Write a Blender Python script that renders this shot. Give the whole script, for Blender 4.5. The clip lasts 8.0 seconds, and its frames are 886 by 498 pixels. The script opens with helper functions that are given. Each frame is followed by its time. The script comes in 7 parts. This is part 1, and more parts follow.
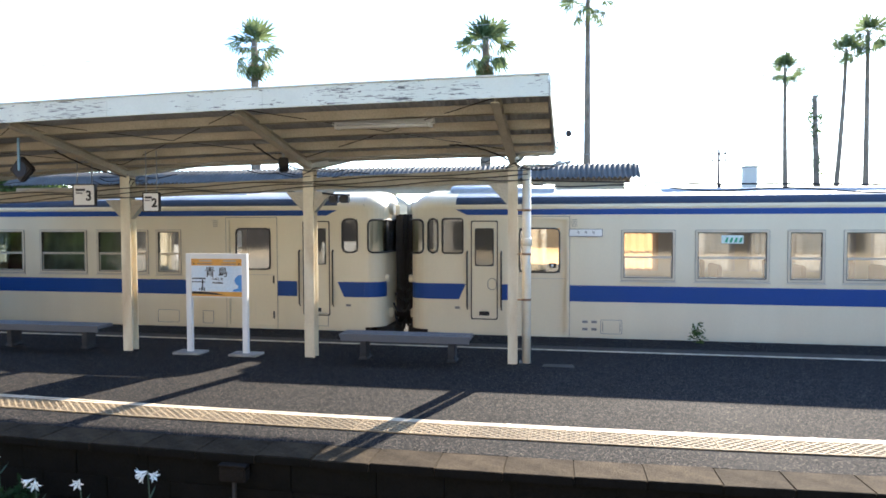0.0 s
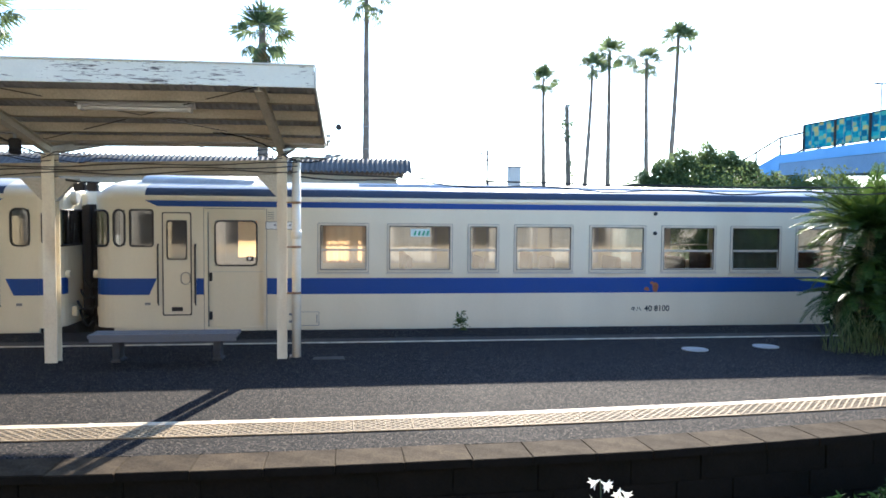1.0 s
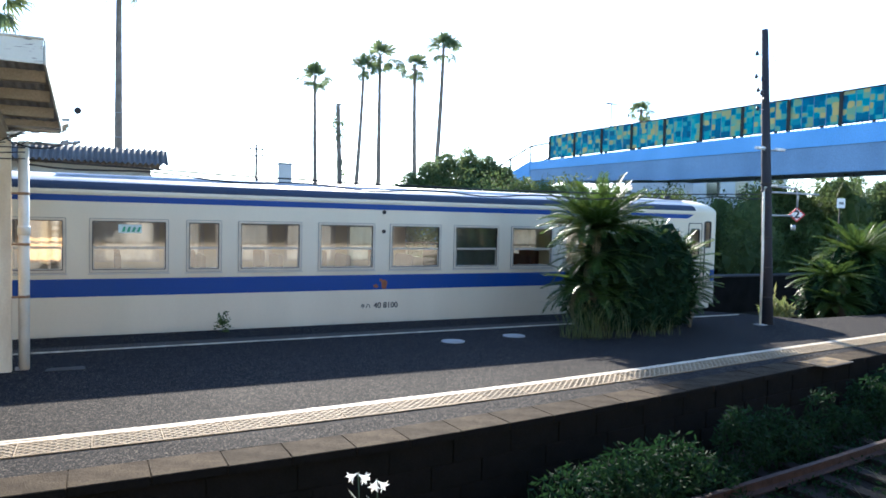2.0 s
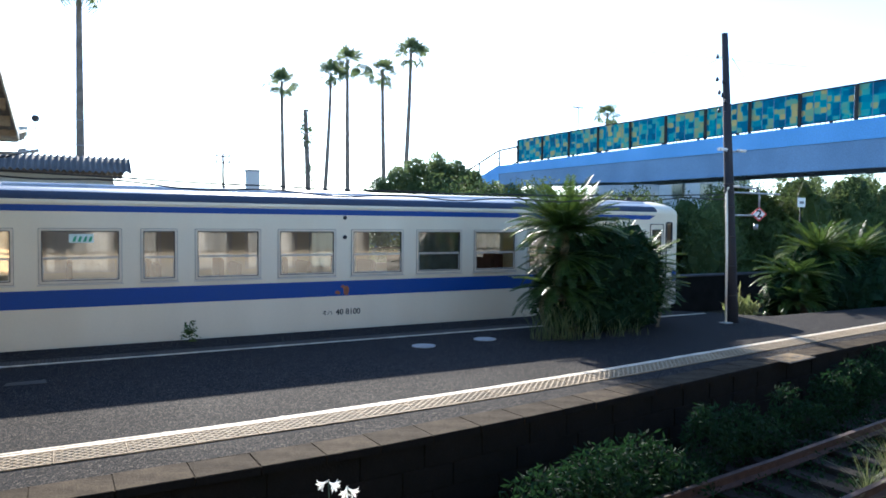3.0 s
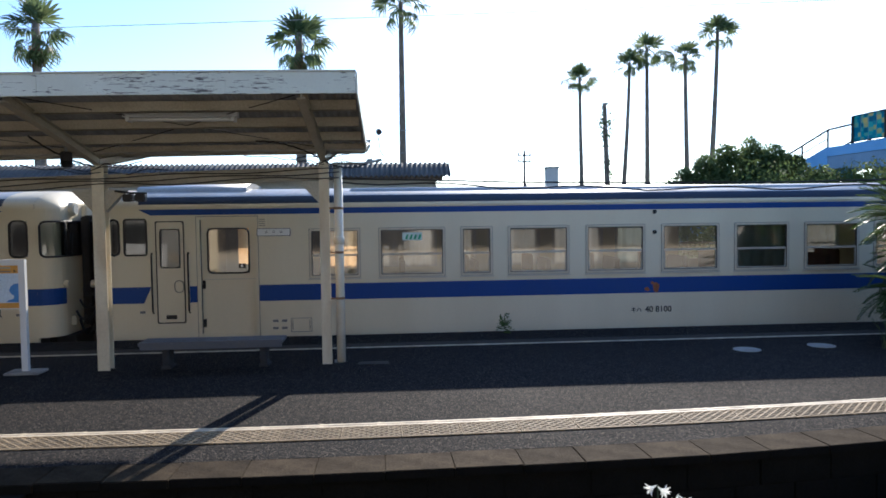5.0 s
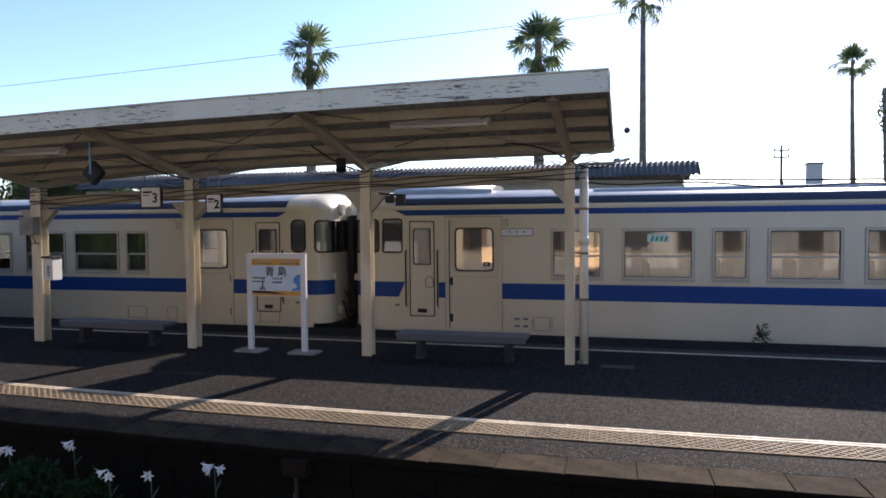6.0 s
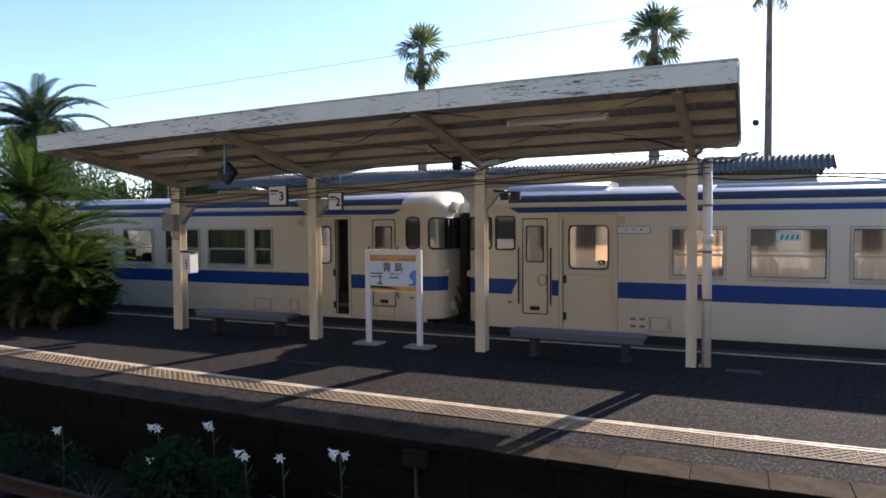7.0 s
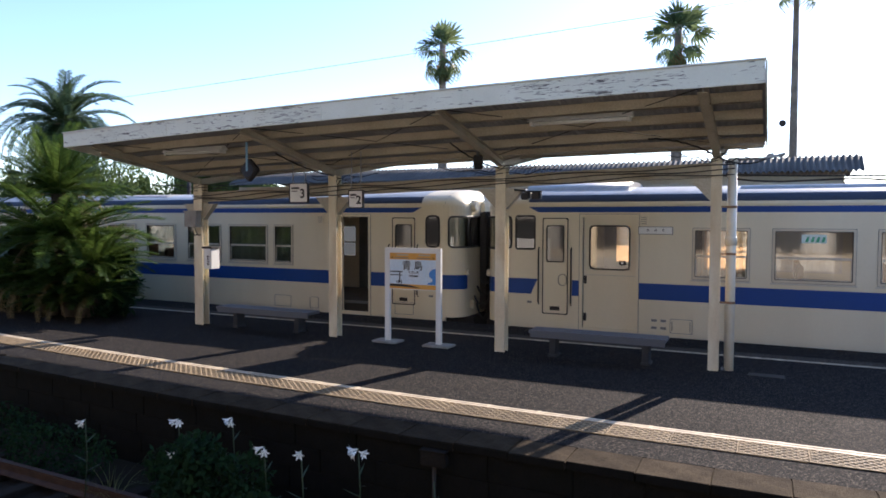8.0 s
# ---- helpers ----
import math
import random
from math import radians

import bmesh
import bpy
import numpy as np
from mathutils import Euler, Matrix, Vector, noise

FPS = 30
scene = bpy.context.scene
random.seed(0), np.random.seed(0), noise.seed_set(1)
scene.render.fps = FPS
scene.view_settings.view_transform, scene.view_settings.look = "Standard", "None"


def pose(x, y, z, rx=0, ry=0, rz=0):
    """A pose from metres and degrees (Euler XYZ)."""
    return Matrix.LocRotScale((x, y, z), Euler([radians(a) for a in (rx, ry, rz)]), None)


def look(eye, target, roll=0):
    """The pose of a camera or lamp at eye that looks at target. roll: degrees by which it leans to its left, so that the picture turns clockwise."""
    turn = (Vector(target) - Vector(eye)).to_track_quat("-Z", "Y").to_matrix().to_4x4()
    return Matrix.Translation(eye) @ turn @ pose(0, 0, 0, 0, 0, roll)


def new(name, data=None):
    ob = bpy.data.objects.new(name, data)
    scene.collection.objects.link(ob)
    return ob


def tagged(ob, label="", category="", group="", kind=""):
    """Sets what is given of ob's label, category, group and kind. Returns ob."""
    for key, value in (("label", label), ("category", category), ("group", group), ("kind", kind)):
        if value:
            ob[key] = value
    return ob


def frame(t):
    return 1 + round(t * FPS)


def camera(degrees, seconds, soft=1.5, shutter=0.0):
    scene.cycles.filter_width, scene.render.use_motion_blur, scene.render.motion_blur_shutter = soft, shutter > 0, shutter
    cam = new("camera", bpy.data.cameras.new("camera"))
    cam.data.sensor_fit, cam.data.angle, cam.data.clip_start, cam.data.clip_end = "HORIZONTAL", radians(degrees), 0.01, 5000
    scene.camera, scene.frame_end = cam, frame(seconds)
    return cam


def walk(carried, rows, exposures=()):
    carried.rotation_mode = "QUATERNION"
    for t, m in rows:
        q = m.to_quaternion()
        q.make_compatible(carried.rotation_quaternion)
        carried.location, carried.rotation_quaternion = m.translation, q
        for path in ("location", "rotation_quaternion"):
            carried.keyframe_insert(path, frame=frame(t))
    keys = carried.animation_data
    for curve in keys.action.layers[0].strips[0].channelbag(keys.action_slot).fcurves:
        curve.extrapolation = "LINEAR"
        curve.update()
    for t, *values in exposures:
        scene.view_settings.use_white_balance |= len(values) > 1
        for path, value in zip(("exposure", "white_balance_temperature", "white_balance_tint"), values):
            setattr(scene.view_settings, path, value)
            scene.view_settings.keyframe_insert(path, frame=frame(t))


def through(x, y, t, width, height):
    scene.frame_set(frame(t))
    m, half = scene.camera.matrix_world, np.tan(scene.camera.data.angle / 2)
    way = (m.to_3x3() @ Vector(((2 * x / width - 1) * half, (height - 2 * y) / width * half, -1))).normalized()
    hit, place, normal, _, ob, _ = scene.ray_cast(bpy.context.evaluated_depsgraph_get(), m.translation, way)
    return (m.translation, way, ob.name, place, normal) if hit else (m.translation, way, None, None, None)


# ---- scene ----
cam = camera(65.4, 8.0, 1.7)
PATH = [
    (0, (0.152, 0.048, 2.167), (-0.218, 2.012, 2.084), -0.14),
    (0.5, (0.236, 0.063, 2.154), (0.149, 2.059, 2.067), 0.16),
    (1, (0.339, 0.012, 2.151), (0.591, 1.994, 2.053), 0.53),
    (1.5, (0.417, -0.004, 2.154), (1.056, 1.889, 2.057), 1.49),
    (2, (0.454, -0.017, 2.140), (1.328, 1.780, 2.049), 1.41),
    (3.3, (0.494, -0.028, 2.130), (1.443, 1.730, 2.056), 0.52),
    (3.5, (0.499, -0.007, 2.127), (1.432, 1.760, 2.053), 0.52),
    (4, (0.463, 0.030, 2.125), (1.287, 1.851, 2.049), 0.09),
    (4.5, (0.398, 0.069, 2.123), (0.951, 1.990, 2.037), -0.21),
    (4.6, (0.370, 0.065, 2.124), (0.848, 2.004, 2.038), -0.32),
    (5, (0.270, 0.083, 2.146), (0.414, 2.076, 2.057), -0.76),
    (5.2, (0.223, 0.085, 2.146), (0.197, 2.083, 2.061), -0.72),
    (6.5, (0.038, 0.004, 2.140), (-0.659, 1.877, 2.061), -0.46),
    (7, (0.001, -0.027, 2.138), (-0.808, 1.800, 2.054), -0.43),
    (7.5, (-0.028, -0.025, 2.155), (-0.872, 1.785, 2.065), 0.03),
    (8, (-0.028, -0.014, 2.153), (-0.886, 1.790, 2.063), 0.14),
]
EXPOSURES = [(0.0, 2.22, 5700, 9), (1.0, 2.10, 5550, 9), (1.5, 2.00, 5500, 9), (2.2, 1.85, 5400, 9), (3.5, 1.47, 5350, 9), (4.5, 1.14, 5300, 10), (5.0, 0.93, 5400, 11), (5.3, 0.88, 5500, 13), (6.5, 0.94, 5750, 19), (7.0, 1.07, 5750, 19), (8.0, 1.29, 5750, 17)]
walk(cam, [(t, look(eye, target, roll)) for t, eye, target, roll in PATH], EXPOSURES)

# ---- world, sun, exposure ----
SUN = Vector((0.30, 1.0, 0.523)).normalized()
world = bpy.data.worlds.new("world")
scene.world = world
world.use_nodes = True
wn = world.node_tree.nodes
sky = wn.new("ShaderNodeTexSky")
sky.sky_type = 'NISHITA'
sky.sun_disc = False
sky.sun_elevation = math.asin(SUN.z)
sky.sun_rotation = math.atan2(SUN.x, SUN.y)
sky.air_density, sky.dust_density, sky.ozone_density = 0.9, 0.3, 1.2
world.node_tree.links.new(sky.outputs[0], wn["Background"].inputs[0])
wn["Background"].inputs[1].default_value = 0.125
sun = new("sun", bpy.data.lights.new("sun", 'SUN'))
sun.data.energy, sun.data.angle, sun.data.color = 4.5, radians(0.55), (1.0, 0.83, 0.62)
sun.matrix_world = look(SUN * 60, (0, 0, 0))


# ---- materials ----
def mat(name, base, rough=0.6, metal=0.0, second=None, scale=6.0, fine=60.0, bump=0.15, amount=0.5, streak=0.0, island=0.0, rand=0.0, spec=0.5, grains=0.12):
    """A surface with blotches at two sizes, fine relief, and streaks down the z axis where asked."""
    m = bpy.data.materials.new(name)
    m.use_nodes = True
    nt = m.node_tree
    n, link = nt.nodes, nt.links.new
    b = n["Principled BSDF"]
    b.inputs["Roughness"].default_value = rough
    b.inputs["Metallic"].default_value = metal
    b.inputs["Specular IOR Level"].default_value = spec
    if second is None:
        second = tuple(c * 0.72 for c in base)
    co = n.new("ShaderNodeTexCoord")
    mp = n.new("ShaderNodeMapping")
    mp.inputs["Scale"].default_value = (1, 1, 1 - 0.85 * streak)
    link(co.outputs["Object"], mp.inputs[0])
    n1, n2 = n.new("ShaderNodeTexNoise"), n.new("ShaderNodeTexNoise")
    n1.inputs["Scale"].default_value, n1.inputs["Detail"].default_value = scale, 6
    n2.inputs["Scale"].default_value, n2.inputs["Detail"].default_value = fine, 3
    link(mp.outputs[0], n1.inputs["Vector"])
    link(co.outputs["Object"], n2.inputs["Vector"])
    ramp = n.new("ShaderNodeMapRange")
    ramp.inputs["From Min"].default_value, ramp.inputs["From Max"].default_value = 0.36, 0.68
    ramp.inputs["To Max"].default_value = amount
    link(n1.outputs["Fac"], ramp.inputs["Value"])
    mix = n.new("ShaderNodeMix")
    mix.data_type = 'RGBA'
    mix.inputs["A"].default_value, mix.inputs["B"].default_value = (*base, 1), (*second, 1)
    link(ramp.outputs[0], mix.inputs["Factor"])
    out = mix.outputs["Result"]
    hsv = n.new("ShaderNodeHueSaturation")
    link(out, hsv.inputs["Color"])
    grain = n.new("ShaderNodeMapRange")
    grain.inputs["From Min"].default_value, grain.inputs["From Max"].default_value = 0.3, 0.7
    grain.inputs["To Min"].default_value, grain.inputs["To Max"].default_value = 1 - grains, 1 + grains
    link(n2.outputs["Fac"], grain.inputs["Value"])
    val = grain.outputs[0]
    if island or rand:
        src = n.new("ShaderNodeNewGeometry").outputs["Random Per Island"] if island else n.new("ShaderNodeObjectInfo").outputs["Random"]
        r = n.new("ShaderNodeMapRange")
        w = island or rand
        r.inputs["To Min"].default_value, r.inputs["To Max"].default_value = 1 - w, 1 + w
        link(src, r.inputs["Value"])
        mul = n.new("ShaderNodeMath")
        mul.operation = 'MULTIPLY'
        link(val, mul.inputs[0]), link(r.outputs[0], mul.inputs[1])
        val = mul.outputs[0]
    link(val, hsv.inputs["Value"])
    link(hsv.outputs[0], b.inputs["Base Color"])
    rr = n.new("ShaderNodeMapRange")
    rr.inputs["To Min"].default_value, rr.inputs["To Max"].default_value = max(rough - 0.12, 0.03), min(rough + 0.12, 1)
    link(n1.outputs["Fac"], rr.inputs["Value"]), link(rr.outputs[0], b.inputs["Roughness"])
    if bump:
        bp = n.new("ShaderNodeBump")
        bp.inputs["Strength"].default_value, bp.inputs["Distance"].default_value = bump, 0.01
        link(n2.outputs["Fac"], bp.inputs["Height"]), link(bp.outputs[0], b.inputs["Normal"])
    return m


def glass_mat(name, tint=(0.8, 0.86, 0.84), gloss=0.12, rough=0.02):
    """A clear pane: sees through, mirrors more at a glancing view."""
    m = bpy.data.materials.new(name)
    m.use_nodes = True
    nt = m.node_tree
    n, link = nt.nodes, nt.links.new
    tr, gl, mx = n.new("ShaderNodeBsdfTransparent"), n.new("ShaderNodeBsdfGlossy"), n.new("ShaderNodeMixShader")
    tr.inputs[0].default_value = (*tint, 1)
    gl.inputs["Roughness"].default_value = rough
    lw = n.new("ShaderNodeFresnel")
    lw.inputs["IOR"].default_value = 1.5
    mr = n.new("ShaderNodeMapRange")
    mr.inputs["To Min"].default_value, mr.inputs["To Max"].default_value = gloss, 1.0
    link(lw.outputs[0], mr.inputs["Value"]), link(mr.outputs[0], mx.inputs[0])
    link(tr.outputs[0], mx.inputs[1]), link(gl.outputs[0], mx.inputs[2])
    link(mx.outputs[0], n["Material Output"].inputs[0])
    return m


def leaf_mat(name, base, second, rough=0.5, rand=0.35, through=0.25):
    """Leaves: dull gloss, some light through them."""
    m = mat(name, base, rough, 0, second, 3, 25, 0.1, 0.8, island=rand, spec=0.2)
    nt = m.node_tree
    b = nt.nodes["Principled BSDF"]
    t, mx = nt.nodes.new("ShaderNodeBsdfTranslucent"), nt.nodes.new("ShaderNodeMixShader")
    glow = nt.nodes.new("ShaderNodeHueSaturation")
    glow.inputs["Hue"].default_value, glow.inputs["Value"].default_value = 0.485, 1.9
    nt.links.new(b.inputs["Base Color"].links[0].from_socket, glow.inputs["Color"])
    nt.links.new(glow.outputs[0], t.inputs[0])
    mx.inputs[0].default_value = through
    nt.links.new(b.outputs[0], mx.inputs[1]), nt.links.new(t.outputs[0], mx.inputs[2])
    nt.links.new(mx.outputs[0], nt.nodes["Material Output"].inputs[0])
    return m


def asphalt_mat(name):
    """Dark binder with pale and dark chips of stone, and worn patches."""
    m = mat(name, (0.0136, 0.0141, 0.0160), 0.95, 0, (0.0202, 0.0197, 0.0200), 0.9, 85, 0.5, 0.9, spec=0.08, grains=0.22)
    nt = m.node_tree
    n, link = nt.nodes, nt.links.new
    b = n["Principled BSDF"]
    src = b.inputs["Base Color"].links[0].from_socket
    co = n.new("ShaderNodeTexCoord")
    for sc, lo, hi, col in ((120, 0.72, 0.9, (0.055, 0.046, 0.037, 1)), (80, 0.85, 0.95, (0.120, 0.101, 0.080, 1)), (60, 0.8, 0.9, (0.006, 0.006, 0.007, 1))):
        vo, sep, rp, mx = n.new("ShaderNodeTexVoronoi"), n.new("ShaderNodeSeparateColor"), n.new("ShaderNodeMapRange"), n.new("ShaderNodeMix")
        vo.inputs["Scale"].default_value = sc
        link(co.outputs["Object"], vo.inputs["Vector"]), link(vo.outputs["Color"], sep.inputs[0])
        rp.inputs["From Min"].default_value, rp.inputs["From Max"].default_value = lo, hi
        link(sep.outputs[0 if sc != 60 else 2], rp.inputs["Value"])
        mx.data_type = 'RGBA'
        mx.inputs["B"].default_value = col
        link(rp.outputs[0], mx.inputs["Factor"]), link(src, mx.inputs["A"])
        src = mx.outputs["Result"]
    link(src, b.inputs["Base Color"])
    return m


M_ASPHALT = asphalt_mat("asphalt")
M_COPING = mat("coping_stone", (0.058, 0.043, 0.026), 0.95, 0, (0.028, 0.021, 0.014), 4, 60, 0.8, 0.95, rand=0.25, spec=0.08, grains=0.3)
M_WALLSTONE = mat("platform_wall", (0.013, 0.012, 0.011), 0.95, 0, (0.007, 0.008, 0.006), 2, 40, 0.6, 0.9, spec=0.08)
M_LINE = mat("white_line", (0.70, 0.60, 0.43), 0.7, 0, (0.40, 0.33, 0.23), 5, 50, 0.3, 0.6)
M_TILE = mat("tactile_tile", (0.33, 0.25, 0.145), 0.8, 0, (0.17, 0.125, 0.075), 8, 60, 0.3, 0.7, rand=0.14, spec=0.3)
M_YLINE = mat("yellow_line", (0.60, 0.52, 0.36), 0.7, 0, (0.25, 0.22, 0.17), 6, 50, 0.3, 0.9)
M_GROUND = mat("ground_soil", (0.026, 0.022, 0.016), 0.95, 0, (0.014, 0.018, 0.009), 0.8, 30, 0.8, 0.8, spec=0.08)
M_BALLAST = mat("ballast", (0.024, 0.021, 0.017), 0.95, 0, (0.013, 0.012, 0.010), 9, 45, 1.0, 0.9, spec=0.08)
M_RAIL = mat("rusty_rail", (0.05, 0.026, 0.018), 0.75, 0.2, (0.03, 0.018, 0.014), 8, 60, 0.4, 0.8)
M_SLEEPER = mat("sleeper", (0.022, 0.019, 0.016), 0.95, 0, (0.013, 0.012, 0.010), 5, 50, 0.5, spec=0.1)
M_CREAM = mat("cream_paint", (0.74, 0.66, 0.48), 0.45, 0, (0.64, 0.555, 0.385), 1.2, 22, 0.0, 0.5, streak=0.9, grains=0.015)
M_BLUE = mat("blue_paint", (0.010, 0.055, 0.25), 0.5, 0, (0.018, 0.062, 0.22), 2, 30, 0.0, 0.6, grains=0.03, spec=0.3)
M_ROOFBLUE = mat("roof_blue", (0.042, 0.055, 0.088), 0.75, 0, (0.06, 0.07, 0.09), 3, 40, 0.1, 0.6, spec=0.2)
M_SILVER = mat("roof_silver", (0.46, 0.46, 0.45), 0.45, 0.3, (0.32, 0.32, 0.31), 2, 30, 0.1, 0.6)
M_RUBBER = mat("black_rubber", (0.02, 0.02, 0.02), 0.55, 0, None, 10, 60, 0.05)
M_UNDER = mat("underframe", (0.025, 0.023, 0.022), 0.8, 0, (0.05, 0.04, 0.03), 3, 40, 0.3)
M_ALU = mat("aluminium", (0.58, 0.53, 0.43), 0.5, 0.1, (0.46, 0.42, 0.34), 6, 60, 0.1)
M_GLASS = glass_mat("window_glass", (0.52, 0.54, 0.51), 0.20, 0.06)
M_DARKGLASS = glass_mat("cab_glass", (0.46, 0.50, 0.49), 0.085, 0.05)
M_INTERIOR = mat("interior_panel", (0.42, 0.43, 0.40), 0.6, 0, None, 2, 40, 0.05)
M_FLOOR_IN = mat("interior_floor", (0.14, 0.15, 0.15), 0.7, 0, None, 4, 40, 0.1)
M_SEAT = mat("seat_cloth", (0.17, 0.075, 0.055), 0.9, 0, (0.11, 0.05, 0.04), 8, 90, 0.3)
M_CANOPYPAINT = mat("peeling_white_paint", (0.66, 0.69, 0.61), 0.55, 0, (0.50, 0.49, 0.44), 2.5, 40, 0.3, 0.5)
M_STEELCREAM = mat("cream_steel", (0.49, 0.44, 0.33), 0.55, 0, (0.35, 0.30, 0.21), 2.2, 40, 0.15, 0.6, streak=0.7)
M_POST = mat("post_paint", (0.80, 0.73, 0.54), 0.5, 0, (0.46, 0.31, 0.14), 3.4, 40, 0.12, 0.6, streak=0.85, grains=0.05)
M_CORRUGATED = mat("corrugated_sheet", (0.38, 0.39, 0.41), 0.7, 0, (0.26, 0.26, 0.25), 1.6, 30, 0.2, 0.7)
M_WHITE = mat("white_enamel", (0.80, 0.80, 0.77), 0.35, 0, (0.72, 0.71, 0.66), 3, 40, 0.0, 0.5, grains=0.015)
M_PIPE = mat("pipe_paint", (0.82, 0.78, 0.66), 0.35, 0, (0.70, 0.58, 0.34), 3, 40, 0.05, 0.5, grains=0.03)
M_BLACK = mat("black_print", (0.015, 0.015, 0.017), 0.5, 0, None, 8, 50, 0.02)
M_GREYPRINT = mat("grey_print", (0.20, 0.20, 0.20), 0.5, 0, None, 8, 50, 0.02)
M_ORANGE = mat("orange_print", (0.72, 0.36, 0.06), 0.4, 0, (0.62, 0.30, 0.05), 4, 50, 0.02)
M_SKYPRINT = mat("pale_blue_print", (0.60, 0.74, 0.85), 0.35, 0, (0.74, 0.81, 0.86), 3, 50, 0.02, 0.8)
M_SEAPRINT = mat("sea_blue_print", (0.08, 0.28, 0.66), 0.35, 0, None, 4, 50, 0.02)
M_BENCH = mat("bench_board", (0.105, 0.118, 0.138), 0.45, 0, (0.12, 0.12, 0.125), 4, 60, 0.2, 0.6)
M_CONCRETE = mat("concrete", (0.36, 0.35, 0.32), 0.9, 0, (0.22, 0.21, 0.19), 4, 60, 0.4, 0.7)
M_DARKCON = mat("dark_concrete", (0.05, 0.05, 0.05), 0.9, 0, (0.03, 0.03, 0.03), 4, 60, 0.4, 0.7)
M_STEEL = mat("galvanised_steel", (0.38, 0.40, 0.41), 0.45, 0.6, None, 5, 60, 0.1)
M_BLUESTEEL = mat("pale_blue_steel", (0.22, 0.42, 0.62), 0.5, 0, (0.15, 0.30, 0.46), 2, 40, 0.1, 0.6)
M_CABLE = mat("cable", (0.02, 0.02, 0.02), 0.6, 0, None, 10, 60, 0)
M_BRIDGE = mat("bridge_blue", (0.17, 0.43, 0.80), 0.5, 0, (0.12, 0.34, 0.66), 0.6, 20, 0.1, 0.6, streak=0.6)
M_GIRDER = mat("bridge_girder", (0.19, 0.31, 0.47), 0.55, 0, (0.13, 0.22, 0.34), 0.5, 20, 0.1, 0.7, streak=0.6)
M_POLEDARK = mat("dark_pole", (0.034, 0.034, 0.040), 0.9, 0, (0.020, 0.020, 0.024), 2, 40, 0.3, 0.7, streak=0.8)
M_RED = mat("red_print", (0.65, 0.05, 0.04), 0.4, 0, None, 6, 50, 0.02)
M_GREENPRINT = mat("green_print", (0.04, 0.34, 0.17), 0.4, 0, None, 6, 50, 0.02)
M_MINT = mat("mint_sticker", (0.62, 0.76, 0.70), 0.4, 0, None, 6, 50, 0.02)
M_SAGO = leaf_mat("sago_leaf", (0.028, 0.062, 0.013), (0.058, 0.094, 0.018), 0.38, 0.45, 0.32)
M_SAGODRY = leaf_mat("dry_sago_leaf", (0.20, 0.16, 0.08), (0.10, 0.09, 0.04), 0.6)
M_PALM = leaf_mat("fan_palm_leaf", (0.07, 0.105, 0.045), (0.11, 0.145, 0.065), 0.5, 0.35, 0.4)
M_PALMDRY = leaf_mat("dry_palm_leaf", (0.22, 0.15, 0.08), (0.14, 0.10, 0.05), 0.8)
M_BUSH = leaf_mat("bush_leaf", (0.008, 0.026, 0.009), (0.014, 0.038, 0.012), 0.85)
M_HEDGE = leaf_mat("hedge_leaf", (0.054, 0.088, 0.028), (0.086, 0.118, 0.040), 0.7, 0.3, 0.36)
# paler than hedge_leaf: the glare over these bushes is put into the colour
M_TREE = leaf_mat("glare_pale_leaf", (0.085, 0.125, 0.050), (0.12, 0.16, 0.065), 0.7, 0.3, 0.5)
M_TRUNK = mat("palm_trunk", (0.24, 0.19, 0.14), 0.9, 0, (0.13, 0.10, 0.075), 3, 30, 0.6, 0.8)
M_SAGOTRUNK = mat("sago_trunk", (0.09, 0.07, 0.05), 0.95, 0, (0.05, 0.04, 0.03), 9, 40, 0.9, 0.8)
M_PETAL = leaf_mat("lily_petal", (0.82, 0.82, 0.78), (0.74, 0.76, 0.66), 0.5, 0.05)
M_STALK = mat("lily_stalk", (0.025, 0.05, 0.016), 0.6, 0, None, 6, 50, 0.1)
M_CURTAIN = leaf_mat("curtain_cloth", (0.60, 0.58, 0.55), (0.46, 0.44, 0.41), 0.9, 0.1, 0.10)
M_ORANGECLOTH = leaf_mat("orange_curtain", (0.66, 0.44, 0.20), (0.52, 0.34, 0.15), 0.9, 0.1, 0.5)
M_VEILCLOTH = leaf_mat("blind_reflection_grey", (0.36, 0.40, 0.38), (0.27, 0.30, 0.285), 0.9, 0.1, 0.16)
# grey that paints in the unlit space behind cab glass and doors
M_CABGREY = mat("interior_shade_grey", (0.16, 0.18, 0.175), 0.7, 0, (0.10, 0.115, 0.11), 2, 30, 0.05, 0.8)
M_PLASTER = mat("reflected_band_tan", (0.50, 0.42, 0.30), 0.85, 0, (0.38, 0.31, 0.22), 0.5, 20, 0.2, 0.6)
M_DATE = leaf_mat("date_palm_leaf", (0.040, 0.072, 0.034), (0.065, 0.10, 0.05), 0.5, 0.35, 0.3)
# dark base: painted shade between the tile ribs, dirt under the white strips
M_TILEBASE = mat("recess_shade_and_dirt", (0.058, 0.047, 0.033), 0.85, 0, (0.035, 0.029, 0.022), 8, 60, 0.3, 0.7, rand=0.14, spec=0.3)
M_TACTILE = mat("dark_tactile_strip", (0.050, 0.042, 0.032), 0.85, 0, (0.03, 0.026, 0.022), 3, 50, 0.3, 0.8, rand=0.1)
M_YPLATE = mat("yellow_brown_blotch", (0.20, 0.12, 0.028), 0.8, 0, (0.05, 0.038, 0.022), 7, 50, 0.3, 1.0)
M_GRASS = leaf_mat("grass_blade", (0.10, 0.13, 0.045), (0.16, 0.16, 0.07), 0.5, 0.3, 0.4)
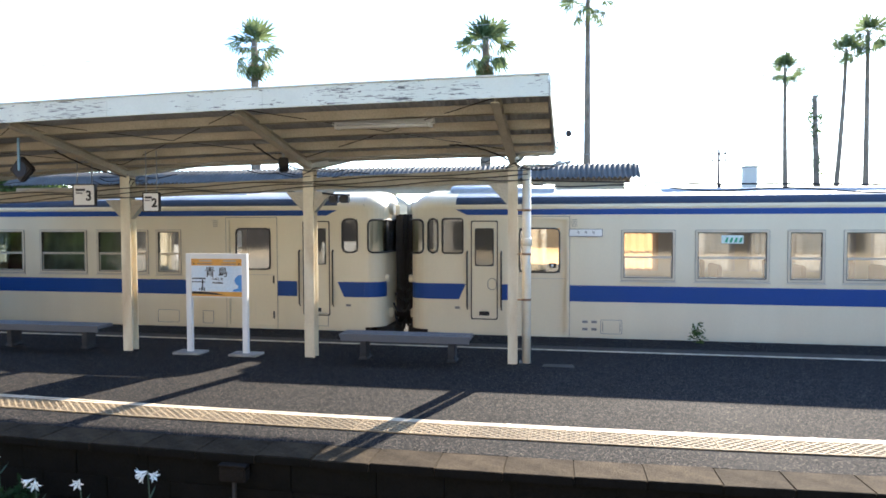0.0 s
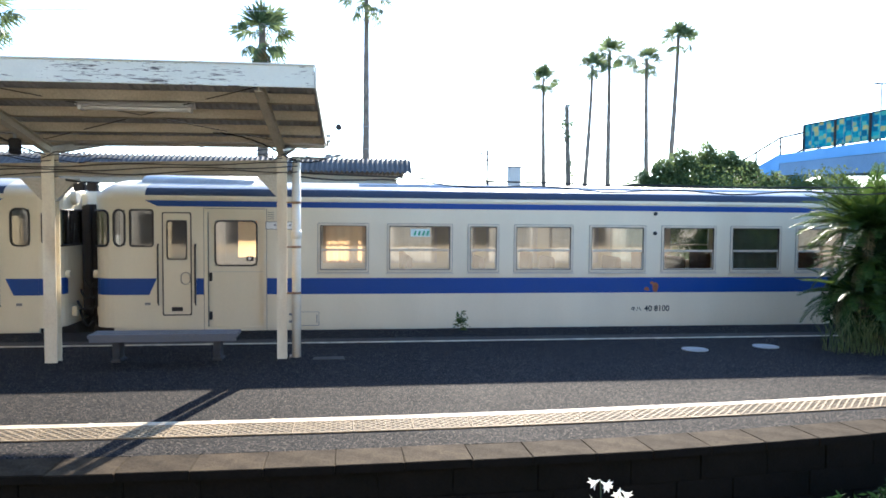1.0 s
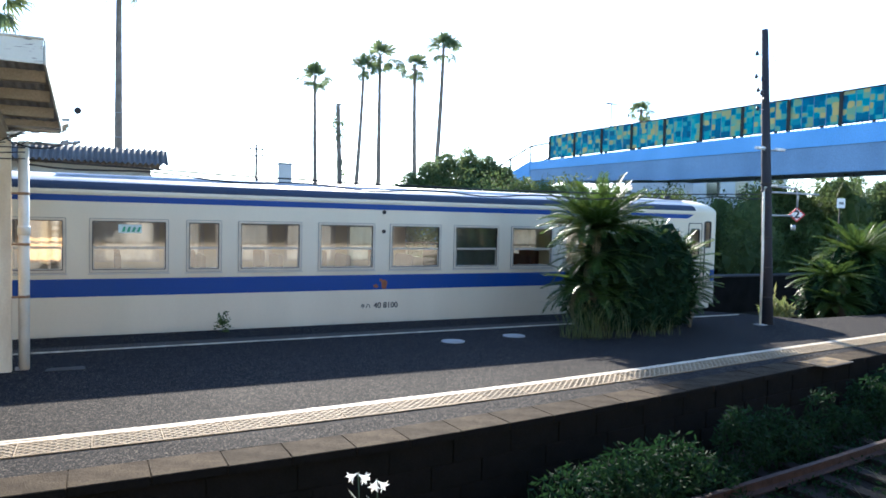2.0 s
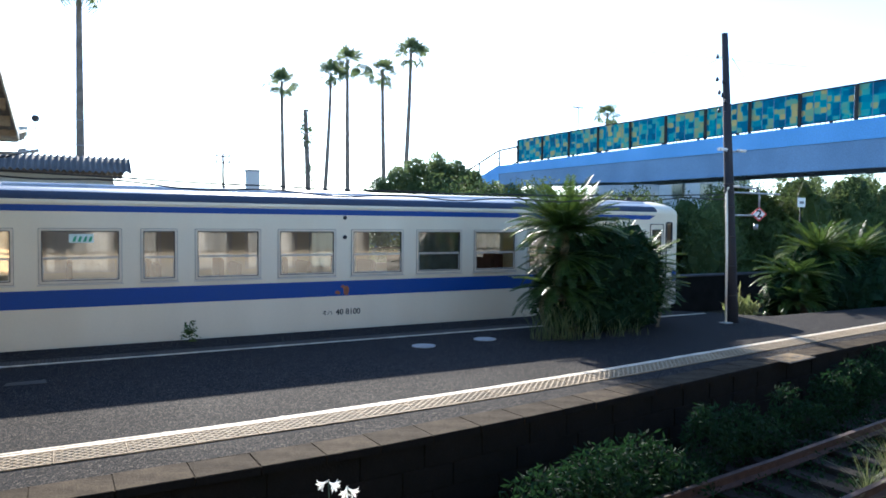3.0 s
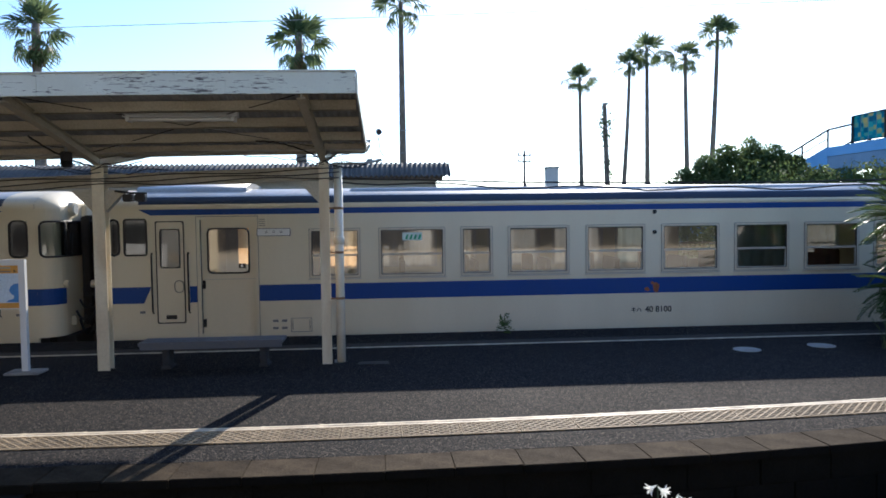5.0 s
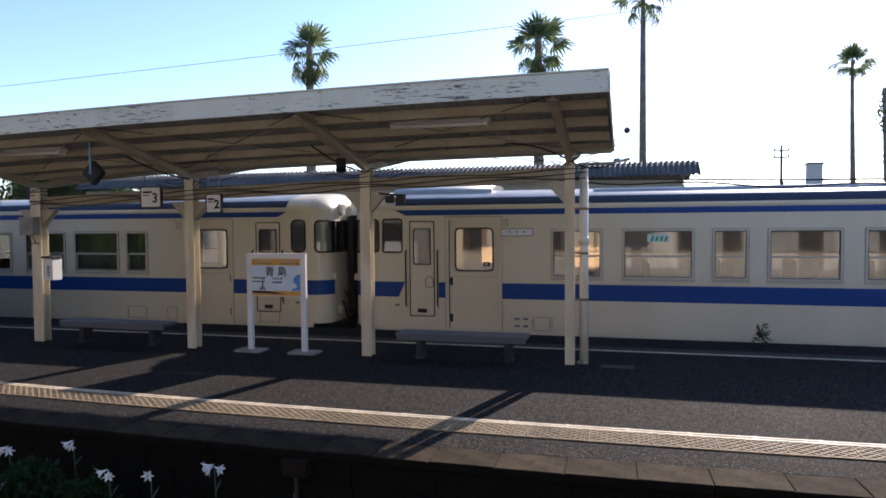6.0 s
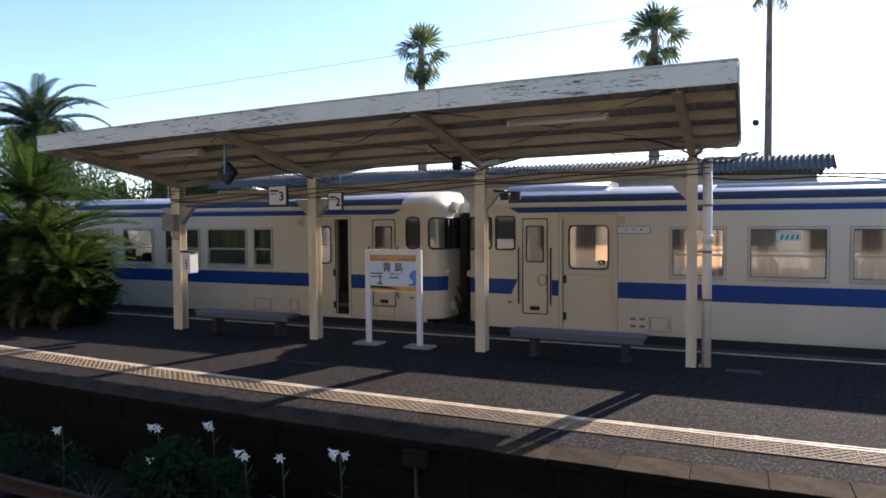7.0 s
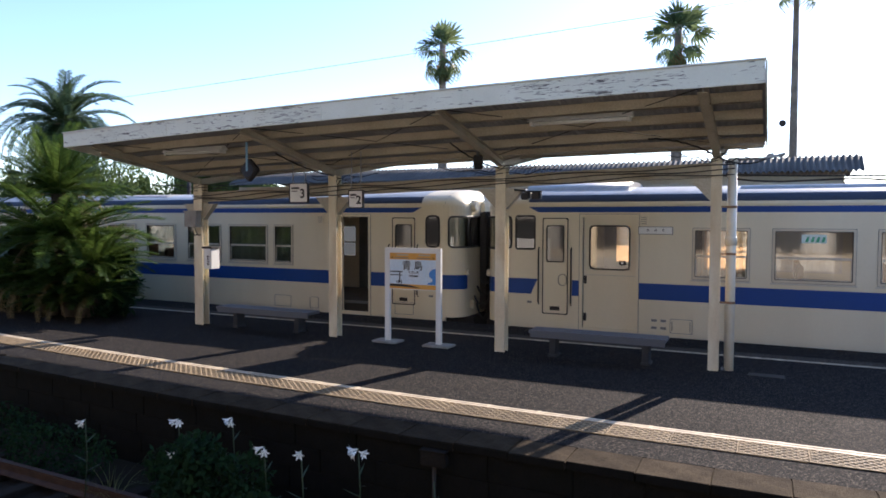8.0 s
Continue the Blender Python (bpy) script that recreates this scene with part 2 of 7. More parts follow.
M_SKYBLOCK = mat("sky_block_brown", (0.15, 0.115, 0.08), 0.85, 0, (0.09, 0.07, 0.05), 0.7, 20, 0.2, 0.8)
M_CLIP = mat("rusty_clip", (0.30, 0.19, 0.10), 0.8, 0, (0.16, 0.09, 0.05), 12, 60, 0.2, 0.8)
M_WARMWALL = mat("reflected_side_paint", (0.42, 0.39, 0.33), 0.6, 0, (0.26, 0.24, 0.20), 0.7, 20, 0.05, 0.9)
M_SEAL = mat("grey_window_seal", (0.27, 0.25, 0.21), 0.6, 0, (0.17, 0.155, 0.13), 8, 60, 0.05, 0.7)
M_RUST = mat("orange_rust", (0.34, 0.13, 0.05), 0.9, 0, (0.20, 0.08, 0.04), 14, 60, 0.3, 0.8)
M_FRAME = mat("window_frame_paint", (0.66, 0.57, 0.41), 0.45, 0, (0.50, 0.43, 0.31), 5, 50, 0.05, 0.6, grains=0.05)
M_FARSHEET = mat("dark_corrugated_sheet", (0.115, 0.112, 0.105), 0.8, 0, (0.065, 0.063, 0.06), 1.4, 30, 0.2, 0.8)
M_HOUSE = mat("house_plaster", (0.62, 0.61, 0.58), 0.8, 0, (0.5, 0.49, 0.46), 1, 20, 0.1, 0.5)
M_HOUSEROOF = mat("house_roof", (0.14, 0.15, 0.17), 0.7, 0, None, 2, 20, 0.2)


# ---- mesh helpers ----
def part(name, bm, material, parent=None, label="", smooth=False):
    """Links a bmesh as one mesh object, under a thing or a part."""
    me = bpy.data.meshes.new(name)
    bm.to_mesh(me)
    bm.free()
    for m in (material if isinstance(material, (list, tuple)) else [material]):
        me.materials.append(m)
    if smooth:
        me.polygons.foreach_set("use_smooth", [True] * len(me.polygons))
    ob = new(name, me)
    ob.parent = parent
    return tagged(ob, label)


def raw(name, verts, faces, material, parent=None, label="", smooth=False, idx=None):
    me = bpy.data.meshes.new(name)
    me.from_pydata([tuple(v) for v in verts], [], [tuple(f) for f in faces])
    for m in (material if isinstance(material, (list, tuple)) else [material]):
        me.materials.append(m)
    if idx is not None:
        me.polygons.foreach_set("material_index", list(idx))
    if smooth:
        me.polygons.foreach_set("use_smooth", [True] * len(me.polygons))
    ob = new(name, me)
    ob.parent = parent
    return tagged(ob, label)


def empty(name, m, label, category, group="", kind=""):
    ob = new(name)
    ob.matrix_world = m
    ob.empty_display_size = 0.2
    return tagged(ob, label, category, group, kind)


def box(x0, x1, y0, y1, z0, z1, bevel=0.0, bm=None):
    """A box, with broken edges where bevel is given."""
    own = bm is None
    b = bmesh.new()
    bmesh.ops.create_cube(b, size=1)
    for v in b.verts:
        v.co = Vector(((x0 + x1) / 2 + v.co.x * (x1 - x0), (y0 + y1) / 2 + v.co.y * (y1 - y0), (z0 + z1) / 2 + v.co.z * (z1 - z0)))
    if bevel:
        bmesh.ops.bevel(b, geom=b.edges[:], offset=bevel, segments=2, affect='EDGES')
    if own:
        return b
    merge(bm, b)
    return bm


def merge(bm, b, m=None):
    """Adds b to bm, moved by m."""
    vs = [bm.verts.new(m @ v.co if m else v.co) for v in b.verts]
    b.verts.index_update()
    for f in b.faces:
        nf = bm.faces.new([vs[v.index] for v in f.verts])
        nf.material_index, nf.smooth = f.material_index, f.smooth
    b.free()
    return bm


def tube(points, radius, sides=8, bm=None, taper=None):
    """A round bar along points; taper gives a radius for each."""
    bm = bm or bmesh.new()
    pts = [Vector(p) for p in points]
    rings = []
    for i, p in enumerate(pts):
        d = (pts[min(i + 1, len(pts) - 1)] - pts[max(i - 1, 0)]).normalized()
        u = d.orthogonal().normalized() if abs(d.z) > 0.9 else d.cross(Vector((0, 0, 1))).normalized()
        w = d.cross(u)
        r = taper[i] if taper else radius
        rings.append([bm.verts.new(p + r * (math.cos(a) * u + math.sin(a) * w)) for a in (2 * math.pi * k / sides for k in range(sides))])
    for a, b in zip(rings, rings[1:]):
        for k in range(sides):
            f = bm.faces.new((a[k], a[(k + 1) % sides], b[(k + 1) % sides], b[k]))
            f.smooth = True
    bm.faces.new(rings[0][::-1]), bm.faces.new(rings[-1])
    return bm


def sagging(p0, p1, sag, n=14, wobble=0.0):
    p0, p1 = Vector(p0), Vector(p1)
    out = []
    for i in range(n + 1):
        s = i / n
        p = p0.lerp(p1, s)
        p.z -= 4 * sag * s * (1 - s) + wobble * math.sin(s * 40)
        out.append(p)
    return out


def rounded(x0, x1, z0, z1, r, n=4):
    """A rounded rectangle in the xz plane, as (x, z) points, anticlockwise."""
    pts = []
    for cx, cz, a0 in ((x1 - r, z1 - r, 0), (x0 + r, z1 - r, 90), (x0 + r, z0 + r, 180), (x1 - r, z0 + r, 270)):
        for k in range(n + 1):
            a = radians(a0 + 90 * k / n)
            pts.append((cx + r * math.cos(a), cz + r * math.sin(a)))
    return pts


def ring(outer, inner, y0, y1, bm=None):
    """A flat frame between two outlines of equally many points, from y0 (front) to y1."""
    bm = bm or bmesh.new()
    n = len(outer)
    a = [[bm.verts.new((x, y, z)) for x, z in loop] for loop in (outer, inner) for y in (y0, y1)]
    of, ob_, inf, inb = a
    for k in range(n):
        j = (k + 1) % n
        for q in ((of[k], of[j], inf[j], inf[k]), (of[k], ob_[k], ob_[j], of[j]), (inf[k], inf[j], inb[j], inb[k]), (ob_[k], inb[k], inb[j], ob_[j])):
            bm.faces.new(q)
    return bm


def slab(outline, y0, y1, bm=None):
    """A plate of that xz outline between y0 and y1."""
    bm = bm or bmesh.new()
    f = [bm.verts.new((x, y0, z)) for x, z in outline]
    b = [bm.verts.new((x, y1, z)) for x, z in outline]
    bm.faces.new(f), bm.faces.new(b[::-1])
    for k in range(len(f)):
        j = (k + 1) % len(f)
        bm.faces.new((f[j], f[k], b[k], b[j]))
    return bm


def holed(x0, x1, z0, z1, holes, y0, y1):
    """A wall in the xz plane from y0 to y1 thick, with openings (x0, x1, z0, z1) through it."""
    xs = sorted({x0, x1, *(h[0] for h in holes), *(h[1] for h in holes)})
    zs = sorted({z0, z1, *(h[2] for h in holes), *(h[3] for h in holes)})
    solid = lambda i, k: 0 <= i < len(xs) - 1 and 0 <= k < len(zs) - 1 and not any(
        h[0] < (xs[i] + xs[i + 1]) / 2 < h[1] and h[2] < (zs[k] + zs[k + 1]) / 2 < h[3] for h in holes)
    bm = bmesh.new()
    vs = {}

    def v(i, k, y):
        if (i, k, y) not in vs:
            vs[(i, k, y)] = bm.verts.new((xs[i], y, zs[k]))
        return vs[(i, k, y)]

    for i in range(len(xs) - 1):
        for k in range(len(zs) - 1):
            if not solid(i, k):
                continue
            bm.faces.new((v(i, k, y0), v(i + 1, k, y0), v(i + 1, k + 1, y0), v(i, k + 1, y0)))
            bm.faces.new((v(i, k, y1), v(i, k + 1, y1), v(i + 1, k + 1, y1), v(i + 1, k, y1)))
            for di, dk, a, b in ((-1, 0, (i, k), (i, k + 1)), (1, 0, (i + 1, k + 1), (i + 1, k)), (0, -1, (i + 1, k), (i, k)), (0, 1, (i, k + 1), (i + 1, k + 1))):
                if not solid(i + di, k + dk):
                    bm.faces.new((v(*a, y0), v(*b, y0), v(*b, y1), v(*a, y1)))
    bmesh.ops.recalc_face_normals(bm, faces=bm.faces)
    return bm


def text(name, body, size, m, material, parent, label="", extrude=0.002, bold=0.0):
    """Lettering, in the xz plane of the pose m."""
    cu = bpy.data.curves.new(name, 'FONT')
    cu.offset = bold
    cu.body, cu.size, cu.extrude, cu.align_x, cu.align_y = body, size, extrude, 'CENTER', 'CENTER'
    cu.materials.append(material)
    ob = new(name, cu)
    ob.parent = parent
    ob.matrix_basis = m @ pose(0, 0, 0, 90)
    return tagged(ob, label)


# ---- ground, platform, tracks ----
def line_y(x):
    """Where the white line runs: the platform bends towards both ends."""
    if x > 9:
        return 7.93 + 0.115 * (x - 9)
    return 7.28 + (0.0072 if x > -0.5 else 0.0040) * (x + 0.5) ** 2


def near_y(x):
    """The platform's edge; the strip before the white line narrows towards the end."""
    return line_y(x) - 1.40 + min(max((x - 3) * 0.037, 0.0), 0.26)


def far_y(x):
    return 12.95 if x < 13.4 else max(12.95 - (x - 13.4) * 1.6, 10.6)


def ground():
    n, verts, faces = 60, [], []
    cs = [math.copysign(abs(u) ** 3, u) * 2500 for u in np.linspace(-1, 1, n)]
    for y in cs:
        for x in cs:
            verts.append((x + 2, y + 10, -0.98 if abs(x) < 60 and abs(y) < 60 else -1.0))
    for j in range(n - 1):
        for i in range(n - 1):
            faces.append((j * n + i, j * n + i + 1, (j + 1) * n + i + 1, (j + 1) * n + i))
    return tagged(raw("ground", verts, faces, M_GROUND), "dark soil and weeds round the tracks", "ground", kind="structure")


ground()


def sheet(name, x0, x1, ya, yb, z, material, step=1.0, thick=None):
    """A flat band between two curves ya(x) and yb(x), with sides down to thick."""
    xs = np.arange(x0, x1 + 0.01, step)
    low = z - (thick or 0.004)
    verts, faces = [], []
    for x in xs:
        a, b = ya(x), yb(x)
        verts += [(x, a, z), (x, b, z), (x, b, low), (x, a, low)]
    for i in range(len(xs) - 1):
        p, q = 4 * i, 4 * i + 4
        faces += [(p, q, q + 1, p + 1), (p + 1, q + 1, q + 2, p + 2), (p + 3, p + 2, q + 2, q + 3), (p, p + 3, q + 3, q)]
    faces += [(0, 1, 2, 3), (p + 4, p + 7, p + 6, p + 5)]
    return raw(name, verts, faces, material)


platform = tagged(sheet("platform", -42, 20, lambda x: near_y(x) + 0.42, far_y, 0.0, M_ASPHALT, thick=1.1),
                  "worn grey asphalt island platform between two tracks", "platform", kind="structure")
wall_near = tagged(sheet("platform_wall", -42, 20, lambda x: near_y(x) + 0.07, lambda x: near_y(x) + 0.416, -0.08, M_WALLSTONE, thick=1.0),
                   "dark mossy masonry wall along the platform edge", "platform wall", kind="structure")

# courses of stone on the platform wall
rng = random.Random(4)
for zc in (-0.085, -0.33, -0.575):
    x = -12.0 + rng.random()
    while x < 13:
        w = rng.uniform(0.55, 0.95)
        a = math.atan2(near_y(x + w) - near_y(x), w)
        b = box(0.002, w - 0.002, 0.0, 0.07, -0.242, 0.0, 0.006)
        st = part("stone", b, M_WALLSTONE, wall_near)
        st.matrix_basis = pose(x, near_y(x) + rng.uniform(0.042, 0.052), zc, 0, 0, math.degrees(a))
        x += w

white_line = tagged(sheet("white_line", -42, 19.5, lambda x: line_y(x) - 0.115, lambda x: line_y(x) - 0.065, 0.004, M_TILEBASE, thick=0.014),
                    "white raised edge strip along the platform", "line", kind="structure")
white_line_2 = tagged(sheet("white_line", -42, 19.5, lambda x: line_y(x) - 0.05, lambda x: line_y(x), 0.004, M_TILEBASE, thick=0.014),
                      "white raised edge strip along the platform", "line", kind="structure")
yellow_line = tagged(sheet("yellow_line", -42, 14.2, lambda x: 11.58, lambda x: 11.68, 0.005, M_YLINE, thick=0.015),
                     "worn pale yellow safety line on the asphalt", "line", kind="structure")


def rails(name, yc, z, x0, x1, label, curve=lambda x: 0.0):
    """A track: a bed, sleepers and two rails."""
    bed = tagged(sheet(name, x0, x1, lambda x: yc - 1.05 + curve(x), lambda x: yc + 0.95 + curve(x), z - 0.22, M_BALLAST, 2.0, 0.3), label, "track", kind="structure")
    for dy in (-0.5335, 0.5335):
        bm = bmesh.new()
        prof = [(-0.06, -0.14), (0.06, -0.14), (0.06, -0.125), (0.01, -0.10), (0.01, -0.035), (0.032, -0.02), (0.032, 0), (-0.032, 0), (-0.032, -0.02), (-0.01, -0.035), (-0.01, -0.10), (-0.06, -0.125)]
        xs = np.arange(x0, x1 + 0.1, 2.0)
        rows = [[bm.verts.new((x, yc + dy + a + curve(x), z + b)) for a, b in prof] for x in xs]
        for r, q in zip(rows, rows[1:]):
            for k in range(len(prof)):
                j = (k + 1) % len(prof)
                bm.faces.new((r[k], q[k], q[j], r[j]))
        bm.faces.new(rows[0]), bm.faces.new(rows[-1][::-1])
        part("rail", bm, M_RAIL, bed)
    me = None
    x = max(x0, -13.0)
    while x < min(x1, 26):
        if me is None:
            first = part("sleeper", box(-0.1, 0.1, -1.0, 1.0, z - 0.28, z - 0.145, 0.01), M_SLEEPER, bed)
            me = first.data
            first.location = (x, yc + curve(x), 0)
        else:
            s = new("sleeper", me)
            s.parent = bed
            s.location = (x, yc + curve(x), 0)
        x += 0.62


rails("track_near", 4.25, -0.66, -44, 60, "rusty rails on weedy ballast beside the platform", lambda x: (line_y(x) - line_y(1) if x > 1 else 0.0) + 0.0030 * max(-x - 1, 0) ** 1.9)
rails("track_far", 14.9, -0.86, -60, 70, "rails under the standing train")


# ---- the train ----
Z0, GUT, ROOF = 0.0, 2.41, 2.80
HALF = 1.45


def car_window(car, x0, x1, side, label="two-part aluminium sash window"):
    """A sash window in the car's side: frame, upper and lower pane."""
    y = -HALF
    w = part("window", ring(rounded(x0 - 0.022, x1 + 0.022, 1.03, 1.975, 0.02, 2), rounded(x0 + 0.018, x1 - 0.018, 1.075, 1.935, 0.012, 2), y - 0.018, y + 0.03), M_FRAME, car, label)
    part("seal", ring(rounded(x0 - 0.030, x1 + 0.030, 1.022, 1.983, 0.02, 2), rounded(x0 - 0.022, x1 + 0.022, 1.03, 1.975, 0.02, 2), y - 0.012, y + 0.02), M_SEAL, w, "thin grey rubber seal")
    part("inner_seal", ring(rounded(x0 + 0.018, x1 - 0.018, 1.075, 1.935, 0.02, 2), rounded(x0 + 0.03, x1 - 0.03, 1.087, 1.923, 0.02, 2), y - 0.010, y + 0.02), M_UNDER, w)
    part("sash_bar", box(x0 + 0.03, x1 - 0.03, y - 0.008, y + 0.02, 1.458, 1.484, 0.004), M_ALU, w)
    part("sill", box(x0 - 0.05, x1 + 0.05, y - 0.03, y - 0.002, 0.995, 1.02, 0.004), M_ALU, w)
    part("lower_frame", ring(rounded(x0 + 0.032, x1 - 0.032, 1.087, 1.455, 0.015, 1), rounded(x0 + 0.044, x1 - 0.044, 1.10, 1.444, 0.01, 1), y - 0.004, y + 0.02), M_ALU, w)
    for z0, z1, yy in ((1.09, 1.46, y + 0.012), (1.485, 1.92, y + 0.022)):
        bm = bmesh.new()
        vs = [bm.verts.new((x, yy, z)) for x, z in ((x0 + 0.03, z0), (x1 - 0.03, z0), (x1 - 0.03, z1), (x0 + 0.03, z1))]
        bm.faces.new(vs)
        p = part("pane", bm, M_GLASS, w)
        p.visible_shadow = False
    return w


def round_window(parent, x0, x1, z0, z1, r, y, glass, name="window", rim=0.03):
    """A pane in a black rubber seal with round corners."""
    w = part(name, ring(rounded(x0 - rim, x1 + rim, z0 - rim, z1 + rim, r + rim), rounded(x0, x1, z0, z1, r), y - 0.014, y + 0.02), M_RUBBER, parent, "window in a black rubber seal")
    bm = bmesh.new()
    bm.faces.new([bm.verts.new((x, y + 0.002, z)) for x, z in rounded(x0 - 0.004, x1 + 0.004, z0 - 0.004, z1 + 0.004, r)])
    p = part("pane", bm, glass, w)
    p.visible_shadow = False
    return w


def half_width(s):
    """Half the car's width at s metres behind its nose: the corners are round in plan."""
    r = 0.38
    return HALF if s >= r else HALF - 0.34 + 0.34 * math.sqrt(max(0.0, 1 - (1 - s / r) ** 2))


def loft_nose(car, d, base, direction):
    """The rounded end: walls and the domed front of the roof."""
    ss = [0.0, 0.02, 0.06, 0.12, 0.2, 0.29, 0.38]
    n = 16
    verts, faces, idx = [], [], []
    for s in ss:
        w = half_width(s)
        top = ROOF - 0.26 * (1 - min(s / 0.38, 1)) ** 2
        prof = [(-w, Z0), (-w, 0.61), (-w, 0.92), (-w, GUT)]
        for k in range(1, n):
            a = math.pi * k / n
            prof.append((-w * math.cos(a) * (1 - 0.06 * math.sin(a) ** 4), GUT + (top - GUT) * math.sin(a) ** 0.75))
        prof += [(w, GUT), (w, 0.92), (w, 0.61), (w, Z0)]
        verts += [(base + d * s * direction, y, z) for y, z in prof]
    m = n + 7
    for i in range(len(ss) - 1):
        for k in range(m - 1):
            f = (i * m + k, i * m + k + 1, (i + 1) * m + k + 1, (i + 1) * m + k)
            faces.append(f if d * direction > 0 else f[::-1])
            idx.append(1 if k in (1, m - 3) else 0)
    face = tuple(range(m))
    faces.append(face[::-1] if d * direction > 0 else face)
    idx.append(0)
    ob = raw("cab_end", verts, faces, [M_CREAM, M_BLUE], car, "rounded cream cab end", idx=idx)
    for i, p in enumerate(ob.data.polygons):
        p.use_smooth = i < len(faces) - 1 and 3 <= i % (m - 1) <= m - 5
    return ob


def cab_front(car, d):
    """Front windows that wrap round the corner, the gangway door, lamps and jumper boxes."""
    for sgn in (-1, 1):
        # the plan of the pane: along the front, round the corner, a little way down the side
        way = [(d * -0.012, sgn * (0.40 + 0.07 * k)) for k in range(11)] + [(d * (u - 0.012), sgn * (half_width(u) + 0.012)) for u in (0.0, 0.004, 0.012, 0.025, 0.045, 0.07, 0.10, 0.13, 0.165, 0.20, 0.235, 0.27, 0.31)]
        run = [0.0]
        for p, q in zip(way, way[1:]):
            run.append(run[-1] + math.hypot(q[0] - p[0], q[1] - p[1]))

        def at(u, z, off):
            """The point at u along the pane's plan, off metres proud of it."""
            k = max(i for i in range(len(run) - 1) if run[i] <= u + 1e-9)
            f = (u - run[k]) / max(run[k + 1] - run[k], 1e-6)
            x, y = (way[k][j] + (way[k + 1][j] - way[k][j]) * f for j in (0, 1))
            return (x - d * off * 0.7, y + sgn * off * 0.7, z)

        total, r, z0, z1 = run[-1], 0.10, 1.52, 2.18
        cols = sorted({0.0, total, *run, *(r * (1 - math.cos(math.pi / 10 * k)) for k in range(6)), *(total - r * (1 - math.cos(math.pi / 10 * k)) for k in range(6))})

        def inset(u):
            e = min(u, total - u)
            return 0.0 if e >= r else r - math.sqrt(max(r * r - (r - e) ** 2, 0.0))

        # the grey backing close behind the pane stands in for the cab's shade
        for name, off, material, parent, note in (("front_window", 0.0, M_DARKGLASS, car, "dark windscreen that wraps round the corner"), ("cab_shade_backing", -0.03, M_CABGREY, None, "")):
            verts = [at(u, z, off) for u in cols for z in (z0 + inset(u), z1 - inset(u))]
            faces = [(2 * k, 2 * k + 2, 2 * k + 3, 2 * k + 1) for k in range(len(cols) - 1)]
            ob = raw(name, verts, faces, material, parent or w, note)
            if parent:
                w = ob
        edge = [at(u, z0 + inset(u), 0.004) for u in cols] + [at(u, z1 - inset(u), 0.004) for u in reversed(cols)]
        part("seal", tube(edge + edge[:1], 0.021, 6), M_RUBBER, w)
        part("pillar", tube([at(run[10], z0, 0.006), at(run[10], z1, 0.006)], 0.016, 6), M_RUBBER, w)
        part("wiper", tube([at(0.5, z0 - 0.02, 0.03), at(0.42, z0 + 0.42, 0.03)], 0.008, 5), M_RUBBER, w)
        lamp = part("headlamp_case", tube([(d * 0.25, sgn * 0.80, 2.42), (d * -0.08, sgn * 0.80, 2.42)], 0.135, 16), M_CREAM, car, "round headlamp case over the windscreen")
        part("lamp_lens", tube([(d * -0.081, sgn * 0.80, 2.42), (d * -0.09, sgn * 0.80, 2.42)], 0.105, 16), M_STEEL, lamp)
        part("tail_lamp", tube([(d * 0.06, sgn * 1.13, 0.98), (d * -0.07, sgn * 1.13, 0.98)], 0.075, 12), M_CREAM, car, "tail lamp on the cab front")
        part("jumper_box", box(min(d * -0.09, 0), max(d * -0.09, 0), sgn * 0.9 - 0.06, sgn * 0.9 + 0.06, 0.16, 0.34, 0.01), M_CREAM, car)
    door = part("gangway_door", box(min(d * -0.05, d * 0.02), max(d * -0.05, d * 0.02), -0.38, 0.38, 0.12, 2.2, 0.015), M_CREAM, car, "end gangway door between the windscreens")
    part("destination_box", box(min(d * -0.09, d * 0.02), max(d * -0.09, d * 0.02), -0.36, 0.36, 2.24, 2.5, 0.02), M_CREAM, car, "destination box over the gangway door")
    part("gangway_hood", box(min(d * -0.2, d * -0.04), max(d * -0.2, d * -0.04), -0.52, -0.40, 0.1, 2.28, 0.02), M_UNDER, car, "black gangway bellows")
    part("gangway_hood", box(min(d * -0.2, d * -0.04), max(d * -0.2, d * -0.04), 0.40, 0.52, 0.1, 2.28, 0.02), M_UNDER, car)
    part("gangway_bellows", box(min(d * -0.26, d * -0.05), max(d * -0.26, d * -0.05), -0.40, 0.40, 0.08, 2.3, 0.02), M_UNDER, car, "black folded gangway bellows")
    part("buffer_beam", box(min(d * -0.12, d * 0.25), max(d * -0.12, d * 0.25), -1.05, 1.05, -0.45, -0.01, 0.02), M_UNDER, car, "black buffer beam")
    for k in range(3):
        part("hose", tube(sagging((d * -0.1, -0.95 + 0.16 * k, 0.45 + 0.2 * k), (d * -0.29, -0.9 + 0.16 * k, 0.35 + 0.2 * k), 0.12), 0.022, 6), M_RUBBER, car)
    part("coupler", box(min(d * -0.29, d * 0.1), max(d * -0.29, d * 0.1), -0.12, 0.12, -0.12, 0.12, 0.03), M_UNDER, car, "black coupler")
    part("hose", tube(sagging((d * -0.05, -0.7, 0.25), (d * -0.28, -0.6, 0.1), 0.25), 0.025, 6), M_RUBBER, car, "hanging brake hose")


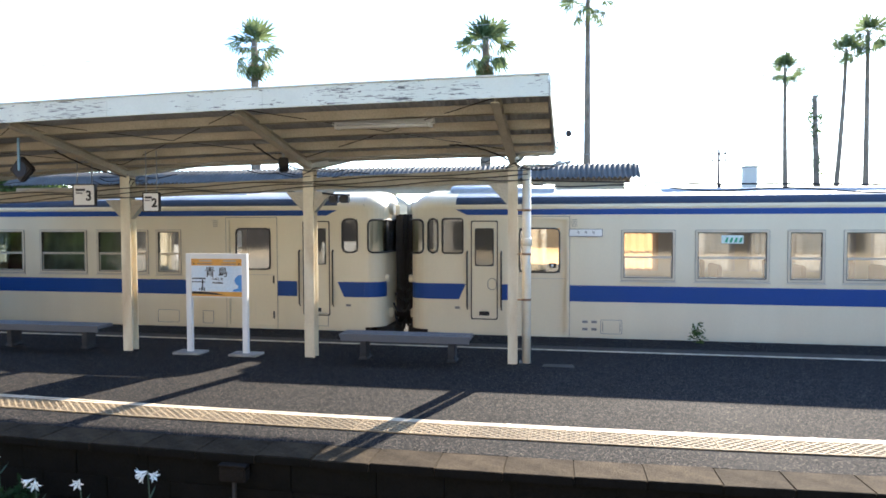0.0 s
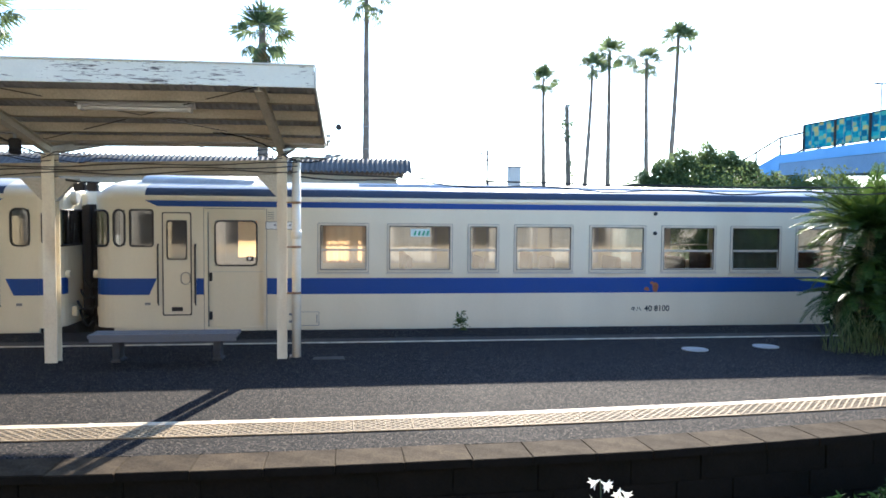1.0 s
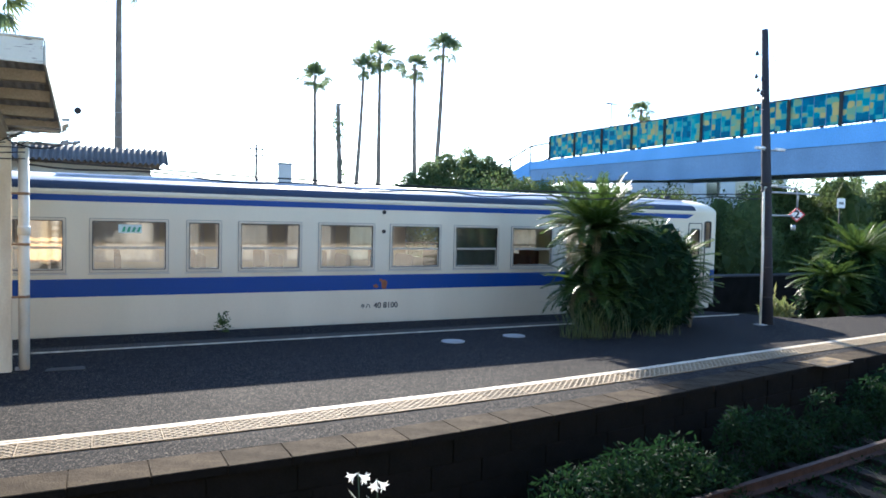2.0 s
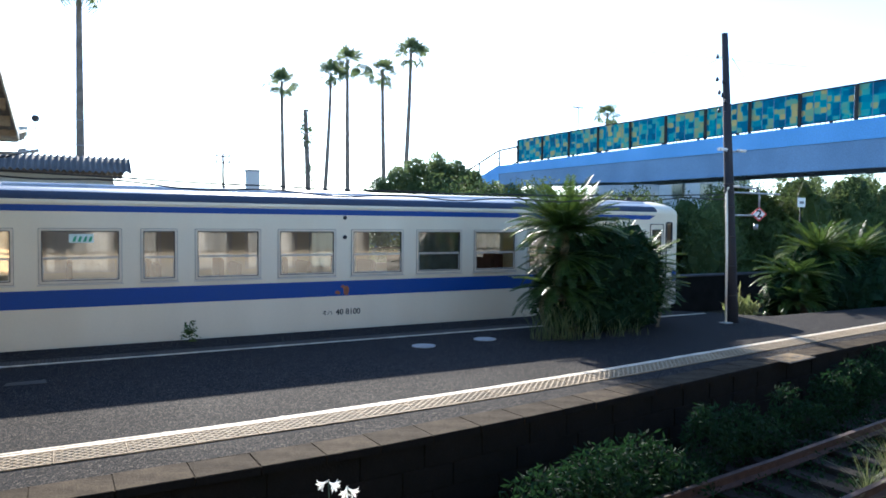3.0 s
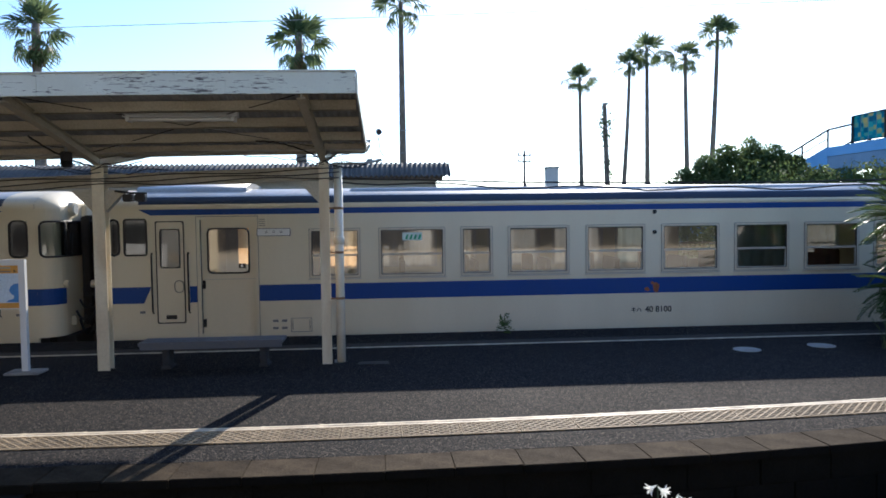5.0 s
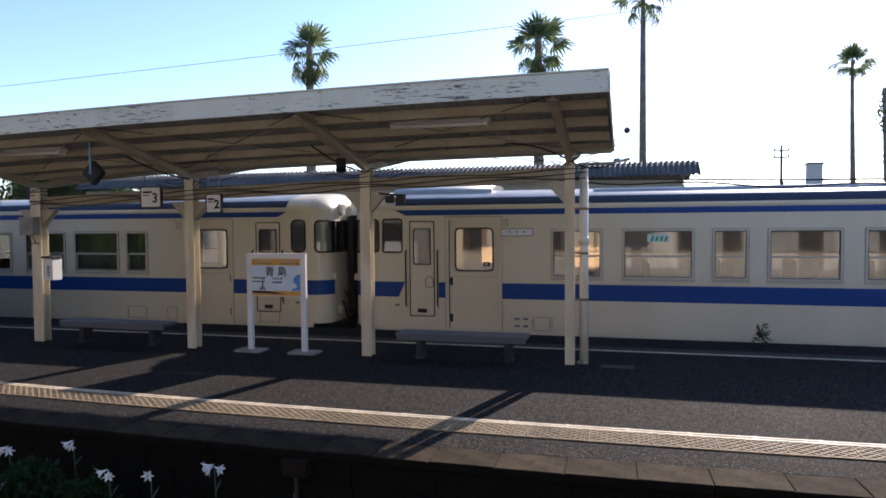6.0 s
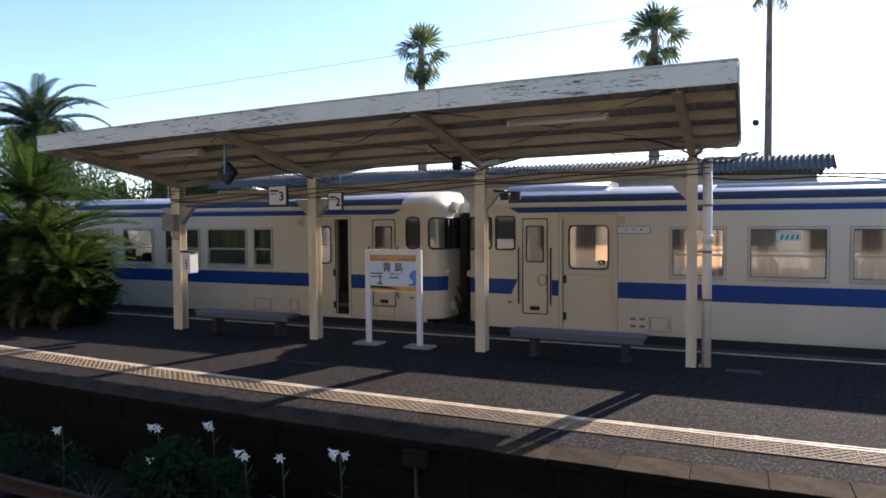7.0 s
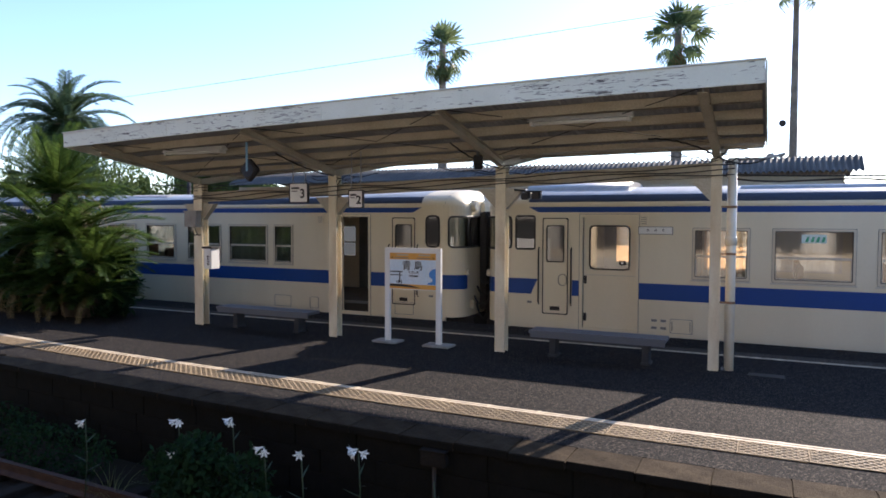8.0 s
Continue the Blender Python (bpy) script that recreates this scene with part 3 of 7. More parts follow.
def railcar(origin, d, lay, label):
    """A diesel railcar; d is +1 where it stretches along +x from its nose, else -1."""
    car = empty("railcar", pose(*origin), label, "railcar", "train")
    L = lay["length"]
    X = lambda a, b: (d * a, d * b) if d > 0 else (d * b, d * a)
    holes = [(*X(a, b), 1.06, 1.95) for a, b in lay["windows"]]
    holes += [(*X(a, b), Z0 - 0.1, 2.18) for a, b in lay["doors"]]
    holes += [(*X(a + 0.07, b - 0.07), 1.26, 2.02) for a, b in lay["crew"]]
    holes += [(*X(a, b), 1.53, 2.19) for a, b in lay["cab"]]
    lo, hi = X(0.38, L - 0.38)
    part("side_wall", holed(lo, hi, Z0, GUT, holes, -HALF, -HALF + 0.06), M_CREAM, car, "cream steel side with blue stripes")
    far = [(*X(a, b), 1.06, 1.95) for a, b in lay["windows"]] + [(*X(a, b), 1.15, 2.01) for a, b in lay["doors"]]
    part("far_side_wall", holed(lo, hi, Z0, GUT, far, HALF - 0.06, HALF), M_CREAM, car)
    loft_nose(car, d, 0.0, 1)
    loft_nose(car, d, d * L, -1)
    cab_front(car, d)
    # roof: blue shoulders, silver top
    n = 36
    verts, faces, idx = [], [], []
    for s in (0.38, 0.95, L - 0.95, L - 0.38):
        for k in range(n + 1):
            a = math.pi * k / n
            verts.append((d * s, -HALF * math.cos(a) * (1 - 0.06 * math.sin(a) ** 4), GUT + (ROOF - GUT) * math.sin(a) ** 0.75))
    for i in range(3):
        for k in range(n):
            f = (i * (n + 1) + k, i * (n + 1) + k + 1, (i + 1) * (n + 1) + k + 1, (i + 1) * (n + 1) + k)
            faces.append(f if d > 0 else f[::-1])
            idx.append(1 if i == 1 and k in (1, 2, 3, 4, n - 2, n - 3, n - 4, n - 5) else (2 if i != 1 or k in (0, n - 1) else 0))
    part_roof = raw("roof", verts, faces, [M_SILVER, M_ROOFBLUE, M_CREAM], car, "silver roof with dark blue shoulders", smooth=True, idx=idx)
    part("roof_lining", box(lo, hi, -1.36, 1.36, 2.26, 2.29), M_INTERIOR, car)
    for s0, s1, r, h in lay["covers"]:
        bm = bmesh.new()
        prof = [(-r * math.cos(math.pi * k / 10), (h) * math.sin(math.pi * k / 10) ** 0.7) for k in range(11)]
        rows = [[bm.verts.new((d * s, y, ROOF - 0.10 + z)) for y, z in prof] for s in (s0, s1)]
        for k in range(10):
            f = bm.faces.new((rows[0][k], rows[1][k], rows[1][k + 1], rows[0][k + 1]))
            f.smooth = True
        bm.faces.new(rows[0]), bm.faces.new(rows[1][::-1])
        bmesh.ops.recalc_face_normals(bm, faces=bm.faces)
        part("roof_cover", bm, M_SILVER, car, "silver roof cover")
    for s in lay["vents"]:
        part("roof_vent", tube([(d * s, -0.45, ROOF - 0.12), (d * s, -0.45, ROOF + 0.09)], 0.08, 14), M_UNDER, car, "black roof vent")
    # gutters, stripes and belt
    part("gutter", box(*X(0.55, L - 0.55), -HALF - 0.02, -HALF - 0.001, GUT - 0.006, GUT + 0.02, 0.004), M_CREAM, car)
    a, b = lay["stripe"]
    bm = slab([(d * (a + 0.22), 2.27), (d * (b - 0.22), 2.27), (d * b, 2.38), (d * a, 2.38)], -HALF - 0.004, -HALF - 0.0005)
    bmesh.ops.recalc_face_normals(bm, faces=bm.faces)
    part("blue_stripe", bm, M_BLUE, car, "thin blue stripe under the gutter")
    for a, b, slant in lay["belt"]:
        bm = slab([(d * a, 0.61), (d * (b - slant), 0.61), (d * b, 0.92), (d * a, 0.92)], -HALF - 0.004, -HALF - 0.0005)
        bmesh.ops.recalc_face_normals(bm, faces=bm.faces)
        part("blue_belt", bm, M_BLUE, car, "broad blue belt stripe")
    for a, b in lay["windows"]:
        car_window(car, *X(a, b), 0)
    bmf = bmesh.new()
    for a, b in lay["windows"]:
        x0, x1 = X(a, b)
        ring(rounded(x0 - 0.03, x1 + 0.03, 1.03, 1.98, 0.03, 2), rounded(x0 + 0.04, x1 - 0.04, 1.10, 1.91, 0.02, 2), HALF - 0.03, HALF + 0.015, bmf)
        box(x0 + 0.03, x1 - 0.03, HALF - 0.02, HALF, 1.455, 1.49, bm=bmf)
    part("far_window_frames", bmf, M_ALU, car)
    # grey cloths carry, in their colour, the veil of what the panes reflect
    for k in lay["curtains"]:
        x0, x1 = X(*lay["windows"][k])
        n = 24
        vs, fs = [], []
        for z in (1.02, 2.0):
            for i in range(n + 1):
                u = i / n
                vs.append((x0 - 0.05 + (x1 - x0 + 0.1) * u, (0.10 - HALF if k in lay["drawn"] else HALF - 0.09) + 0.018 * math.sin(u * 34), z))
        for i in range(n):
            fs.append((i, i + 1, n + 2 + i, n + 1 + i))
        raw("curtain", vs, fs, lay["cloth"].get(k, lay["cloth"][None]), car, "drawn window cloth, greys toned for pane reflections", smooth=True)
    for k, (a, b) in enumerate(lay["cab"]):
        x0, x1 = X(a, b)
        round_window(car, x0 + 0.02, x1 - 0.02, 1.54, 2.18, 0.09 if k == 0 else 0.03, -HALF, M_DARKGLASS, "cab_window", 0.035)
    for a, b in lay["crew"]:
        x0, x1 = X(a, b)
        door = part("crew_door", ring(rounded(x0, x1, 0.22, 2.16, 0.03, 2), rounded(x0 + 0.02, x1 - 0.02, 0.24, 2.14, 0.03, 2), -HALF - 0.012, -HALF + 0.01), M_RUBBER, car, "narrow cream crew door")
        part("leaf", holed(x0 + 0.02, x1 - 0.02, 0.24, 2.14, [(x0 + 0.08, x1 - 0.08, 1.27, 2.01)], -HALF - 0.006, -HALF - 0.001), M_CREAM, door)
        round_window(door, x0 + 0.10, x1 - 0.10, 1.29, 1.99, 0.05, -HALF - 0.008, M_DARKGLASS, "door_window", 0.022)
        for xx in (x0 - 0.07, x1 + 0.07):
            part("grab_rail", tube([(xx, -HALF - 0.005, 0.42), (xx, -HALF - 0.05, 0.46), (xx, -HALF - 0.05, 1.52), (xx, -HALF - 0.005, 1.56)], 0.016, 8), M_UNDER, door, "dark grab rail")
        part("foot_step", box((x0 + x1) / 2 - 0.1, (x0 + x1) / 2 + 0.1, -HALF - 0.02, -HALF - 0.007, 0.30, 0.38, 0.006), M_UNDER, door)
        hx = x0 + 0.42 if d > 0 else x1 - 0.42
        part("handle", ring(rounded(hx - 0.09, hx + 0.09, 0.80, 1.04, 0.089, 5), rounded(hx - 0.076, hx + 0.076, 0.814, 1.026, 0.075, 5), -HALF - 0.026, -HALF - 0.008), M_SEAL, door, "ring handle")
    doors = []
    for a, b in lay["doors"]:
        x0, x1 = X(a, b)
        fr = part("door_frame", ring([(x0 - 0.05, -0.10), (x1 + 0.05, -0.10), (x1 + 0.05, 2.23), (x0 - 0.05, 2.23)], [(x0 + 0.005, -0.06), (x1 - 0.005, -0.06), (x1 - 0.005, 2.175), (x0 + 0.005, 2.175)], -HALF - 0.012, -HALF + 0.07), M_CREAM, car)
        part("door_gasket", ring([(x0 - 0.062, -0.085), (x1 + 0.062, -0.085), (x1 + 0.062, 2.242), (x0 - 0.062, 2.242)], [(x0 - 0.051, -0.08), (x1 + 0.051, -0.08), (x1 + 0.051, 2.231), (x0 - 0.051, 2.231)], -HALF - 0.008, -HALF - 0.001), M_SEAL, fr, "thin dark line round the door frame")
        leaf = part("sliding_door", holed(x0 - 0.02, x1 + 0.02, -0.05, 2.18, [(x0 + 0.13, x1 - 0.13, 1.15, 2.01)], -HALF + 0.075, -HALF + 0.11), M_CREAM, car, "cream sliding passenger door")
        round_window(leaf, x0 + 0.15, x1 - 0.15, 1.17, 1.99, 0.08, -HALF + 0.073, M_GLASS, "door_window", 0.03)
        part("door_ledge", box(x0 + 0.02, x1 - 0.02, -HALF + 0.066, -HALF + 0.075, 1.03, 1.045), M_ALU, leaf)
        ex = x1 - 0.05 if d < 0 else x0 + 0.05
        for zz in (0.12, 0.86):
            part("catch", box(ex - 0.03, ex + 0.03, -HALF + 0.062, -HALF + 0.075, zz, zz + 0.16, 0.006), M_UNDER, leaf)
        part("door_edge", box(ex - 0.055 if d > 0 else ex + 0.035, ex - 0.035 if d > 0 else ex + 0.055, -HALF + 0.06, -HALF + 0.075, -0.04, 2.17), M_RUBBER, leaf)
        part("door_step", box(x0, x1, -HALF - 0.03, -HALF + 0.3, -0.13, -0.065, 0.008), M_CREAM, car, "door step")
        doors.append(leaf)
    # lower skirts by the doors, hatches, number bars
    for a, b in lay["skirts"]:
        part("skirt", box(*X(a, b), -HALF - 0.002, -HALF + 0.03, Z0 - 0.09, Z0 - 0.001, 0.004), M_CREAM, car)
    for a, b in lay["hatches"]:
        x0, x1 = X(a, b)
        part("hatch", ring(rounded(x0, x1, 0.0, 0.27, 0.02, 2), rounded(x0 + 0.008, x1 - 0.008, 0.008, 0.262, 0.02, 2), -HALF - 0.008, -HALF + 0.0), M_GREYPRINT, car, "hatch outline in the skirt")
        part("hatch_plate", box(x0 + 0.02, x1 - 0.02, -HALF - 0.006, -HALF - 0.001, 0.02, 0.25), M_CREAM, car)
    for a, z in lay["marks"]:
        part("marking", box(d * a - 0.05, d * a + 0.05, -HALF - 0.005, -HALF - 0.001, z, z + 0.045), M_GREYPRINT, car, "small grey stencil marking")
    # inside: floor, seats, underframe
    part("floor_plate", box(lo, hi, -1.30, 1.38, 0.16, 0.22), M_FLOOR_IN, car)
    # upright grey sheets added to darken the cab and the open doorway
    part("cab_shade_sheet", box(*X(0.42, 1.85), -1.0, -0.97, 0.24, 2.25), M_CABGREY, car)
    a, b = lay["doors"][0]
    part("vestibule_panel", holed(*X(a - 0.3, b + 0.95), 0.22, 2.26, [(*X(a + 0.12, b - 0.12), 1.15, 2.01)], 1.28, 1.30), M_CABGREY, car, "grey sheet standing in for the doorway's inner shade")
    for a, b in lay["doors"][:1]:
        x0, x1 = X(a, b)
        raw("door_curtain", [(x0, HALF - 0.1, 1.1), (x1, HALF - 0.1, 1.1), (x1, HALF - 0.1, 2.05), (x0, HALF - 0.1, 2.05)], [(0, 1, 2, 3)], M_ORANGECLOTH, car, "orange cloth over the far door window")
    part("cab_bulkhead", box(*X(1.86, 1.90), -1.30, 1.38, 0.22, 2.26), M_CABGREY, car)
    seat = None
    for a in lay["seats"]:
        for sgn in (-1, 1):
            bm = box(-0.28, 0.28, -0.45, 0.45, 0.55, 0.68, 0.03)
            box(-0.05, 0.05, -0.45, 0.45, 0.60, 1.32, 0.03, bm)
            box(-0.24, 0.24, -0.42, 0.42, 0.22, 0.55, 0.0, bm)
            s = part("seat", bm, M_SEAT, car, "dark red bench seat with a high back")
            s.location = (d * a, sgn * 0.88, 0)
    under = part("underframe", box(*X(0.3, L - 0.3), -1.22, 1.22, -0.22, 0.15), M_UNDER, car, "black underframe and tanks")
    for a, b in lay["tanks"]:
        part("tank", box(*X(a, b), -1.15, 1.15, -0.62, -0.22, 0.05), M_UNDER, car)
    for s in (3.0, L - 3.0):
        for ds in (-1.05, 1.05):
            part("wheelset", tube([(d * (s + ds), -0.6, -0.43), (d * (s + ds), 0.6, -0.43)], 0.43, 20), M_UNDER, car, "dark steel wheelset")
        part("bogie_frame", box(d * s - 1.5, d * s + 1.5, -0.95, -0.75, -0.5, -0.25, 0.04), M_UNDER, car)
    return car, doors


lay_a = dict(length=20.62, windows=[(4.14, 5.06), (5.47, 6.70), (7.06, 7.63), (7.99, 9.15), (9.54, 10.68), (11.07, 12.20), (12.57, 13.65), (14.03, 15.13), (15.5, 16.6)],
             doors=[(2.06, 3.10), (17.2, 18.24)], crew=[(1.25, 1.78), (19.42, 19.90)], cab=[(0.39, 0.59), (0.68, 1.09), (20.0, 20.22)],
             covers=[(0.75, 2.85, 0.95, 0.21), (4.9, 19.6, 1.05, 0.10)], vents=[19.6], stripe=(0.95, 19.6),
             belt=[(0.38, 1.15, 0.14), (1.86, 2.0, 0), (3.16, 19.35, 0)], skirts=[(1.98, 4.02)], hatches=[(3.74, 4.14)],
             marks=[(3.45, 0.2), (3.62, 0.2), (3.45, 0.06), (3.62, 0.06), (0.98, 0.42)], seats=[5.9, 7.35, 8.8, 10.2, 11.6, 13.1, 14.6, 16.0], tanks=[(6, 9), (10.5, 13.5)], curtains=[0, 1, 2, 3, 4, 5, 6, 8], drawn=[6], cloth={None: M_CURTAIN, 0: M_ORANGECLOTH, 6: M_VEILCLOTH, 5: M_VEILCLOTH})
lay_b = dict(length=20.6, windows=[(4.46, 4.99), (5.23, 6.42), (6.72, 7.84), (8.29, 9.34), (9.77, 10.84), (11.27, 12.34), (12.77, 13.84), (14.27, 15.34)],
             doors=[(2.31, 3.34), (17.2, 18.24)], crew=[(1.11, 1.69), (19.2, 19.75)], cab=[(0.52, 0.84), (20.0, 20.22)],
             covers=[(3.2, 8.0, 0.9, 0.14), (9.0, 19.0, 1.05, 0.10)], vents=[2.35, 3.15], stripe=(0.95, 19.6),
             belt=[(0.38, 0.95, 0.14), (1.82, 2.25, 0), (3.40, 19.0, 0)], skirts=[(2.2, 4.6)], hatches=[(3.7, 3.95), (4.5, 5.0), (1.15, 1.62)],
             marks=[(0.72, 0.42)], seats=[5.6, 7.2, 8.8, 10.4, 12.0, 13.5], tanks=[(6, 9), (10.5, 13.5)], curtains=[0, 1, 2, 3, 4, 5, 6, 7], drawn=[0, 1, 2], cloth={None: M_VEILCLOTH})
CAR_A, CAR_B = (-5.45, 14.9, 0), (-6.0, 14.9, 0)
car_a, doors_a = railcar(CAR_A, 1, lay_a, "cream diesel railcar with blue stripes standing at the platform")
car_b, doors_b = railcar(CAR_B, -1, lay_b, "leading cream railcar with blue stripes and a door that slides open")


def car_details():
    """Route plate, priority sticker, number and rust on the rear car."""
    y = -HALF
    pl = part("route_plate", box(3.15, 3.76, y - 0.03, y - 0.004, 1.86, 1.99, 0.004), M_WHITE, car_a, "white enamel route plate with dark lettering")
    part("plate_edge", ring(rounded(3.14, 3.77, 1.85, 2.0, 0.01, 1), rounded(3.152, 3.758, 1.862, 1.988, 0.01, 1), y - 0.034, y - 0.003), M_GREYPRINT, pl)
    for k, x in enumerate((3.32, 3.46, 3.60)):
        for dx, dz, w, h in ((-0.016, 0.012, 0.008, 0.03), (0.012, 0.012, 0.008, 0.034), (0.0, -0.002, 0.030, 0.008), (0.0, 0.026, 0.034, 0.008)):
            part("lettering", box(x + dx - w / 2, x + dx + w / 2, y - 0.033, y - 0.029, 1.92 + dz - h / 2, 1.92 + dz + h / 2), M_BLACK, pl)
    st = part("priority_sticker", box(5.90, 6.28, y - 0.004, y + 0.004, 1.73, 1.88), M_MINT, car_a, "mint sticker with green seat pictograms")
    for k in range(4):
        bm = slab([(5.95 + k * 0.082, 1.75), (6.0 + k * 0.082, 1.75), (6.02 + k * 0.082, 1.84), (5.985 + k * 0.082, 1.84)], y - 0.007, y - 0.0035)
        bmesh.ops.recalc_face_normals(bm, faces=bm.faces)
        part("pictogram", bm, M_GREENPRINT, st)
    text("car_number", "40 8100", 0.165, pose(10.98, y - 0.003, 0.275), M_BLACK, car_a, "dark painted car number", bold=0.003)
    text("car_class", "キハ", 0.11, pose(10.53, y - 0.003, 0.268), M_BLACK, car_a, "dark painted class letters", bold=0.002)
    for z in (2.22, 1.82):
        part("side_lamp", tube([(10.90, y + 0.01, z), (10.90, y - 0.03, z)], 0.04, 12), M_UNDER, car_a, "small round side lamp")
    for x, z, w, h in ((10.75, 0.68, 0.08, 0.05), (10.93, 0.72, 0.10, 0.12), (10.86, 0.80, 0.05, 0.04)):
        bm = bmesh.new()
        r2 = random.Random(int(x * 100))
        vs = [bm.verts.new((x + w * math.cos(a) * r2.uniform(0.5, 1), y - 0.0055, z + h * math.sin(a) * r2.uniform(0.5, 1))) for a in np.linspace(0, 2 * math.pi, 11)[:-1]]
        bm.faces.new(vs[::-1])
        part("rust_patch", bm, M_RUST, car_a, "rust showing through the blue belt")


car_details()


def side_fittings():
    """Louvred box by the door, door-button sticker and hatch handles."""
    y = -HALF
    for car, x in ((car_a, 3.24), (car_b, -3.62)):
        b = part("louvre_box", box(x - 0.075, x + 0.075, y - 0.03, y - 0.001, 2.02, 2.21, 0.006), M_CREAM, car, "small louvred box above the side plate")
        for k in range(4):
            part("louvre", box(x - 0.055, x + 0.055, y - 0.036, y - 0.0305, 2.045 + 0.04 * k, 2.057 + 0.04 * k), M_SEAL, b)
    st = part("door_sticker", box(2.77, 2.90, y + 0.066, y + 0.0715, 1.245, 1.33), M_BLACK, doors_a[0], "black and white button sticker in the door window")
    part("symbol", tube([(2.83, y + 0.066, 1.288), (2.83, y + 0.063, 1.288)], 0.026, 10), M_WHITE, st)
    for x in (3.78, 4.10):
        part("hatch_handle", tube([(x, y - 0.006, 0.05), (x, y - 0.03, 0.07), (x, y - 0.03, 0.20), (x, y - 0.006, 0.22)], 0.008, 6), M_SEAL, car_a)


side_fittings()


# ---- the platform canopy ----
def peel_mat(name):
    """White paint that flakes along the grain of a grey board."""
    m = mat(name, (0.74, 0.79, 0.70), 0.55, 0, (0.60, 0.64, 0.55), 2.5, 40, 0.05, 0.5, grains=0.03)
    nt = m.node_tree
    n, link = nt.nodes, nt.links.new
    b = n["Principled BSDF"]
    src = b.inputs["Base Color"].links[0].from_socket
    co, mp, no, rp, big = n.new("ShaderNodeTexCoord"), n.new("ShaderNodeMapping"), n.new("ShaderNodeTexNoise"), n.new("ShaderNodeMapRange"), n.new("ShaderNodeTexNoise")
    mp.inputs["Scale"].default_value = (3.0, 1, 34)
    no.inputs["Scale"].default_value, no.inputs["Detail"].default_value, no.inputs["Distortion"].default_value = 1.7, 9, 1.1
    big.inputs["Scale"].default_value, big.inputs["Detail"].default_value = 0.9, 4
    add = n.new("ShaderNodeMath")
    add.operation = 'MULTIPLY_ADD'
    add.inputs[1].default_value = 0.55
    link(co.outputs["Object"], mp.inputs[0]), link(mp.outputs[0], no.inputs["Vector"]), link(co.outputs["Object"], big.inputs["Vector"])
    link(big.outputs["Fac"], add.inputs[0]), link(no.outputs["Fac"], add.inputs[2])
    rp.inputs["From Min"].default_value, rp.inputs["From Max"].default_value = 0.89, 0.93
    link(add.outputs[0], rp.inputs["Value"])
    mx = n.new("ShaderNodeMix")
    mx.data_type = 'RGBA'
    mx.inputs["B"].default_value = (0.10, 0.10, 0.095, 1)
    link(rp.outputs[0], mx.inputs["Factor"]), link(src, mx.inputs["A"]), link(mx.outputs["Result"], b.inputs["Base Color"])
    return m


M_PEEL = peel_mat("peeling_board")
RX0, RX1 = -10.93, -0.12
PITCH = 0.180


def fall(x):
    """The canopy falls a little towards its far end, and has a slight camber."""
    return 0.020 * (x + 5.5) + 0.045 * (1 - ((x + 5.5) / 5.45) ** 2)


def follow(bm, cuts=12):
    """Cuts a long piece along x and lays it along the canopy's line."""
    long = [e for e in bm.edges if abs(e.verts[0].co.x - e.verts[1].co.x) > 1.0]
    if cuts:
        bmesh.ops.subdivide_edges(bm, edges=long, cuts=cuts)
    for v in bm.verts:
        v.co.z += fall(v.co.x)
    return bm


def roof_z(y):
    """Underside of the sheets; two wings rise from the trough over the posts."""
    return 3.135 + (10.6 - y) * PITCH if y < 10.6 else 3.135 + (y - 10.6) * 0.125


def corrugated(name, x0, x1, ys, zf, material, parent, label, pitch=0.09, depth=0.02, thick=0.006):
    """Ribbed sheet; the ribs run along y."""
    n = int((x1 - x0) / pitch * 8)
    xs = np.linspace(x0, x1, n)
    verts, faces = [], []
    for side in (0, thick):
        for y in ys:
            for x in xs:
                verts.append((x, y, zf(x, y) + side + depth * (0.5 + 0.5 * math.sin(2 * math.pi * x / pitch))))
    m = len(ys)
    for s in range(2):
        for j in range(m - 1):
            for i in range(n - 1):
                a = s * n * m + j * n + i
                f = (a, a + 1, a + n + 1, a + n)
                faces.append(f if s else f[::-1])
    for j in (0, m - 1):
        for i in range(n - 1):
            a = j * n + i
            faces.append((a, a + 1, a + 1 + n * m, a + n * m) if j == 0 else (a + 1, a, a + n * m, a + 1 + n * m))
    return raw(name, verts, faces, material, parent, label, smooth=False)


def hbeam(length, w, h, t=0.012):
    """A steel H section along +x, its top at z = 0."""
    a, b = w / 2, t / 2
    prof = [(-a, 0), (a, 0), (a, -t), (b, -t), (b, t - h), (a, t - h), (a, -h), (-a, -h), (-a, t - h), (-b, t - h), (-b, -t), (-a, -t)]
    bm = bmesh.new()
    p = [bm.verts.new((0, y, z)) for y, z in prof]
    q = [bm.verts.new((length, y, z)) for y, z in prof]
    bm.faces.new(p), bm.faces.new(q[::-1])
    for k in range(12):
        bm.faces.new((p[k], q[k], q[(k + 1) % 12], p[(k + 1) % 12]))
    bmesh.ops.recalc_face_normals(bm, faces=bm.faces)
    return bm


POSTS = (-10.37, -7.15, -3.94, -0.735)


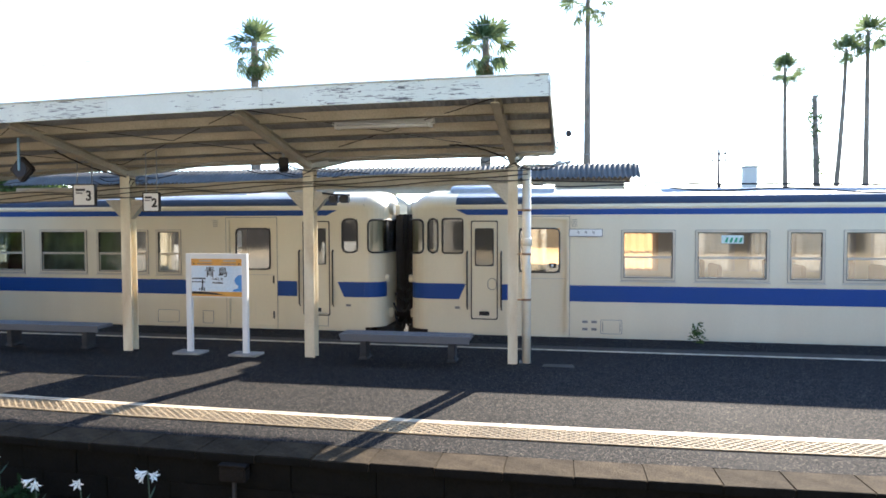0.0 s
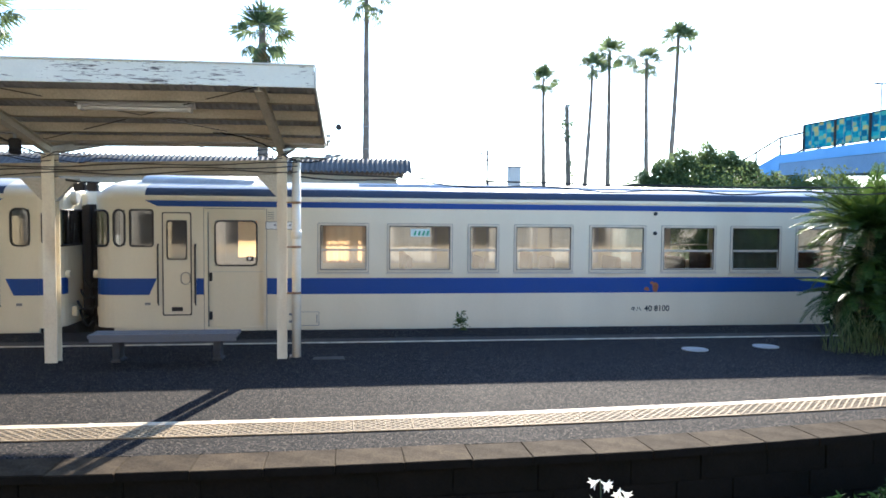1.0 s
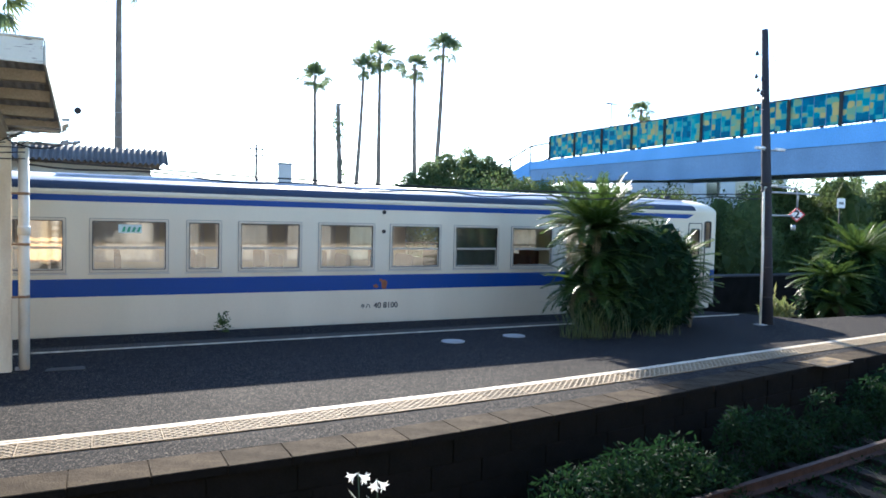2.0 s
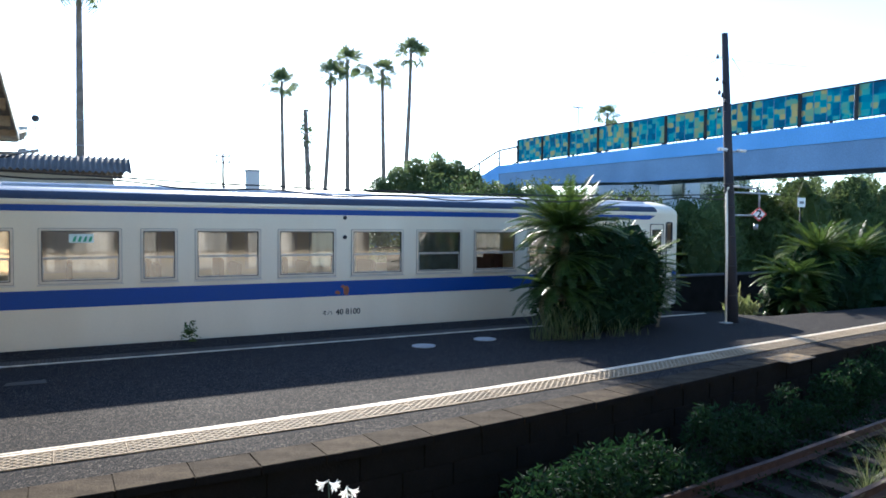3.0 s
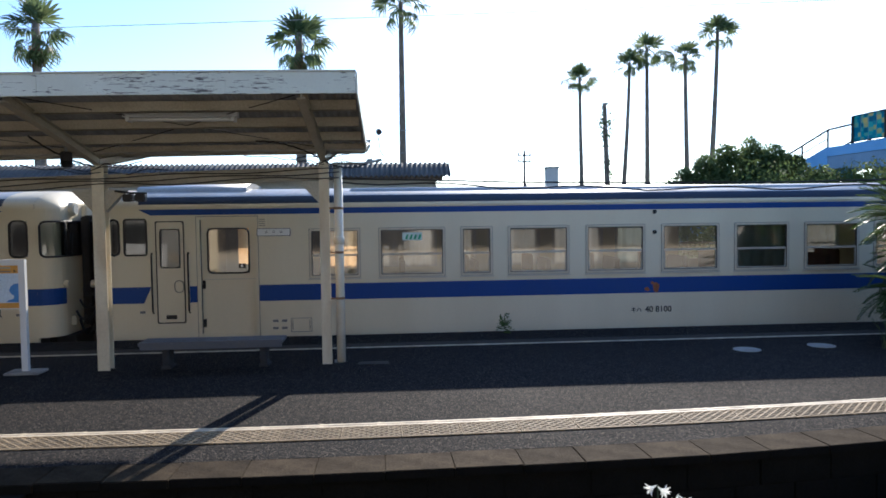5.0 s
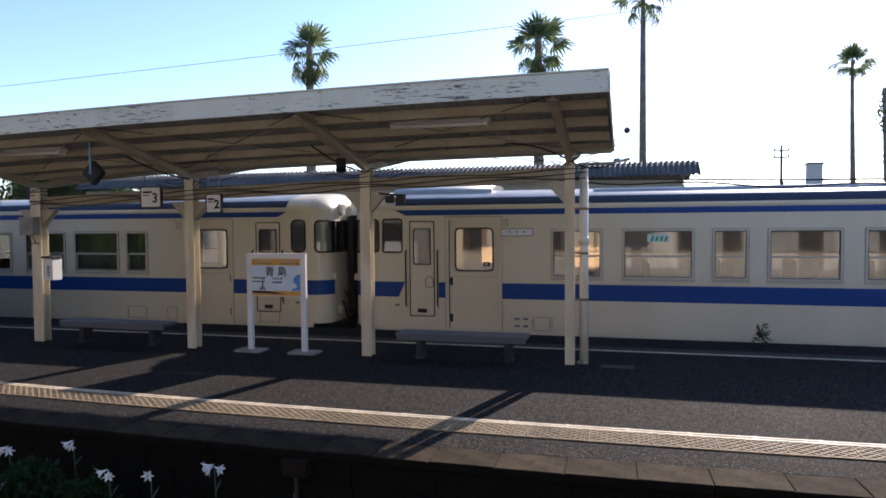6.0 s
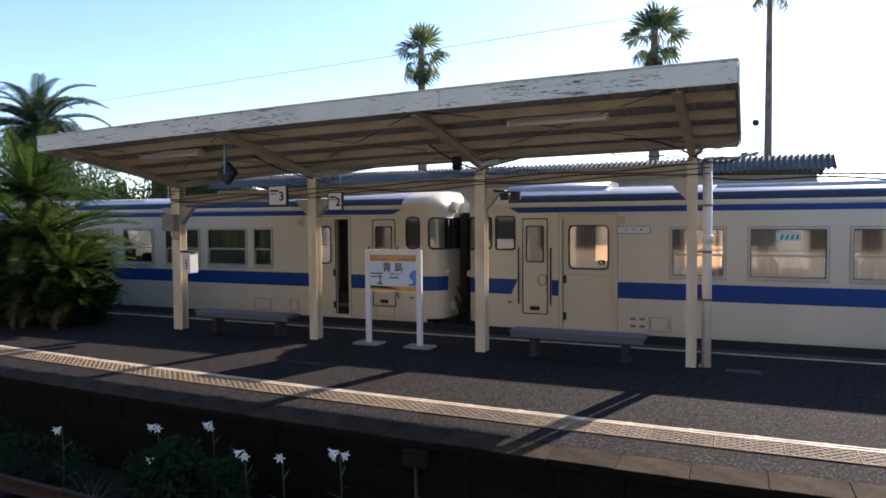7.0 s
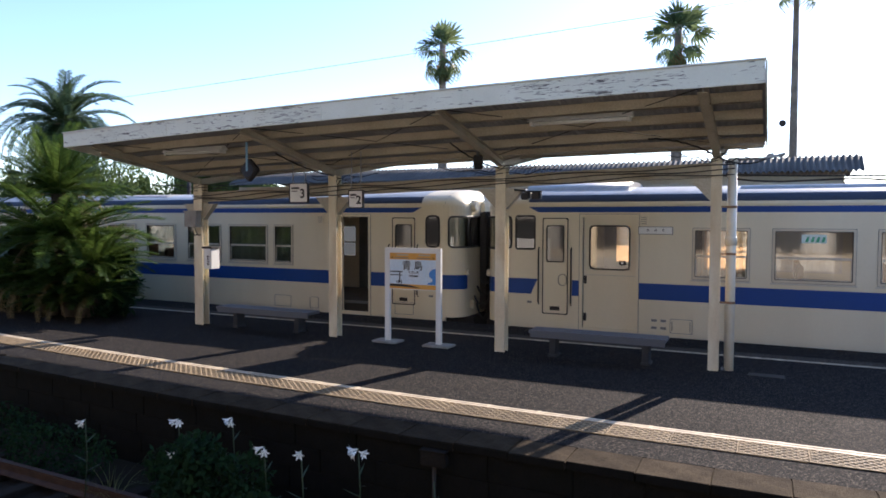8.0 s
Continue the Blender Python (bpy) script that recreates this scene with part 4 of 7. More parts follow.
def canopy():
    c = empty("platform_canopy", pose(-5.5, 10.42, 0), "old butterfly platform canopy with peeling white fascia and cream steel posts", "canopy")
    o = Matrix.Translation((5.5, -10.42, 0))

    def add(name, bm, material, label="", smooth=False):
        ob = part(name, bm, material, c, label, smooth)
        ob.matrix_basis = o
        return ob
    front = [7.93, 8.6, 9.3, 10.0, 10.58]
    for ys in (front, [10.62, 11.4, 12.2, 12.98]):
        s = corrugated("roof_sheet", RX0, RX1, ys, lambda x, y: roof_z(y) + fall(x), M_CORRUGATED, c, "grey corrugated roof sheets")
        s.matrix_basis = o
    # fascia boards in lengths, with a cap strip
    for ys, zt in ((7.90, 3.675), (13.01, 3.485)):
        x = RX0
        for w in (2.4, 2.9, 2.1, 2.0, 1.41):
            a, b = x + 0.0006, x + w - 0.0006
            h = 0.235 if ys < 9 else 0.13
            bm = box(a, b, ys - 0.03, ys, zt - h, zt, 0.004)
            follow(bm, 3)
            add("fascia_board", bm, M_PEEL, "white fascia board with flaking paint")
            x += w
        bm = box(RX0 - 0.01, RX1 + 0.01, ys - 0.045, ys + 0.06, zt + 0.002, zt + 0.022, 0.004)
        follow(bm)
        add("cap_strip", bm, M_CANOPYPAINT)
    for x in (RX0 - 0.012, RX1 + 0.002):
        bm = bmesh.new()
        pts = [(7.90, 3.675), (10.6, 3.19), (10.6, 3.05), (7.90, 3.44)]
        a = [bm.verts.new((x, y, z + fall(x))) for y, z in pts]
        b = [bm.verts.new((x + 0.02, y, z + fall(x))) for y, z in pts]
        bm.faces.new(a), bm.faces.new(b[::-1])
        for k in range(4):
            bm.faces.new((a[k], b[k], b[(k + 1) % 4], a[(k + 1) % 4]))
        bmesh.ops.recalc_face_normals(bm, faces=bm.faces)
        add("gable_board", bm, M_CANOPYPAINT, "painted gable board")
    # the valley gutter over the posts
    bm = bmesh.new()
    box(RX0 + 0.01, RX1 - 0.01, 10.46, 10.76, 3.088, 3.10, bm=bm)
    box(RX0 + 0.01, RX1 - 0.01, 10.46, 10.475, 3.1005, 3.17, bm=bm)
    box(RX0 + 0.01, RX1 - 0.01, 10.745, 10.76, 3.1005, 3.18, bm=bm)
    add("valley_gutter", follow(bm), M_STEELCREAM, "painted valley gutter")
    # purlins
    for y in (8.02, 8.62, 9.25, 9.88, 11.3, 12.1, 12.9):
        bm = bmesh.new()
        z = roof_z(y)
        box(RX0 + 0.03, RX1 - 0.03, y - 0.05, y - 0.035, z - 0.13, z - 0.002, bm=bm)
        box(RX0 + 0.03, RX1 - 0.03, y - 0.05, y + 0.03, z - 0.13, z - 0.12, bm=bm)
        follow(bm)
        add("purlin", bm, M_STEELCREAM, "cream painted purlin")
    # posts, rafters, brackets
    for i, x in enumerate(POSTS):
        zt = 2.90 + fall(x)
        bm = bmesh.new()
        w = 0.085 if i else 0.11
        if i == 3:
            w = 0.07
        t = 0.014
        deep = 0.17 if i < 3 else 0.10
        h = hbeam(zt, 2 * w, deep, t)
        merge(bm, h, Matrix.Translation((x, 10.42 - deep / 2, 0)) @ Matrix(((0, 1, 0, 0), (0, 0, -1, 0), (1, 0, 0, 0), (0, 0, 0, 1))))
        bmesh.ops.recalc_face_normals(bm, faces=bm.faces)
        add("post", bm, M_POST, "cream steel post with rust stains")
        for dirn, y1, sl in ((1, 8.0, 0.212), (-1, 12.95, 0.155)):
            y0 = 10.42
            L = abs(y1 - y0) / math.cos(math.atan(sl))
            b = hbeam(L, 0.10, 0.12)
            m = Matrix.Translation((x, y0, 3.005 + fall(x))) @ pose(0, 0, 0, 0, 0, -90 if dirn > 0 else 90) @ pose(0, 0, 0, 0, -math.degrees(math.atan(sl)), 0)
            bm = merge(bmesh.new(), b, m)
            add("rafter", bm, M_STEELCREAM, "cream steel rafter")
        # knee plates under the long beam
        for sg in (-1, 1):
            if (i == 3 and sg > 0):
                continue
            xx = x + sg * w
            bm = bmesh.new()
            zb = 2.55 + 0.03 * (x + 5.5)
            tri = [(xx, zb - 0.30), (xx + sg * 0.30, zb + 0.02), (xx, zb + 0.02)]
            a = [bm.verts.new((p, 10.36, q)) for p, q in tri]
            b2 = [bm.verts.new((p, 10.48, q)) for p, q in tri]
            bm.faces.new(a), bm.faces.new(b2[::-1])
            for k in range(3):
                bm.faces.new((a[k], b2[k], b2[(k + 1) % 3], a[(k + 1) % 3]))
            bmesh.ops.recalc_face_normals(bm, faces=bm.faces)
            add("knee_bracket", bm, M_STEELCREAM, "cream knee bracket")
    b = hbeam(POSTS[3] - POSTS[0], 0.13, 0.19)
    for v in b.verts:
        v.co.x += POSTS[0]
        v.co.y += 10.42
        v.co.z += 2.79 + 0.03 * (v.co.x + 5.5)
    add("long_beam", b, M_STEELCREAM, "cream steel beam between the posts")
    # wind bracing rods under the sheets
    for x0, x1 in zip(POSTS, POSTS[1:]):
        for ya, yb in ((8.1, 10.3), (10.3, 8.1)):
            za, zb = roof_z(ya) - 0.10, roof_z(yb) - 0.10
            add("brace_rod", tube([(x0, ya, za + fall(x0)), (x1, yb, zb + fall(x1))], 0.006, 5), M_POLEDARK)
    return c


canopy()


def strip_light(x0, x1, y):
    z = roof_z(y) + fall(x0) - 0.10
    f = empty("strip_light", pose((x0 + x1) / 2, y, z), "unlit white fluorescent strip light under the canopy", "strip light", "canopy lights")
    w = (x1 - x0) / 2
    bm = slab([(-0.09, -0.01), (-0.03, 0.06), (0.03, 0.06), (0.09, -0.01)], -w, w)
    bm.transform(Matrix.Rotation(radians(90), 4, 'Z'))
    bmesh.ops.recalc_face_normals(bm, faces=bm.faces)
    part("reflector", bm, M_WHITE, f)
    for dy in (-0.045, 0.045):
        part("tube", tube([(-w + 0.05, dy, -0.035), (w - 0.05, dy, -0.035)], 0.018, 8), M_WHITE, f)
    for sx in (-1, 1):
        part("holder", box(sx * (w - 0.05) - 0.02, sx * (w - 0.05) + 0.02, -0.075, 0.075, -0.06, -0.011, 0.004), M_WHITE, f)
        part("rod", tube([(sx * w * 0.7, 0, 0.06), (sx * w * 0.7, 0, 0.10)], 0.008, 6), M_STEEL, f)


strip_light(-2.98, -1.62, 8.85)
strip_light(-9.62, -8.28, 8.85)


def downpipe():
    p = empty("downpipe", pose(-0.535, 10.51, 0), "cream rainwater downpipe with rusty clips beside the last post", "downpipe")
    part("pipe", tube([(0, 0, 0), (0, 0, 3.0)], 0.065, 16), M_PIPE, p)
    part("sleeve", tube([(0, 0, 1.78), (0, 0, 1.88), (0, 0, 1.9)], 0.06, 14, taper=[0.078, 0.078, 0.071]), M_PIPE, p)
    for z in (0.95, 1.64, 2.3):
        part("clip", tube([(0, 0, z), (0, 0, z + 0.035)], 0.070, 14), M_CLIP, p, "rusty pipe clip")
        part("arm", box(-0.18, -0.04, -0.06, -0.035, z + 0.005, z + 0.03), M_CLIP, p)
    part("foot", box(-0.10, -0.05, -0.05, 0.05, 0.0, 0.03), M_CONCRETE, p)


downpipe()


def number_plate_sign(x0, x1, z0, z1, digit):
    """A hanging plate with a track number."""
    y = 9.75
    s = empty("track_number_sign", pose((x0 + x1) / 2, y, (z0 + z1) / 2), "white hanging plate with the track number " + digit, "sign", "track numbers")
    w, h = (x1 - x0) / 2, (z1 - z0) / 2
    part("plate", box(-w, w, -0.02, 0.02, -h, h, 0.004), M_WHITE, s)
    part("edge", ring(rounded(-w - 0.012, w + 0.012, -h - 0.012, h + 0.012, 0.01, 1), rounded(-w + 0.004, w - 0.004, -h + 0.004, h - 0.004, 0.01, 1), -0.026, 0.026), M_BLACK, s)
    text("digit", digit, h * 1.35, pose(w * 0.45, -0.023, -h * 0.12), M_BLACK, s, bold=0.006)
    for k in range(2):
        part("small_lettering", box(-w * 0.8, w * (0.10 - 0.25 * k), -0.023, -0.0205, h * (0.40 - 0.28 * k), h * (0.62 - 0.36 * k)), M_GREYPRINT if k else M_BLACK, s)
    for sx in (-0.7, 0.7):
        part("hanger", tube([(sx * w, 0, h), (sx * w, 0, roof_z(y) + fall(x0) - 0.06 - (z0 + z1) / 2)], 0.009, 6), M_STEEL, s)


number_plate_sign(-7.62, -7.25, 2.42, 2.74, "3")
number_plate_sign(-6.40, -6.14, 2.32, 2.60, "2")


def hanging_board():
    """A dark diamond board on a pale blue rod under the canopy."""
    b = empty("hanging_clock_board", pose(-7.70, 8.8, 2.92), "dark blue diamond board on a pale blue rod under the canopy", "hanging board")
    bm = box(-0.14, 0.14, -0.05, 0.05, -0.14, 0.14, 0.02)
    bm.transform(Matrix.Rotation(radians(45), 4, 'Y'))
    part("board", bm, M_BLACK, b)
    part("face", tube([(0, -0.052, 0), (0, -0.058, 0)], 0.11, 20), M_ROOFBLUE, b)
    part("rod", box(-0.018, 0.018, -0.08, -0.06, -0.02, roof_z(8.8) + fall(-7.7) - 2.92, 0.003), M_BLUESTEEL, b)


hanging_board()


def loudspeaker(x, y, z, turn, tilt):
    s = empty("loudspeaker", pose(x, y, z, tilt, 0, turn), "black box loudspeaker fixed under the canopy", "loudspeaker", "loudspeakers")
    part("case", box(-0.07, 0.07, -0.06, 0.06, -0.10, 0.10, 0.015), M_BLACK, s)
    part("grille", box(-0.055, 0.055, -0.068, -0.06, -0.08, 0.08, 0.004), M_UNDER, s)
    part("bracket", box(-0.02, 0.02, -0.02, 0.02, 0.10, 0.30, 0.004), M_STEEL, s)


loudspeaker(-3.98, 9.5, 2.98, 25, -35)


def floodlight(x, y, z, n):
    f = empty("floodlight", pose(x, y, z), "pair of black floodlights on the post bracket", "floodlight")
    for k in range(n):
        dx = -0.08 + 0.17 * k
        h = part("lamp_head", box(dx - 0.07, dx + 0.07, -0.10, 0.03, -0.06, 0.05, 0.015), M_BLACK, f)
        part("lens", box(dx - 0.055, dx + 0.055, -0.108, -0.10, -0.045, 0.035), M_RUBBER, h)
    part("arm", tube([(-0.3, 0.05, 0.10), (-0.1, 0.04, 0.07), (0.15, 0.04, 0.06)], 0.015, 8), M_BLACK, f)


floodlight(-3.40, 10.28, 2.50, 2)


def post_boxes():
    b = empty("switch_box", pose(-10.43, 10.26, 2.12), "grey metal switch box on the canopy post", "switch box")
    part("case", box(-0.16, 0.16, -0.08, 0.07, -0.16, 0.14, 0.01), M_CONCRETE, b)
    part("lid", box(-0.175, 0.175, -0.095, 0.075, 0.14, 0.165, 0.006), M_CONCRETE, b)
    for dx in (-0.05, 0.05):
        part("wire", tube(sagging((dx, 0, -0.16), (dx + 0.12, 0.03, -0.30), 0.08), 0.008, 6), M_CABLE, b)
    t = empty("white_box", pose(-10.02, 10.34, 1.35), "white steel box with black lettering on the canopy post", "box")
    part("case", box(-0.09, 0.11, -0.13, 0.10, -0.21, 0.19, 0.008), M_WHITE, t)
    part("cover", box(-0.12, 0.14, -0.16, 0.10, 0.19, 0.23, 0.012), M_UNDER, t)
    for k in range(4):
        part("lettering", box(0.0, 0.05, -0.134, -0.1305, 0.02 - 0.05 * k, 0.05 - 0.05 * k), M_BLACK, t)


post_boxes()


def station_sign():
    s = empty("station_sign", pose(-5.51, 10.33, 0), "white station name board on two square posts", "station sign")
    for sx in (-1, 1):
        part("post", box(sx * 0.49 - 0.045, sx * 0.49 + 0.045, -0.035, 0.035, 0.03, 1.64, 0.004), M_WHITE, s)
        part("base", box(sx * 0.49 - 0.24, sx * 0.49 + 0.24, -0.16, 0.16, 0.0, 0.035, 0.008), M_CONCRETE, s, "concrete foot slab")
    part("top_bar", box(-0.455, 0.455, -0.035, 0.035, 1.57, 1.64, 0.004), M_WHITE, s)
    bd = part("board", box(-0.455, 0.455, -0.02, 0.02, 0.93, 1.57, 0.002), M_WHITE, s)
    part("header", box(-0.44, 0.44, -0.024, -0.021, 1.445, 1.555), M_ORANGE, bd, "orange header with direction arrows")
    part("picture", box(-0.44, 0.44, -0.024, -0.021, 1.025, 1.44), M_SKYPRINT, bd, "pale sky and sea picture")
    part("footer", box(-0.44, 0.44, -0.024, -0.021, 0.945, 1.022), M_ORANGE, bd)
    bm = slab([(-0.44, 0.985), (-0.1, 0.975), (0.16, 0.965), (-0.02, 1.005), (-0.2, 1.02), (-0.44, 1.022)], -0.0265, -0.0245)
    bmesh.ops.recalc_face_normals(bm, faces=bm.faces)
    part("shore", bm, M_BLACK, bd)
    bm = slab([(0.44, 1.03), (0.27, 1.03), (0.30, 1.06), (0.37, 1.08), (0.38, 1.12), (0.33, 1.16), (0.31, 1.20), (0.33, 1.25), (0.38, 1.29), (0.44, 1.30)], -0.0265, -0.0245)
    bmesh.ops.recalc_face_normals(bm, faces=bm.faces)
    part("wave", bm, M_SEAPRINT, bd)
    for x0, x1, z0, z1 in ((-0.43, -0.19, 1.225, 1.245), (-0.43, -0.20, 1.17, 1.185), (-0.255, -0.235, 1.05, 1.22), (-0.31, -0.29, 1.045, 1.075), (-0.225, -0.205, 1.03, 1.09), (-0.275, -0.255, 1.03, 1.09)):
        part("torii_mark", box(x0, x1, -0.0265, -0.0245, z0, z1), M_BLACK, bd)
    text("name", "青 島", 0.175, pose(0.0, -0.0245, 1.33), M_BLACK, bd, "station name in black characters", bold=0.002)
    text("reading", "あおしま", 0.05, pose(0.02, -0.0245, 1.225), M_BLACK, bd, bold=0.0015)
    text("roman_name", "AOSHIMA", 0.042, pose(0.02, -0.0245, 1.165), M_BLACK, bd, bold=0.0015)
    for x0, x1 in ((-0.30, -0.08), (0.12, 0.34)):
        part("small_lettering", box(x0, x1, -0.0265, -0.0245, 1.51, 1.535), M_STEELCREAM, bd)
        part("small_lettering", box(x0 - 0.04, x1, -0.0265, -0.0245, 1.465, 1.48), M_GREYPRINT, bd)
    for sx in (-1, 1):
        bm = slab([(sx * 0.415, 1.475), (sx * 0.385, 1.455), (sx * 0.385, 1.495)], -0.0265, -0.0245)
        bmesh.ops.recalc_face_normals(bm, faces=bm.faces)
        part("arrow", bm, M_BLACK, bd)


station_sign()


def bench(x0, x1, legs, y, label):
    b = empty("bench", pose((x0 + x1) / 2, y, 0), label, "bench", "platform benches")
    c = (x0 + x1) / 2
    for k in range(3):
        yy = -0.19 + 0.135 * k
        part("seat_board", box(x0 - c, x1 - c, yy, yy + 0.125, 0.355, 0.41, 0.008), M_BENCH, b)
    part("front_rail", box(x0 - c + 0.02, x1 - c - 0.02, -0.17, -0.14, 0.30, 0.354), M_BENCH, b)
    for x in legs:
        part("leg", box(x - c - 0.05, x - c + 0.05, -0.11, 0.13, 0.04, 0.354, 0.01), M_DARKCON, b)
        part("foot", box(x - c - 0.07, x - c + 0.08, -0.13, 0.15, 0.0, 0.04, 0.012), M_DARKCON, b, "concrete foot")


bench(-3.42, -1.36, (-3.06, -1.66), 10.42, "long blue-grey platform bench on two concrete legs")
bench(-9.86, -7.66, (-9.45, -7.98), 10.45, "long blue-grey platform bench on two concrete legs")


def manhole(x, y):
    m = tagged(part("manhole_cover", tube([(0, 0, 0.0), (0, 0, 0.008), (0, 0, 0.012)], 0.2, 28, taper=[0.21, 0.21, 0.19]), M_CONCRETE), "pale round concrete cover in the asphalt", "manhole cover", "platform covers")
    m.location = (x, y, 0)


manhole(5.84, 10.57)
manhole(7.17, 10.72)


def debris():
    s = tagged(part("stain_plate", slab([(-0.24, -0.1), (0.24, -0.12), (0.22, 0.12), (-0.22, 0.1)], 0.0, 0.006), M_TACTILE), "rusty patch plate on the asphalt", "patch", kind="structure")
    s.matrix_basis = pose(-0.05, 10.35, 0.0065, -90)


debris()


# ---- the far canopy behind the train ----
def far_canopy():
    c = empty("far_canopy", pose(-14.0, 16.6, -0.98), "far platform canopy with corrugated roof and cream beams", "canopy")
    o = Matrix.Translation((14.0, -16.6, 0.98))
    zf = lambda x, y: 3.09 + (y - 15.9) * 0.56
    s = corrugated("roof_sheet", -14.7, 1.62, [15.9, 16.2, 16.52], zf, M_FARSHEET, c, "grey corrugated roof sheets", 0.115, 0.05)
    s.matrix_basis = o
    s = corrugated("roof_sheet", -14.7, 1.62, [16.54, 17.8, 19.0], lambda x, y: 3.44 - (y - 16.5) * 0.12, M_FARSHEET, c, "", 0.115, 0.035)
    s.matrix_basis = o
    for name, b in (("eaves_beam", box(-14.6, 1.3, 16.05, 16.13, 2.80, 2.90)), ("eaves_beam", box(-14.6, 1.25, 16.25, 16.33, 2.93, 3.06)), ("soffit", box(-14.6, 1.25, 16.14, 18.9, 2.905, 2.925)),
                    ("gable", box(1.255, 1.28, 16.05, 18.9, 2.86, 3.06))):
        part(name, b, M_STEELCREAM, c).matrix_basis = o
    for x in (0.6, -4.4, -9.4, -14.4):
        part("post", box(x - 0.08, x + 0.08, 17.22, 17.38, -0.98, 3.0), M_POST, c).matrix_basis = o
    for x in (0.95, 0.6):
        part("hanger", box(x, x + 0.12, 16.6, 16.75, 2.6, 2.9), M_STEELCREAM, c).matrix_basis = o


far_canopy()


# ---- poles, wires and signs at the platform's end ----
def utility_pole():
    p = empty("utility_pole", pose(13.36, 10.30, 0), "dark leaning utility pole with white conduit and insulators", "utility pole")
    top = Vector((-0.66, -0.14, 6.20))
    part("pole", tube([(0, 0, 0), top * 0.5, top], 0.1, 12, taper=[0.118, 0.098, 0.066]), M_POLEDARK, p)
    part("conduit", tube([(-0.29, -0.05, 0), (-0.36, -0.09, 1.5), (-0.44, -0.11, 2.82), (-0.40, -0.11, 2.94), (-0.28, -0.14, 2.99), (-0.09, -0.15, 2.99)], 0.024, 8), M_PIPE, p, "white conduit up the pole")
    part("foot", box(-0.40, -0.18, -0.16, 0.05, 0.0, 0.02, 0.005), M_CONCRETE, p)
    for z in (0.6, 1.25, 1.9, 2.55, 2.9, 3.05):
        q = top * (z / 6.25)
        part("band", tube([q - Vector((0, 0, 0.02)), q + Vector((0, 0, 0.02))], 0.116, 12), M_UNDER, p)
    for z, dx in ((5.72, -0.30), (5.25, -0.33), (5.22, -0.14), (4.98, -0.28), (4.93, -0.18), (4.8, -0.1), (4.6, -0.30)):
        q = top * (z / 6.25)
        part("insulator", tube([q + Vector((dx, -0.05, -0.045)), q + Vector((dx, -0.05, 0.0)), q + Vector((dx, -0.05, 0.05))], 0.03, 8, taper=[0.030, 0.034, 0.018]), M_BLACK, p)
        part("pin", tube([q, q + Vector((dx, -0.05, 0))], 0.007, 6), M_STEEL, p)
    q = top * (3.75 / 6.25)
    for sx in (-1, 1):
        part("lamp_arm", tube([q, q + Vector((sx * 0.25, -0.1, 0.02))], 0.02, 8), M_STEEL, p)
        part("lamp_head", box(q.x + sx * 0.3 - 0.12, q.x + sx * 0.3 + 0.12, q.y - 0.16, q.y - 0.04, q.z, q.z + 0.06, 0.02), M_WHITE, p, "white platform lamp head")


utility_pole()


def stop_sign():
    s = empty("stop_marker", pose(13.30, 10.30, 0), "red-edged white diamond board with a black 2", "sign")
    bm = slab([(0, -0.15), (0.15, 0), (0, 0.15), (-0.15, 0)], -0.012, 0.012)
    bmesh.ops.recalc_face_normals(bm, faces=bm.faces)
    b = part("board", bm, M_WHITE, s)
    b.matrix_basis = pose(1.10, 0.2, 2.40, 0, 0, -42)
    bm = ring([(0, -0.17), (0.17, 0), (0, 0.17), (-0.17, 0)], [(0, -0.13), (0.13, 0), (0, 0.13), (-0.13, 0)], -0.016, 0.016)
    bmesh.ops.recalc_face_normals(bm, faces=bm.faces)
    part("red_edge", bm, M_RED, b)
    text("digit", "2", 0.24, pose(0, -0.014, 0), M_BLACK, b, bold=0.008)
    part("arm", tube([(-0.10, -0.05, 2.98), (0.5, 0.10, 2.99), (0.98, 0.2, 2.98), (1.08, 0.2, 2.93), (1.10, 0.2, 2.80), (1.10, 0.2, 2.55)], 0.022, 8), M_STEEL, s)
    part("lower_arm", tube([(-0.2, -0.02, 2.36), (0.95, 0.2, 2.37)], 0.018, 8), M_STEEL, s)
    part("cross_arm", tube([(-0.25, -0.03, 2.86), (1.95, 0.3, 2.88)], 0.02, 8), M_STEEL, s)
    part("lamp", tube([(1.0, 0.2, 2.17), (1.0, 0.2, 2.05)], 0.05, 10), M_STEEL, s)


stop_sign()


def small_sign():
    s = empty("white_trackside_sign", pose(21.0, 14.0, -0.98), "small white sign on a thin post before the bushes", "sign")
    part("post", tube([(0, 0, 0), (0, 0, 3.95)], 0.02, 8), M_UNDER, s)
    part("board", box(-0.19, 0.19, -0.05, -0.03, 3.72, 4.02, 0.005), M_WHITE, s)
    part("lettering", box(-0.11, 0.10, -0.054, -0.0505, 3.83, 3.91), M_GREYPRINT, s)


small_sign()


